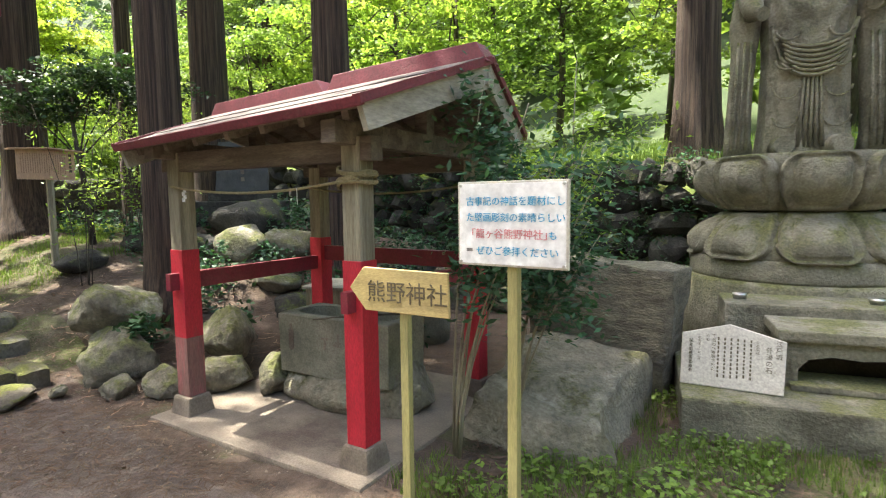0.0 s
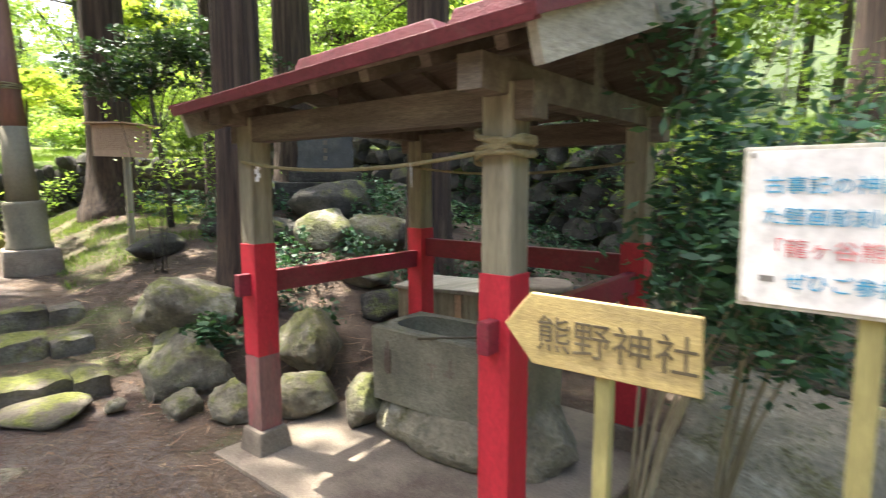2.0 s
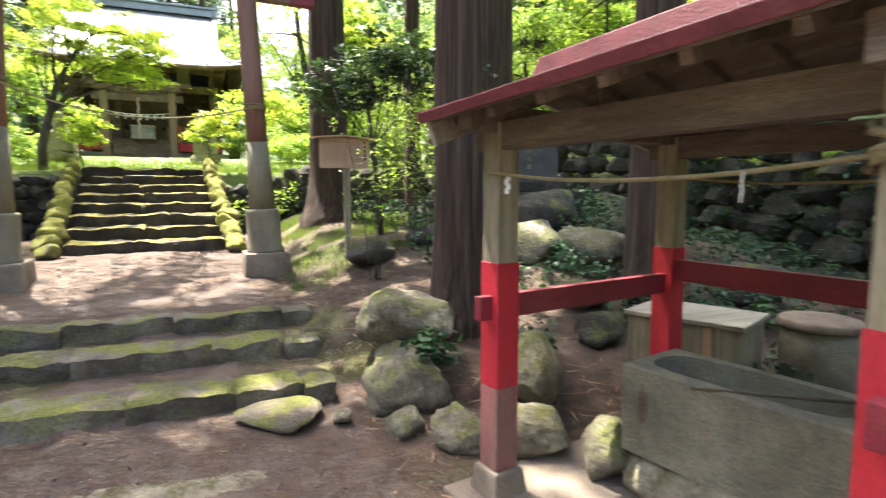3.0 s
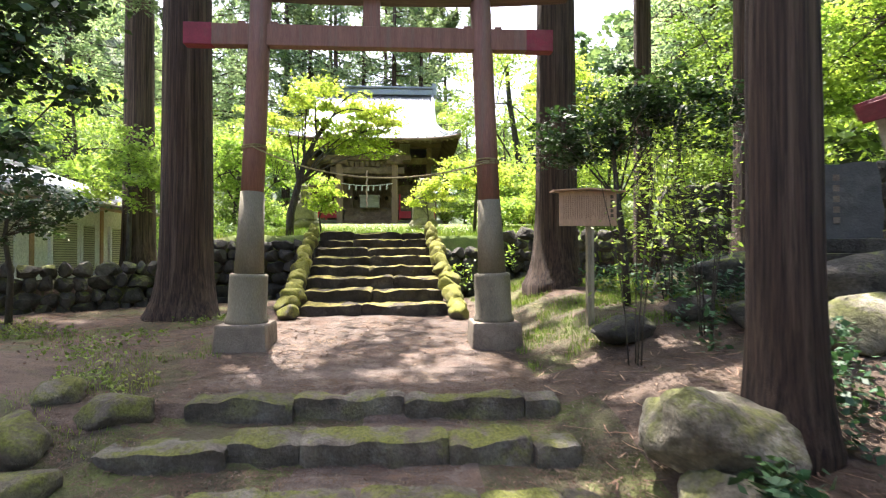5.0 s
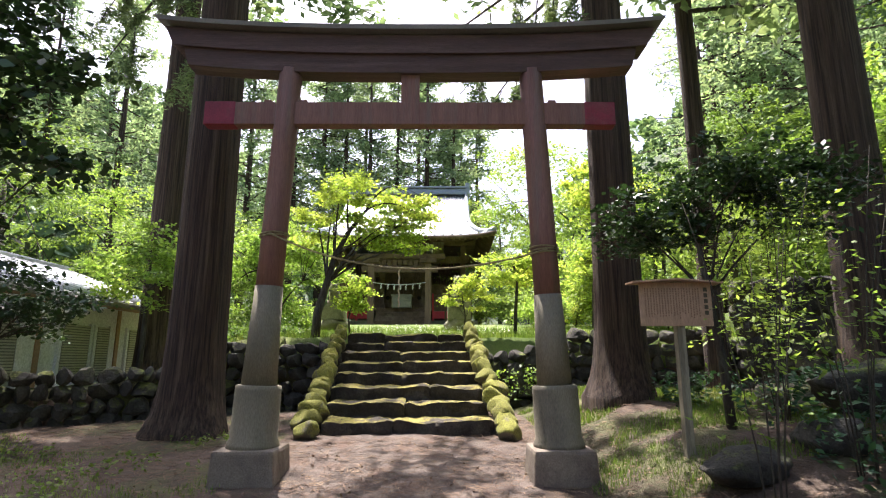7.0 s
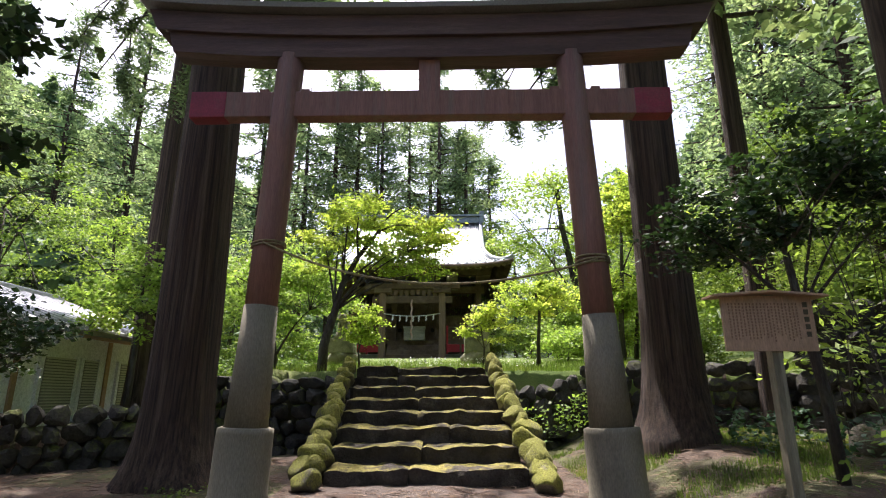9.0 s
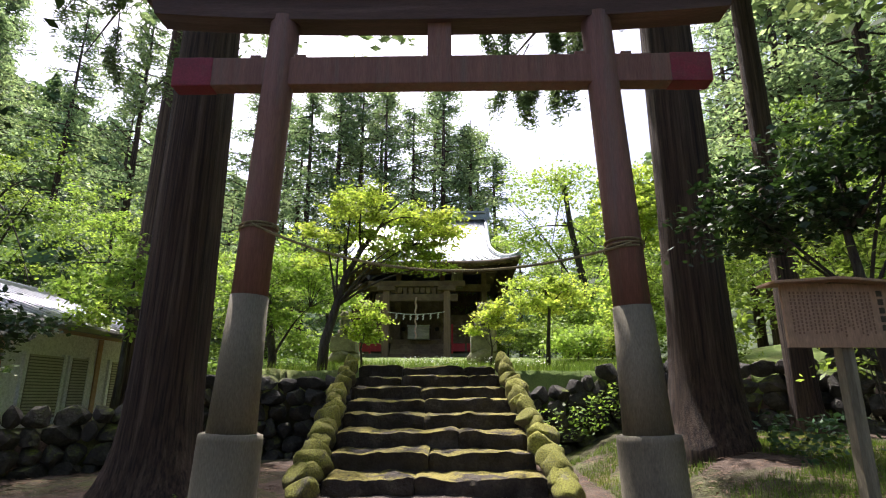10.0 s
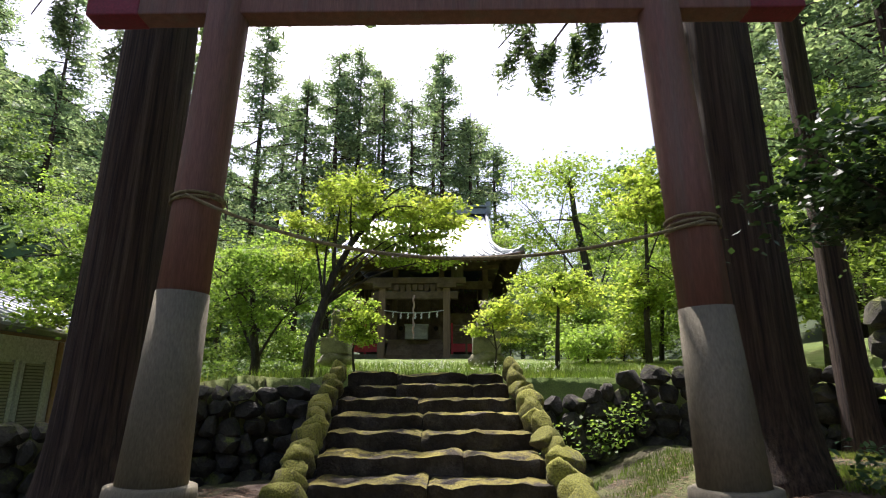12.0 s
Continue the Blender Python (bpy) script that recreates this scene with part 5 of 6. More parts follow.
# ---- statue on a lotus pedestal with its altar ----
SP = pose(-1.06, 7.25, 0, 0, 0, 20)
SB = SP @ pose(0, 0, -0.10)
ped = thing("lotus_pedestal", SB, "tall round granite pedestal carved with lotus petals", "pedestal")
bm = bmesh.new()
lathe(bm, [(1.10, -0.1), (1.10, 0.88), (1.07, 0.91), (0.98, 0.915)], 64)
part("drum", bm, M_CARVED, ped)
bm = bmesh.new()
lathe(bm, [(1.01, 0.912), (1.02, 0.94), (1.01, 1.09), (0.97, 1.12), (0.7, 1.125)], 64)
part("ring_course", bm, M_CARVED, ped)
LOWER = [(0.965, 1.10), (0.95, 1.18), (0.90, 1.29), (0.82, 1.40), (0.72, 1.50), (0.62, 1.57)]
UPPER = [(0.63, 1.58), (0.72, 1.66), (0.80, 1.78), (0.845, 1.92), (0.85, 2.05), (0.83, 2.13)]
bm = bmesh.new()
lathe(bm, [(0.9, 1.09)] + LOWER + [(0.60, 1.575)] + UPPER + [(0.05, 2.14)], 48)
part("core", bm, M_CARVED, ped)


def profile_at(prof, v):
    k = [i / (len(prof) - 1) for i in range(len(prof))]
    return np.interp(v, k, [p[0] for p in prof]), np.interp(v, k, [p[1] for p in prof])


def petal(prof, half, d, flip):
    """A carved petal lying on a turned profile: rolled rim, groove, and a heart-shaped boss; it points up, or down where flipped."""
    bm = bmesh.new()
    n, m = 30, 22
    grid = []
    for i in range(n + 1):
        u = -1 + 2 * i / n
        row = []
        for j in range(m + 1):
            v = j / m
            w = 1 - v if flip else v
            edge = 0.86 + 0.14 * math.sin(math.pi * min(1.0, w * 1.3)) if w < 0.62 else math.sqrt(max(0.0, 1 - ((w - 0.62) / 0.42) ** 2))
            r, z = profile_at(prof, v)
            e = max(abs(u), abs(w - 0.5) * 1.9)
            rise = d * (0.30 + 0.55 * (1 - min(1.0, e) ** 3))
            rise += d * 0.28 * math.exp(-((e - 0.86) / 0.07) ** 2)
            boss = math.exp(-((abs(u) - 0.25) / 0.30) ** 2 - ((w - 0.50) / 0.22) ** 2)
            rise += d * 0.55 * boss - d * 0.25 * math.exp(-((e - 0.66) / 0.06) ** 2)
            rise *= min(1.0, (1.02 - e) / 0.10) if e > 0.92 else 1.0
            a = u * half * edge - math.pi / 2
            rr = r + max(0.004, rise)
            row.append(bm.verts.new((rr * math.cos(a), rr * math.sin(a), z)))
        grid.append(row)
    for i in range(n):
        for j in range(m):
            f = bm.faces.new((grid[i][j], grid[i + 1][j], grid[i + 1][j + 1], grid[i][j + 1]))
            f.smooth = True
    bmesh.ops.recalc_face_normals(bm, faces=bm.faces)
    return bm


up_me = finish("petal", petal(UPPER, radians(22.2), 0.13, False), M_CARVED, ped)
dn_me = finish("lower_petal", petal(LOWER, radians(22.2), 0.12, True), M_CARVED, ped)
for k in range(1, 8):
    for src in (up_me, dn_me):
        ob = new(src.name.split(".")[0], src.data)
        ob.parent = ped
        ob.matrix_basis = pose(0, 0, 0, 0, 0, 45 * k)
# standing robed figure, one plain mesh
bm = bmesh.new()
n, m = 72, 60
rings = []
for j in range(m + 1):
    v = j / m
    z = 2.15 + v * 3.1
    w = np.interp(v, [0, 0.02, 0.10, 0.30, 0.45, 0.58, 0.70, 0.80, 0.84, 0.86, 0.92, 1.0], [0.45, 0.43, 0.40, 0.385, 0.41, 0.39, 0.44, 0.38, 0.16, 0.15, 0.19, 0.03])
    d = np.interp(v, [0, 0.10, 0.45, 0.70, 0.80, 0.84, 0.92, 1.0], [0.36, 0.32, 0.34, 0.32, 0.26, 0.15, 0.19, 0.03])
    ring = []
    for i in range(n):
        a = 2 * math.pi * i / n
        c, s = math.cos(a), math.sin(a)
        x, y = w * math.copysign(abs(c) ** 0.8, c), d * math.copysign(abs(s) ** 0.8, s)
        if v < 0.8:
            fold = 0.022 * math.sin(a * 14 + 1.5 * math.sin(v * 6)) * (1 - v)
            swag = 0.020 * math.sin(60 * (v - 0.28 * (x / w) ** 2)) * (1 if 0.30 < v - 0.28 * (x / w) ** 2 < 0.52 else 0) * (1 if s < 0 else 0)
            y -= (fold + swag) if s < 0 else 0
        ring.append(bm.verts.new((x, y, z)))
    rings.append(ring)
for a, b in zip(rings, rings[1:]):
    for i in range(n):
        f = bm.faces.new((a[i], a[(i + 1) % n], b[(i + 1) % n], b[i]))
        f.smooth = True
for sx in (-1, 1):      # hanging sleeves and scarves beside the robe, arms, feet
    tube(bm, [(sx * 0.60, -0.08, 2.12), (sx * 0.60, -0.10, 2.35), (sx * 0.585, -0.08, 2.8), (sx * 0.565, -0.06, 3.2), (sx * 0.55, -0.03, 3.5), (sx * 0.50, 0, 3.9), (sx * 0.40, 0, 4.5)], [0.155, 0.125, 0.115, 0.12, 0.14, 0.13, 0.1], 16, 0.3)
    for k in range(3):
        xx = sx * 0.6 + 0.06 * (k - 1)
        tube(bm, [(xx, -0.225, 2.2), (xx - sx * 0.01, -0.215, 2.7), (xx - sx * 0.03, -0.19, 3.3)], [0.022, 0.016, 0.014], 6)
    tube(bm, [(sx * 0.55, -0.05, 3.9), (sx * 0.52, -0.30, 3.55), (sx * 0.45, -0.42, 3.5)], [0.12, 0.10, 0.07], 12)
    tube(bm, [(sx * 0.22, -0.2, 2.2), (sx * 0.24, -0.5, 2.22)], [0.13, 0.09], 12)
    for k in range(4):
        zz = 2.5 + 0.28 * k
        tube(bm, [(sx * 0.22 + 0.11 * math.cos(t_), -0.345 - 0.01 * k, zz + 0.10 * math.sin(t_)) for t_ in np.linspace(math.pi, 2 * math.pi, 9)], [0.011] * 9, 6)
for k in range(7):       # swags of the mantle across the hips
    zz, hw = 3.42 - 0.045 * k, 0.36 - 0.012 * k
    tube(bm, [(hw * math.sin(t_), -0.30 - 0.075 * math.cos(t_), zz - 0.26 * math.cos(t_)) for t_ in np.linspace(-1.5, 1.5, 15)], [0.019] * 15, 6)
for k in range(5):       # long folds of the skirt between the legs
    xx = -0.10 + 0.05 * k
    tube(bm, [(xx, -0.355, 2.2), (xx * 0.8, -0.36, 2.7), (xx * 0.5, -0.35, 3.05)], [0.02, 0.015, 0.01], 6)
figure = finish("statue", bm, M_CARVED, None, "", SB)
tagged(figure, "large weathered stone figure in flowing robes on a lotus pedestal", "statue")

altar = thing("stone_altar", SP, "low stone altar with an arched offering niche", "altar")
boxpart("base_slab", (-1.22, 1.35, -2.72, -1.15, -0.08, 0.26), M_CARVED, altar, bevel=0.02)
boxpart("offering_table", (-0.86, 0.55, -1.75, -1.2, 0.26, 0.76), M_CARVED, altar, bevel=0.03)
boxpart("upper_block", (-0.5, 0.9, -1.2, -0.8, 0.26, 0.70), M_CARVED, altar, bevel=0.02)
bm = bmesh.new()
arch = [(-0.44, 0.27), (-0.44, 0.40), (-0.38, 0.47), (-0.24, 0.50), (-0.06, 0.485), (0.12, 0.50), (0.26, 0.47), (0.32, 0.40), (0.32, 0.27)]
outl = [(-0.53, 0.26), (-0.53, 0.60), (0.41, 0.60), (0.41, 0.26)]
fr = [bm.verts.new((x, -2.27, z)) for x, z in outl[:1] + outl[1:2] + outl[2:3] + outl[3:4] + arch[::-1]]
bk = [bm.verts.new((x, -1.78, z)) for x, z in outl[:1] + outl[1:2] + outl[2:3] + outl[3:4] + arch[::-1]]
bm.faces.new(fr), bm.faces.new(bk[::-1])
for i in range(len(fr)):
    bm.faces.new((fr[i], bk[i], bk[(i + 1) % len(fr)], fr[(i + 1) % len(fr)]))
part("incense_niche", bm, M_CARVED, altar)
boxpart("niche_top", (-0.58, 0.46, -2.32, -1.76, 0.602, 0.68), M_CARVED, altar, bevel=0.015)
boxpart("niche_back", (-0.5, 0.4, -1.9, -1.77, 0.27, 0.55), M_SOIL, altar, bevel=0)
boxpart("niche_sill", (-0.5, 0.40, -2.36, -2.0, 0.262, 0.31), M_CARVED, altar, bevel=0.01)
for x in (-0.72, 0.25):
    bm = bmesh.new()
    lathe(bm, [(0.05, 0.755), (0.048, 0.775), (0.06, 0.79), (0.055, 0.805), (0.02, 0.81)], 18, axis=(x, -1.5))
    ob = finish("offering_cup", bm, M_METAL, None, "", SP)
    tagged(ob, "small shiny metal cup standing on the altar", "cup", "offering cups")
boxpart("flower_block", (0.42, 0.62, -2.2, -1.95, 0.26, 0.66), M_CARVED, altar, bevel=0.015)

plq = thing("stone_plaque", SP @ pose(-0.885, -2.45, 0.26, -12, 0, -9), "pale pentagonal plaque with vertical black writing", "plaque")
bm = bmesh.new()
out = [(-0.335, 0.0), (0.32, 0.0), (0.33, 0.37), (-0.02, 0.46), (-0.335, 0.37)]
a = [bm.verts.new((x, -0.02, z)) for x, z in out]
b = [bm.verts.new((x, 0.02, z)) for x, z in out]
bm.faces.new(a), bm.faces.new(b[::-1])
for i in range(5):
    bm.faces.new((a[i], b[i], b[(i + 1) % 5], a[(i + 1) % 5]))
bmesh.ops.bevel(bm, geom=bm.edges[:], offset=0.006, segments=1, affect="EDGES")
part("plaque_stone", bm, M_PALE, plq)


def column(body, x, z, size):
    for i, ch in enumerate(body):
        if ch != "　":
            lettering(ch, size, M_BLACKINK, plq, pose(x, -0.0215, z - i * size * 1.02) @ FRONT, "character", 0.0008)


column("江戸城", 0.265, 0.335, 0.043)
column("外濠の石", 0.205, 0.285, 0.045)
column("この石は", 0.145, 0.34, 0.024)
column("て当山へ寄贈された", -0.135, 0.355, 0.029)
column("もの", -0.175, 0.355, 0.029)
column("昭和五十一年三月", -0.225, 0.335, 0.021)
column("越生町教育委員会", -0.285, 0.305, 0.030)
rng_p = random.Random(8)
for k in range(6):
    z = 0.36
    x = 0.115 - k * 0.041
    while z > 0.09:
        h = rng_p.uniform(0.016, 0.024)
        boxpart("character_bar", (x - 0.0055, x + 0.0055, -0.0222, -0.0198, z - h, z), M_BLACKINK, plq, bevel=0)
        z -= h + 0.009

# ---- stone monument on the mound ----
mon = thing("stone_monument", pose(-9.0, 5.45, gz(-9.0, 5.45), 0, 0, 60), "dark upright stone monument on a stepped base", "monument")
boxpart("base", (-0.75, 0.75, -0.5, 0.5, -0.3, 0.18), M_WALLSTONE, mon, bevel=0.03)
boxpart("plinth", (-0.55, 0.55, -0.3, 0.3, 0.18, 0.34), M_WALLSTONE, mon, bevel=0.02)
bm = bmesh.new()
c = bmesh.ops.create_cube(bm, size=1.0)["verts"]
bmesh.ops.subdivide_edges(bm, edges=bm.edges[:], cuts=7, use_grid_fill=True)
for v in bm.verts:
    p = v.co.copy()
    w = Vector((p.x * (0.86 - 0.16 * (p.z + 0.5) ** 3), p.y * 0.14, 0.34 + (p.z + 0.5) * 0.85))
    v.co = w + Vector((noise.noise(w * 4), 0.5 * noise.noise(w * 4 + Vector((5, 0, 0))), noise.noise(w * 4 + Vector((0, 5, 0))))) * 0.03
part("tablet", bm, material("dark_slate", (0.075, 0.078, 0.075), (0.05, 0.052, 0.05), (0.11, 0.11, 0.10), 4.0, rough=0.6, bump=0.3), mon)
for k in range(5):
    boxpart("inscription", (-0.03, 0.03, -0.082, -0.062, 1.0 - k * 0.12, 1.07 - k * 0.12), M_CONCRETE, mon, bevel=0)

# ---- shrine hall ----
HX, HY, HG = -27.0, -1.25, 3.02
hall = thing("shrine_hall", pose(HX, HY, HG), "old timber shrine hall with a curved silvery metal roof", "shrine")
# local: x towards the visitor, y across, z from the ground
boxpart("stone_base", (-9.6, -0.5, -3.3, 3.3, -0.4, 0.25), M_CARVED, hall, bevel=0.03)
boxpart("floor_deck", (-9.2, -1.0, -3.1, 3.1, 0.70, 0.85), M_DARKWOOD, hall)
for k in range(4):
    boxpart("hall_step", (-1.15 + 0.27 * (3 - k) - 0.02, -0.85 + 0.27 * (3 - k), -1.05, 1.05, 0.05, 0.20 * (k + 1)), M_DARKWOOD, hall, bevel=0.01)
for y in (-2.75, 2.75):
    for x in (-2.2, -5.4, -8.8):
        boxpart("pillar", (x - 0.11, x + 0.11, y - 0.11, y + 0.11, 0.25, 4.1), M_DARKWOOD, hall)
for y in (-0.95, 0.95):
    boxpart("pillar", (-2.31, -2.09, y - 0.11, y + 0.11, 0.25, 4.1), M_DARKWOOD, hall)
for y in (-1.19, 1.19):
    boxpart("porch_post", (-0.13, 0.13, y - 0.13, y + 0.13, 0.06, 2.62), material("porch_wood", (0.26, 0.17, 0.11), (0.18, 0.12, 0.08), None, 3.0, (5, 5, 0.5)) if y < 0 else bpy.data.materials["porch_wood"], hall, bevel=0.02)
    boxpart("post_stone", (-0.2, 0.2, y - 0.2, y + 0.2, -0.2, 0.07), M_CARVED, hall, bevel=0.02)
    boxpart("bracket", (-0.22, 0.22, y - 0.35, y + 0.35, 2.62, 2.80), M_DARKWOOD, hall, bevel=0.03)
    boxpart("link_beam", (-2.2, -0.05, y - 0.08, y + 0.08, 2.35, 2.58), M_DARKWOOD, hall, bevel=0.02)
boxpart("porch_beam", (-0.1, 0.1, -1.6, 1.6, 2.22, 2.50), M_DARKWOOD, hall, bevel=0.03)
boxpart("porch_purlin", (-0.12, 0.12, -1.9, 1.9, 2.80, 3.02), M_DARKWOOD, hall, bevel=0.02)
for k in range(9):
    y = -0.9 + k * 0.225
    boxpart("frieze_carving", (-0.05, 0.07, y - 0.09, y + 0.09, 2.51 + 0.04 * math.cos(k * 1.3), 2.76), M_DARKWOOD, hall, bevel=0.03)
# walls: lattice doors in the middle, boards at the sides
boxpart("back_wall", (-8.9, -8.8, -2.75, 2.75, 0.85, 4.1), M_DARKWOOD, hall)
for y in (-2.75, 2.75):
    boxpart("side_wall", (-8.8, -2.2, y - 0.04, y + 0.04, 0.85, 4.1), M_DARKWOOD, hall)
for s in (-1, 1):
    boxpart("front_board", (-2.24, -2.16, s * 1.85 - 0.8, s * 1.85 + 0.8, 0.85, 2.0), M_DARKWOOD, hall)
    for k in range(9):
        boxpart("lattice_bar", (-2.22, -2.18, s * 1.85 - 0.76 + k * 0.19 - 0.015, s * 1.85 - 0.76 + k * 0.19 + 0.015, 2.0, 3.0), M_DARKWOOD, hall, bevel=0)
boxpart("head_beam", (-2.34, -2.06, -3.0, 3.0, 3.0, 3.3), M_DARKWOOD, hall)
boxpart("wall_plate", (-2.4, -2.0, -3.3, 3.3, 3.8, 4.1), M_DARKWOOD, hall)
boxpart("name_plaque", (-1.98, -1.92, 1.35, 1.85, 3.1, 3.95), M_WOOD, hall, bevel=0.02)
for k in range(4):
    y = -0.72 + k * 0.48
    d = boxpart("door_leaf", (-2.5, -2.45, y - 0.23, y + 0.23, 0.86, 2.7), M_DARKWOOD, hall, bevel=0.01)
    for j in range(5):
        boxpart("door_bar", (-2.45, -2.43, y - 0.18 + j * 0.09 - 0.01, y - 0.18 + j * 0.09 + 0.01, 1.6, 2.6), M_WOODX, d, bevel=0)
    bm = bmesh.new()
    tube(bm, [(-2.45, y, 1.42), (-2.42, y, 1.42)], [0.09, 0.09], 14)
    part("crest", bm, M_SOIL, d)
# veranda with red panels
for s in (-1, 1):
    boxpart("veranda_rail", (-1.05, -0.98, s * 2.2 - 0.85, s * 2.2 + 0.85, 1.35, 1.42), M_DARKWOOD, hall, bevel=0.01)
    boxpart("veranda_rail", (-1.05, -0.98, s * 2.2 - 0.85, s * 2.2 + 0.85, 1.1, 1.15), M_DARKWOOD, hall, bevel=0.01)
    boxpart("red_skirt", (-1.02, -0.98, s * 2.2 - 0.85, s * 2.2 + 0.85, 0.36, 0.68), M_RED, hall, label="red painted skirting under the veranda", bevel=0.01)
    for k in range(4):
        y = s * 2.2 - 0.82 + k * 0.547
        boxpart("veranda_post", (-1.06, -0.97, y - 0.04, y + 0.04, 0.25, 1.45), M_DARKWOOD if k % 2 else M_RED, hall, bevel=0.01)


def roof_point(u, v):
    """u: -1..1 across, v: 0 ridge .. 1 eave, on the front slope."""
    k = v ** 1.0
    prof_z = 7.22 - 3.55 * (1 - (1 - k) ** 1.65)
    x = -5.0 + 5.75 * k
    half = 2.95 + (0.12 if v < 0.45 else 0.12 + 0.95 * ((v - 0.45) / 0.55) ** 1.3)
    lift = 0.24 * abs(u) ** 5 * k ** 2
    return Vector((x, u * half, prof_z + lift))


def build_roof():
    for face in (1, -1):
        bm = bmesh.new()
        NU, NV = 32, 16
        g = [[bm.verts.new(roof_point(-1 + 2 * i / NU, j / NV)) for j in range(NV + 1)] for i in range(NU + 1)]
        for i in range(NU):
            for j in range(NV):
                f = bm.faces.new((g[i][j], g[i + 1][j], g[i + 1][j + 1], g[i][j + 1]))
                f.smooth = True
        if face < 0:
            for v in bm.verts:
                v.co.x = -10.0 - v.co.x
        bmesh.ops.recalc_face_normals(bm, faces=bm.faces)
        bmesh.ops.solidify(bm, geom=bm.faces[:], thickness=0.12)
        part("roof_slope", bm, M_ROOF, hall)
    for k in range(23):
        u = -1 + 2 * k / 22
        bm = bmesh.new()
        tube(bm, [tuple(roof_point(u, j / 12) + Vector((0, 0, 0.02))) for j in range(13)], [0.035] * 13, 5)
        part("seam", bm, M_ROOF, hall)
    # hipped ends
    for s in (-1, 1):
        bm = bmesh.new()
        rows = []
        for j in range(9):
            v = 0.45 + 0.55 * j / 8
            p = roof_point(s, v)
            rows.append([bm.verts.new((p.x + (-10.0 - 2 * p.x) * i / 10, p.y, p.z - 0.24 * v * v * (1 - abs(2 * i / 10 - 1) ** 3))) for i in range(11)])
        for a, b in zip(rows, rows[1:]):
            for i in range(10):
                f = bm.faces.new((a[i], a[i + 1], b[i + 1], b[i]))
                f.smooth = True
        bmesh.ops.solidify(bm, geom=bm.faces[:], thickness=0.12)
        part("roof_end", bm, M_ROOF, hall)
        bm = bmesh.new()
        rows = []
        for j in range(4):
            p = roof_point(s * 0.99, 0.7 + 0.1 * j)
            rows.append([bm.verts.new((p.x + (-10.0 - 2 * p.x) * i / 10, p.y, p.z - 0.15 - 0.24 * (0.7 + 0.1 * j) ** 2 * (1 - abs(2 * i / 10 - 1) ** 3))) for i in range(11)])
        rows.insert(0, [bm.verts.new((v.co.x, s * 2.8, 3.95)) for v in rows[0]])
        for a, b in zip(rows, rows[1:]):
            for i in range(10):
                bm.faces.new((a[i], a[i + 1], b[i + 1], b[i]))
        bmesh.ops.solidify(bm, geom=bm.faces[:], thickness=0.03)
        part("end_soffit", bm, M_DARKWOOD, hall)
        bm = bmesh.new()
        a = [bm.verts.new(q) for q in (roof_point(s * 0.9, 0.0), roof_point(s * 0.9, 0.45), Vector((-10.0 - roof_point(s * 0.9, 0.45).x, roof_point(s * 0.9, 0.45).y, roof_point(s * 0.9, 0.45).z)))]
        bm.faces.new(a)
        bmesh.ops.solidify(bm, geom=bm.faces[:], thickness=0.06)
        part("gable", bm, M_DARKWOOD, hall)
        bm = bmesh.new()
        tube(bm, [tuple(roof_point(s * 0.985, j / 12) + Vector((0, 0, 0.06))) for j in range(13)], [0.10] * 13, 6)
        part("corner_ridge", bm, M_ROOF, hall)
        boxpart("ridge_ornament", (-5.22, -4.78, s * 3.12 - 0.12, s * 3.12 + 0.12, 7.1, 7.75), M_ROOF, hall, bevel=0.04)
    boxpart("ridge", (-5.2, -4.8, -3.05, 3.05, 7.12, 7.30), M_ROOF, hall, bevel=0.02)
    boxpart("ridge_course", (-5.14, -4.86, -3.1, 3.1, 7.30, 7.46), M_ROOF, hall, bevel=0.02)
    boxpart("ridge_top", (-5.25, -4.75, -3.2, 3.2, 7.46, 7.56), M_ROOF, hall, bevel=0.02)
    # eave boards and rafters
    for k in range(34):
        u = -0.98 + 1.96 * k / 33
        p, q = roof_point(u, 0.99), roof_point(u * 0.82, 0.62)
        bm = bmesh.new()
        tube(bm, [tuple(p - Vector((0, 0, 0.20))), tuple(q - Vector((0.0, 0, 0.22)))], [0.05, 0.05], 4)
        part("rafter", bm, M_DARKWOOD, hall)
    bm = bmesh.new()
    rows = [[bm.verts.new(roof_point(-0.99 + 1.98 * i / 24, v) - Vector((0, 0, 0.15))) for i in range(25)] for v in (0.55, 0.78, 0.995)]
    for a, b in zip(rows, rows[1:]):
        for i in range(24):
            bm.faces.new((a[i], a[i + 1], b[i + 1], b[i]))
    bmesh.ops.solidify(bm, geom=bm.faces[:], thickness=0.03)
    part("eave_soffit", bm, M_DARKWOOD, hall)
    bm = bmesh.new()
    tube(bm, [tuple(roof_point(-1 + 2 * i / 24, 1.0) - Vector((0.02, 0, 0.09))) for i in range(25)], [0.085] * 25, 6)
    part("eave_edge", bm, M_DARKWOOD, hall)


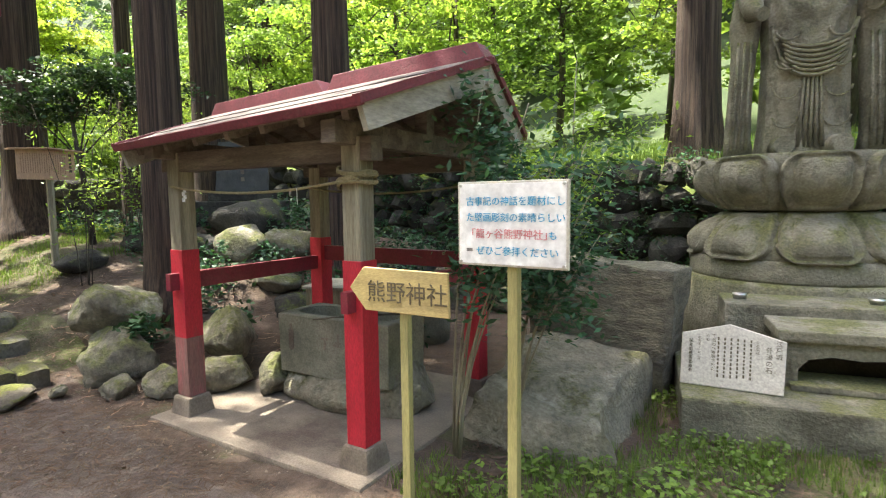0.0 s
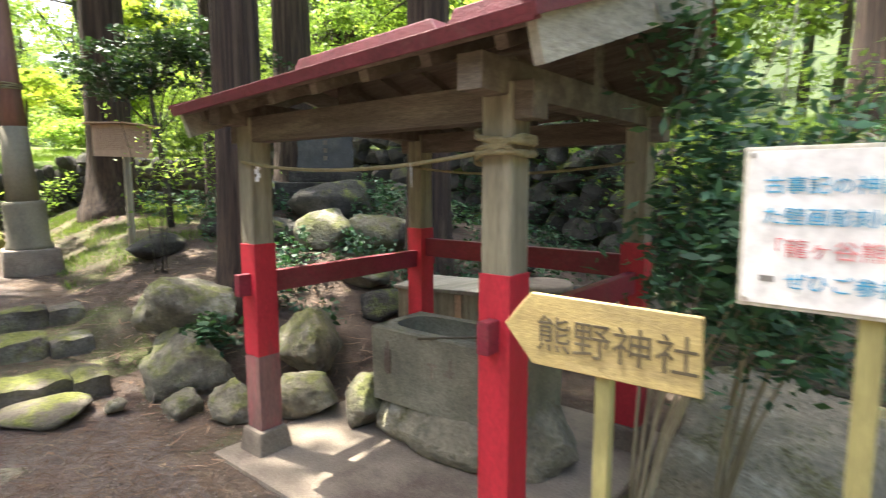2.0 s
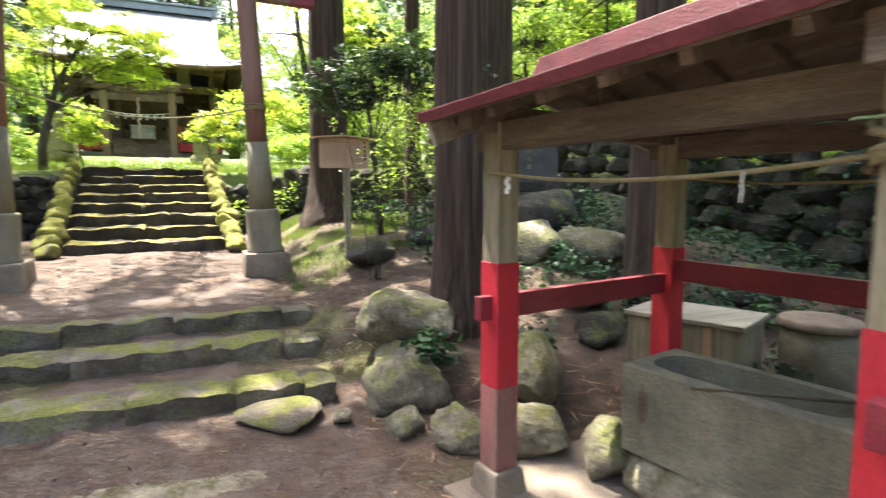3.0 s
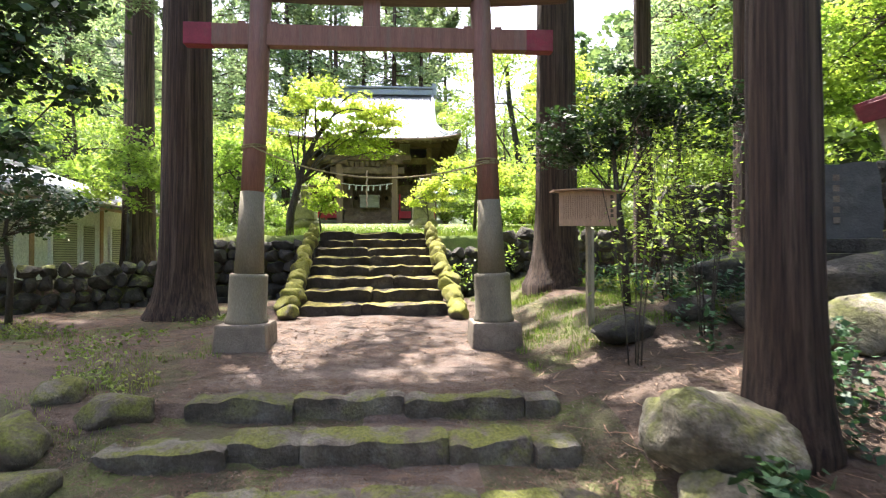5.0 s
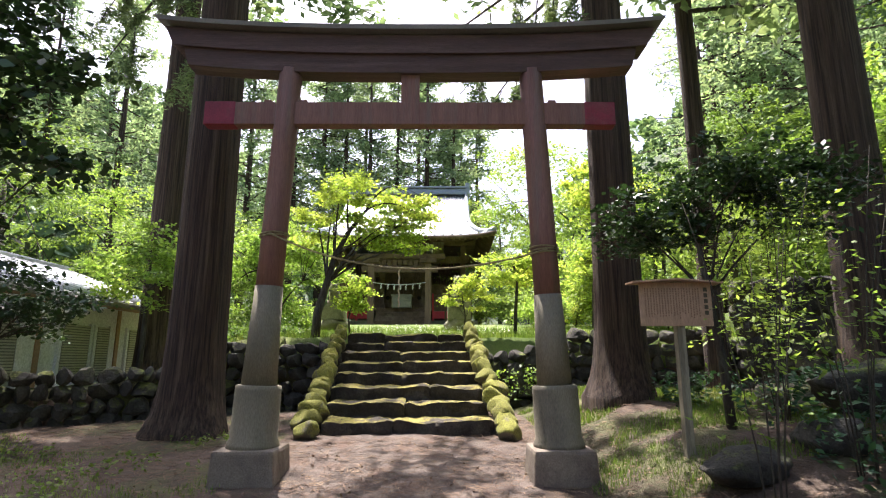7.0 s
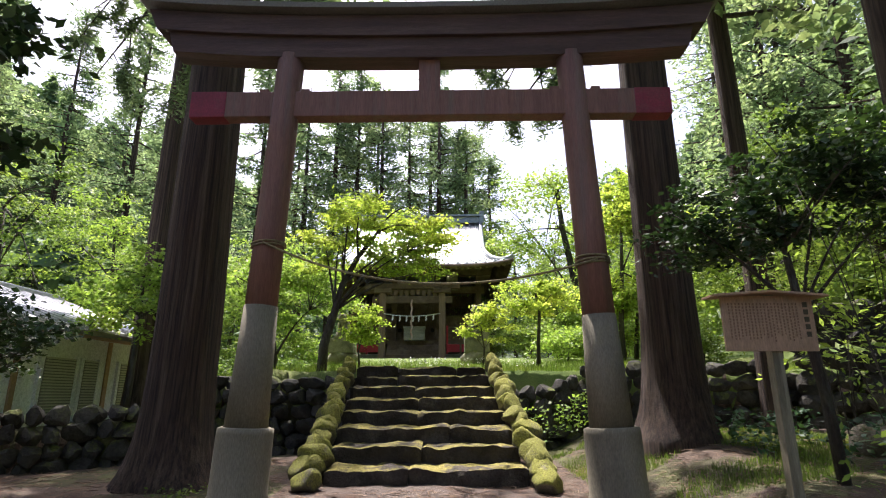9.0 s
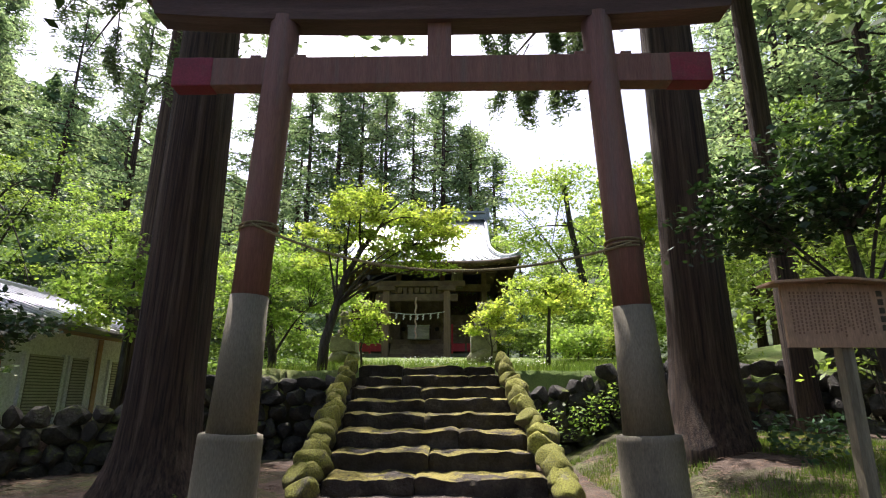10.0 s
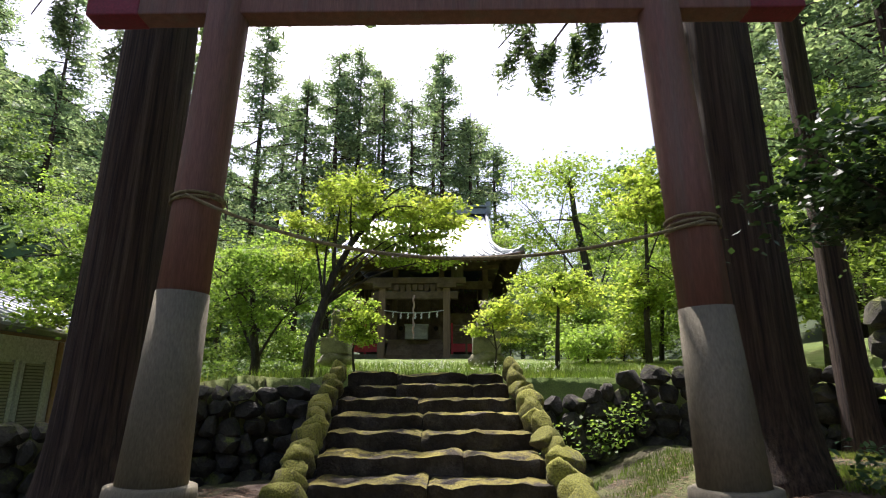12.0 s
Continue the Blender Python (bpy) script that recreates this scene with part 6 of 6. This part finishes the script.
build_roof()
box_ = thing("offertory_box", pose(HX - 0.75, HY + 0.05, HG + 0.80), "grey wooden offertory box on the shrine steps", "box")
boxpart("box_body", (-0.25, 0.25, -0.42, 0.42, 0.0, 0.50), M_WOODG, box_, bevel=0.02)
boxpart("box_rim", (-0.28, 0.28, -0.45, 0.45, 0.5, 0.56), M_WOODG, box_, bevel=0.01)
bm = bmesh.new()
pts = [(0.02 * math.sin(k * 1.2), 0.02 * math.cos(k * 1.2), 2.35 - k * 0.07) for k in range(24)]
tube(bm, pts, [0.035] * 24, 8)
bell = finish("bell_rope", bm, material("striped_cord", (0.55, 0.30, 0.26), (0.6, 0.5, 0.42), None, 12.0, rough=0.9, bump=0.4), None, "", pose(HX + 0.1, HY - 0.02, HG))
tagged(bell, "faded red and white bell rope hanging at the porch", "rope")
bm = bmesh.new()
tube(bm, [(0, -1.1 + 2.2 * u, 1.78 - 0.10 * 4 * u * (1 - u)) for u in np.linspace(0, 1, 15)], [0.014] * 15, 6)
sh = finish("shimenawa_rope", bm, M_PAPER, None, "", pose(HX + 0.2, HY, HG))
tagged(sh, "pale sacred rope stretched across the shrine porch", "rope")
for u in (0.15, 0.28, 0.4, 0.52, 0.62, 0.75, 0.88):
    shide(pose(HX + 0.22, HY - 1.1 + 2.2 * u, HG + 1.77 - 0.10 * 4 * u * (1 - u)), 0.95, 90)

# guardian figures on stone blocks
for y, h, sd in ((-2.88, 0.72, 1), (1.05, 0.95, 2)):
    g = gz(-21.5, y)
    pd = thing("guardian_pedestal", pose(-21.5, y, g), "rough mossy stone pedestal of a guardian figure", "pedestal", "guardian pedestals")
    ob = finish("base_rock", rock_bm(200 + sd, (0.95, 1.05, 0.7), 3, 0.15), M_CARVED, pd)
    ob.matrix_basis = pose(0, 0, 0.15)
    boxpart("block", (-0.34, 0.34, -0.36, 0.36, 0.3, h), M_CARVED, pd, bevel=0.03)
    bm = bmesh.new()
    tube(bm, [(-0.2, 0, 0.0), (-0.16, 0, 0.18), (-0.02, 0, 0.36), (0.1, 0, 0.5)], [0.17, 0.19, 0.16, 0.11], 14, 0.2)
    tube(bm, [(0.02, 0, 0.46), (0.12, 0, 0.56), (0.26, 0, 0.55)], [0.13, 0.155, 0.09], 14, 0.2)
    tube(bm, [(-0.28, 0, 0.05), (-0.36, 0, 0.25), (-0.3, 0, 0.48)], [0.07, 0.09, 0.03], 10, 0.3)
    for s in (-1, 1):
        tube(bm, [(0.12, s * 0.09, 0.0), (0.1, s * 0.1, 0.2), (0.06, s * 0.1, 0.42)], [0.06, 0.05, 0.08], 10)
        tube(bm, [(-0.1, s * 0.16, 0.0), (-0.12, s * 0.15, 0.16)], [0.09, 0.1], 10)
        tube(bm, [(0.08, s * 0.1, 0.64), (0.06, s * 0.12, 0.72)], [0.05, 0.015], 8)
    box(bm, -0.32, 0.32, -0.22, 0.22, -0.05, 0.02)
    ob = finish("guardian_statue", bm, M_CARVED, None, "", pose(-21.5, y, g + h + 0.05))
    tagged(ob, "seated stone guardian beast on a rough pedestal", "statue", "guardian statues")

# ---- white house behind the wall ----
HOX, HOY = -12.4, -6.85
house = thing("white_house", pose(0, 0, 0), "low white house with louvred shutters and a pale sheet roof", "house")
gh = 1.2
boxpart("wall", (-18.0, HOX, HOY - 5.5, HOY, gh - 0.6, 2.83), M_PLASTER, house, bevel=0.01)
M_TILE = material("pale_roof_sheet", (0.50, 0.52, 0.54), (0.40, 0.42, 0.45), None, 1.0, (1, 6, 1), 0.35, 0.1, 10, metal=0.5)
prof = [(HOY + 0.55, 2.88), (HOY - 2.5, 3.95), (HOY - 6.1, 2.7)]
for (ya, za), (yb, zb) in zip(prof, prof[1:]):
    bm = bmesh.new()
    q = [bm.verts.new(p) for p in ((HOX + 0.5, ya, za), (-18.5, ya, za), (-18.5, yb, zb), (HOX + 0.5, yb, zb))]
    bm.faces.new(q)
    bmesh.ops.recalc_face_normals(bm, faces=bm.faces)
    bmesh.ops.solidify(bm, geom=bm.faces[:], thickness=0.07)
    slope = part("roof", bm, M_TILE, house)
    for k in range(20):
        x = HOX + 0.45 - k * 0.343
        bm = bmesh.new()
        tube(bm, [(x, ya, za + 0.01), (x, yb, zb + 0.01)], [0.028, 0.028], 5)
        part("roof_batten", bm, M_TILE, slope)
boxpart("ridge_cap", (-18.5, HOX + 0.5, HOY - 2.64, HOY - 2.36, 3.90, 4.03), M_TILE, house, bevel=0.03)
boxpart("soffit", (-18.3, HOX + 0.3, HOY + 0.004, HOY + 0.52, 2.76, 2.80), M_BOARD, house, bevel=0.004)
boxpart("gutter", (-18.5, HOX + 0.5, HOY + 0.52, HOY + 0.62, 2.74, 2.83), M_LOUVRE, house, bevel=0.02)
for e in (HOX + 0.42, -18.46):
    for (ya, za), (yb, zb) in zip(prof, prof[1:]):
        bm = bmesh.new()
        tube(bm, [(e, ya, za - 0.12), (e, yb, zb - 0.12)], [0.07, 0.07], 4)
        part("rake_board", bm, M_BOARD, house, "brown rake board at the gable")
for x0, x1 in ((-13.75, -13.0), (-15.72, -14.88), (-16.40, -15.94), (-17.62, -17.14)):
    w = boxpart("shutter", (x0, x1, HOY, HOY + 0.05, gh + 0.1, 2.34), M_LOUVRE, house, bevel=0.006)
    for k in range(20):
        boxpart("slat", (x0 + 0.03, x1 - 0.03, HOY + 0.045, HOY + 0.066, gh + 0.14 + k * 0.051, gh + 0.172 + k * 0.051), M_FRAME, w, bevel=0)
    for e in (x0 - 0.04, x1 + 0.04):
        boxpart("shutter_frame", (e - 0.04, e + 0.04, HOY, HOY + 0.06, gh, 2.38), M_PLASTER, house, bevel=0.004)
for x in (-14.3, -16.75):
    boxpart("wall_post", (x - 0.06, x + 0.06, HOY, HOY + 0.03, gh - 0.3, 2.75), M_BOARD, house, bevel=0.004)

# ---- power line mast far behind the house ----
mast = thing("lattice_mast", pose(-60, -27, gz(-60, -27)), "slender grey lattice mast far behind the house", "mast")
for sx in (-1, 1):
    for sy in (-1, 1):
        bm = bmesh.new()
        tube(bm, [(sx * 0.7, sy * 0.7, -1), (sx * 0.25, sy * 0.25, 14)], [0.07, 0.05], 5)
        part("leg", bm, M_METAL, mast)
for k in range(3):
    boxpart("cross_arm", (-0.15, 0.15, -1.6, 1.6, 8.5 + 2.2 * k, 8.65 + 2.2 * k), M_METAL, mast, bevel=0.02)

# ---- tall conifers behind the shrine ----


def conifer_mesh(seed, H):
    rng = np.random.default_rng(seed)
    pts = []
    bm = bmesh.new()
    tube(bm, [(0, 0, 0), (0.1, 0, H * 0.5), (0, 0, H)], [0.32, 0.2, 0.03], 8)
    n = int(H * 3.0)
    for i in range(n):
        z = H * (0.30 + 0.69 * (i + rng.uniform(0, 1)) / n)
        if rng.uniform() < 0.16:
            continue
        th = rng.uniform(0, 6.283)
        L = (H - z) * 0.19 * rng.uniform(0.6, 1.2) + 0.8
        a = np.array([0, 0, z])
        b = a + np.array([math.cos(th) * L, math.sin(th) * L, rng.uniform(-0.3, 0.4)])
        tube(bm, [tuple(a), tuple(b)], [0.06, 0.02], 4)
        pts.append(spray(rng, a, b, 105, 0.35, 0.30))
    return bm, np.concatenate(pts)


kinds = []
for k in range(3):
    H = (27, 23, 20)[k]
    bm, pts = conifer_mesh(300 + k, H)
    t = thing("conifer", pose(-44, -7.5 + k, 0), "tall dark conifer behind the shrine roof", "tree", "conifers behind the shrine")
    part("trunk", bm, M_BARK, t)
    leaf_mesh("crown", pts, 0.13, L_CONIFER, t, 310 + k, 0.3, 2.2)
    kinds.append(t)
spots = [(-49, -6.0, 0), (-44, -5.0, 1), (-46, -9.0, 0), (-51, -1.5, 0), (-48, -12.5, 1), (-53, 2.4, 1), (-46, -7.2, 0), (-43, -10.5, 1), (-48, -3.2, 1), (-47, -0.6, 0), (-45, 1.5, 2), (-50, 3.6, 2), (-42, -13.5, 0), (-50, -10, 0), (-40, -17, 1), (-52, -15, 0), (-52, 0.8, 1), (-38, -20.5, 0), (-47, -21, 1), (-44, -30, 0), (-52, -27, 1), (-58, -34, 0), (-38, -31, 1), (-47, -40, 0), (-33, -27, 2), (-62, -24, 1), (-34, -36, 0), (-28, -31, 1), (-40, -46, 0), (-30, 17, 2), (-34, 21, 1), (-26, 22, 2), (-20, 21, 2), (-38, 27, 0), (-33, 16, 0), (-40, 19, 0), (-28, 15, 1), (-24, 15.5, 0), (-36, 23, 1), (-46, 24, 0), (-19, 16, 1)]
used = [False] * 3
for i, (x, y, k) in enumerate(spots):
    m = pose(x, y, gz(x, y) - 0.3, 0, 0, i * 67)
    if not used[k]:
        kinds[k].matrix_basis = m
        used[k] = True
    else:
        copy_thing(kinds[k], m)

# ---- wooded hills, one mass of foliage each side ----


def woods(name, seed, boxes, mat, leaf, label):
    """Rows of rounded and pointed tree tops on a slope, one joined mass."""
    rng = np.random.default_rng(seed)
    pts = []
    for x0, x1, y0, y1, n, h, per in boxes:
        for _ in range(n):
            x, y = rng.uniform(x0, x1), rng.uniform(y0, y1)
            g = gz(x, y)
            hh = h * rng.uniform(0.7, 1.2)
            v = rng.uniform(0.0, 1.0, per)
            conic = rng.uniform() < 0.5
            rad = hh * (0.22 * (1.05 - v) if conic else 0.34 * np.sqrt(np.clip(1 - (2 * v - 1) ** 2, 0.05, 1)))
            a = rng.uniform(0, 6.283, per)
            q = rng.uniform(0.5, 1.0, per)
            lump = 1 + 0.25 * np.sin(a * 3 + v * 9 + x)
            pts.append(np.stack([x + np.cos(a) * rad * q * lump, y + np.sin(a) * rad * q * lump, g + hh * (0.1 + 0.9 * v)], 1))
    ob = leaf_mesh(name, np.concatenate(pts), leaf, mat, None, seed + 1, 0.4, 1.5)
    return tagged(ob, label, "woods", kind="stuff")


woods("hill_woods", 401, [(-95, -20, -100, -32, 130, 11, 420), (-60, -18, -34, -20, 40, 8, 420)], L_HILL, 0.75, "dense green woods climbing the hill behind the house")
woods("hill_woods", 402, [(-95, -20, 16, 75, 150, 10, 420), (-34, 14, 19, 55, 90, 9, 420)], L_MID, 0.5, "light green woods climbing the slope beyond the terrace")
woods("hill_woods", 403, [(-220, -100, -90, 90, 120, 14, 160)], L_HILL, 1.4, "distant green hillside closing the valley")
# mostly unseen woods, added to close the place in behind the walk's start
woods("valley_woods", 404, [(10, 60, -50, 60, 60, 12, 160), (-30, 30, -50, -16, 50, 10, 200)], L_HILL, 0.8, "added woods closing off the lower ground, mostly out of view")

# ---- grass, herbs and litter ----


def blades(name, spots, h, w, mat, seed, label, lean=0.5):
    """Upright tapering grass blades, three points each."""
    rng = np.random.default_rng(seed)
    c = np.asarray(spots, float)
    n = len(c)
    a = rng.uniform(0, 6.283, n)
    d = np.stack([np.cos(a), np.sin(a), np.zeros(n)], 1)
    hh = h * rng.uniform(0.5, 1.3, n)
    tip = c + d[:, [1, 0, 2]] * (lean * hh * rng.uniform(-1, 1, n))[:, None]
    tip[:, 2] += hh
    v = np.stack([c - d * w, c + d * w, tip], 1).reshape(-1, 3)
    me = bpy.data.meshes.new(name)
    me.vertices.add(3 * n)
    me.vertices.foreach_set("co", v.ravel())
    me.loops.add(3 * n)
    me.loops.foreach_set("vertex_index", np.arange(3 * n))
    me.polygons.add(n)
    me.polygons.foreach_set("loop_start", np.arange(n) * 3)
    me.update(calc_edges=True)
    me.materials.append(mat)
    return tagged(new(name, me), label, "grass", kind="stuff")


def scatter(n, x0, x1, y0, y1, seed, keep=None, dz=-0.01):
    rng = np.random.default_rng(seed)
    x, y = rng.uniform(x0, x1, n), rng.uniform(y0, y1, n)
    ok = np.ones(n, bool) if keep is None else keep(x, y)
    x, y = x[ok], y[ok]
    return np.stack([x, y, ground_height(x, y) + dz], 1)


def clumped(x, y, f=1.3, t=0.0, o=0.0):
    return np.array([noise.noise((a * f + o, b * f, 2.0)) > t for a, b in zip(x, y)])


on_top = lambda x, y: edge_distance(x, y) > 0.25
blades("terrace_grass", scatter(26000, -22, -14.5, -6, 9, 501, on_top), 0.16, 0.006, L_GRASS, 502, "sunlit grass along the terrace edge")
blades("terrace_grass", scatter(16000, -10, 3, 8.6, 13, 503, on_top), 0.22, 0.008, L_GRASS, 504, "sunlit grass above the stone wall")
blades("bank_grass", scatter(34000, -14.8, -8.8, 1.9, 5.5, 505, lambda x, y: clumped(x, y, 1.2, -0.05) & (edge_distance(x, y) < -0.2)), 0.08, 0.005, L_GRASS, 506, "short grass on the bank by the gate")
blades("path_side_grass", scatter(19000, -2.4, 1.2, 2.0, 5.5, 507, lambda x, y: clumped(x, y, 1.5, -0.15) & (y > 2.42 - 0.30 * (x + 2)) & ~((x > -1.4) & (y > 4.25 + 0.45 * (x + 1.28)))), 0.10, 0.005, L_GRASS, 508, "low weeds and grass round the signs")
blades("left_bank_grass", scatter(20000, -12, -6.2, -6.5, -1.6, 509, lambda x, y: clumped(x, y, 1.0, 0.08)), 0.05, 0.006, L_GRASS, 510, "low green weeds on the left bank")


def herbs(name, pts, leaf, mat, seed, label, rise=0.12):
    rng = np.random.default_rng(seed)
    p = np.repeat(np.asarray(pts, float), 9, 0)
    p += rng.normal(size=p.shape) * np.array([0.05, 0.05, 0.0])
    p[:, 2] += rng.uniform(0.02, rise, len(p))
    return tagged(leaf_mesh(name, p, leaf, mat, None, seed + 1, 0.8, 1.6), label, "undergrowth", kind="stuff")


herbs("undergrowth", scatter(1200, -2.4, 0.8, 2.1, 5.0, 521, lambda x, y: clumped(x, y, 1.6, 0.0, 4) & (y > 2.5 - 0.3 * (x + 2)) & ~((x > -1.4) & (y > 4.2 + 0.45 * (x + 1.28)))), 0.028, L_GRASS, 522, "small leafy weeds round the stones")
herbs("undergrowth", scatter(2600, -12, -4.2, 3.4, 8.4, 523, lambda x, y: clumped(x, y, 1.1, 0.05, 9) & (edge_distance(x, y) < -0.1)), 0.05, L_BLUE, 524, "dark leafy undergrowth among the rocks", 0.4)
herbs("wall_ivy", np.concatenate([scatter(900, -9, 1, 8.15, 8.55, 525, None) + np.array([0, 0, 0.2]) + np.random.default_rng(1).uniform(0, 1, (900, 1)) * np.array([[0, 0, 1.9]])]), 0.045, L_BLUE, 526, "ivy and weeds growing on the retaining wall", 0.2)
herbs("undergrowth", scatter(45, -15.6, -15.0, 1.4, 3.0, 527, None) + np.array([0, 0, 0.2]), 0.05, L_LIGHT, 528, "leafy weeds at the foot of the terrace wall", 0.6)
herbs("undergrowth", scatter(800, -12, -6.6, -6, -1.9, 529, lambda x, y: clumped(x, y, 0.9, 0.15, 2)), 0.03, L_GRASS, 530, "small leafy weeds on the left bank", 0.12)
herbs("fern", scatter(22, -5.85, -5.55, 2.35, 2.6, 531, None) + np.array([0, 0, 0.25]), 0.06, L_BLUE, 532, "dark leafy plant growing between the boulders", 0.3)
# white flower heads above the grass
rng = np.random.default_rng(77)
fl = scatter(420, -19.5, -16.4, -1.5, 2.2, 541, lambda x, y: clumped(x, y, 1.0, 0.0, 6))
fl[:, 2] += rng.uniform(0.15, 0.32, len(fl))
tagged(leaf_mesh("white_flowers", np.repeat(fl, 3, 0) + rng.normal(size=(3 * len(fl), 3)) * 0.012, 0.022, M_PAPER, None, 542, 0.6, 1.1), "small white flower heads in the terrace grass", "flowers", kind="stuff")


def litter(name, pts, length, width, mat, seed, label):
    rng = np.random.default_rng(seed)
    c = np.asarray(pts, float)
    n = len(c)
    a = rng.uniform(0, 6.283, n)
    L = length * rng.uniform(0.4, 1.4, n)
    d = np.stack([np.cos(a), np.sin(a), rng.uniform(-0.12, 0.12, n)], 1) * L[:, None]
    s = np.stack([-np.sin(a), np.cos(a), rng.uniform(-0.5, 0.5, n)], 1) * width
    k = rng.normal(size=(n, 3)) * 0.12 * L[:, None] * np.array([1, 1, 0.1])
    v = np.stack([c - d - s, c - d + s, c + k + s * 1.2, c + d + s * 0.4, c + d - s * 0.4, c + k - s * 1.2], 1).reshape(-1, 3)
    f = (np.arange(n)[:, None] * 6 + np.array([0, 1, 2, 5])[None]).tolist() + (np.arange(n)[:, None] * 6 + np.array([5, 2, 3, 4])[None]).tolist()
    me = bpy.data.meshes.new(name)
    me.from_pydata(v.tolist(), [], f)
    me.materials.append(mat)
    return tagged(new(name, me), label, "litter", kind="stuff")


low = lambda x, y: (edge_distance(x, y) < -0.1)
litter("needle_litter", scatter(60000, -9.5, 0.5, -2.5, 6.5, 551, lambda x, y: low(x, y) & ~((x < -2.35) & (x > -4.6) & (y > 2.1) & (y < 4.3)), 0.012), 0.05, 0.0028, M_LITTER, 552, "fallen brown cedar needles on the ground")
litter("twigs", scatter(700, -9.0, -4.2, 1.9, 6.0, 553, low, 0.02), 0.10, 0.0045, M_LITTER, 554, "fallen dry cedar twigs below the trees")
litter("needle_litter", scatter(16000, -14.5, -9.5, -6, 5.5, 555, low, 0.012), 0.06, 0.004, M_LITTER, 556, "fallen brown cedar needles on the ground")
pts = scatter(3200, -11.5, 0.5, -4.5, 3.2, 557, low, 0.006)
tagged(leaf_mesh("fallen_leaves", pts, 0.022, M_LITTER, None, 558, 0.95, 1.5), "dead leaves strewn over the path", "litter", kind="stuff")
rng = np.random.default_rng(31)
v, f = [], []
for x, y, z in scatter(6000, -8.5, 0.5, -2.2, 2.3, 559, low, 0.0):
    s = rng.uniform(0.004, 0.014)
    o = len(v)
    v += [(x + s, y, z), (x, y + s, z), (x - s, y, z), (x, y - s, z), (x + rng.normal() * s * 0.3, y + rng.normal() * s * 0.3, z + s * 0.8)]
    f += [(o, o + 1, o + 4), (o + 1, o + 2, o + 4), (o + 2, o + 3, o + 4), (o + 3, o, o + 4)]
tagged(raw("gravel", v, f, M_CONCRETE), "loose grey gravel on the path", "gravel", kind="stuff")

# ---- dry stone retaining walls, piece by piece ----
foot = lambda x, y: gz(x + 0.35, y * 0.98) - 0.12
wt = tagged(new("wall_terrace"), "dry stone terrace wall of dark mossy field stones", "wall", kind="structure")
wall_stones(wt, [(-15.72, 1.2), (-15.72, 4.2), (-15.1, 6.2)], foot, 1.27, 0.25, 3, 0.06)
wall_stones(wt, [(-14.1, -4.25), (-15.4, -2.65), (-15.72, -1.3)], lambda x, y: gz(x + 0.35, y + 0.1) - 0.12, 1.45, 0.24, 4, 0.06)
wall_stones(wt, [(-12.1, -6.2), (-14.1, -4.25)], lambda x, y: gz(x + 0.35, y + 0.2) - 0.12, 0.98, 0.24, 14, 0.06)
wl = tagged(new("wall_left"), "low dry stone wall of dark field stones before the house", "wall", kind="structure")
wall_stones(wl, [(-10.0, -9.5), (-10.55, -8.45), (-12.1, -6.2)], lambda x, y: gz(x + 0.3, y + 0.25) - 0.12, 0.8, 0.26, 5, 0.06)
wr = tagged(new("wall_right"), "dark retaining wall of rough stones behind the statue", "wall", kind="structure")
wall_stones(wr, [(-15.1, 6.2), (-13.15, 7.72), (-9.0, 8.42), (-4.0, 8.5), (1.6, 8.5)], lambda x, y: gz(x + 0.05, y - 0.35) - 0.15, 2.2, 0.36, 6, 0.03)
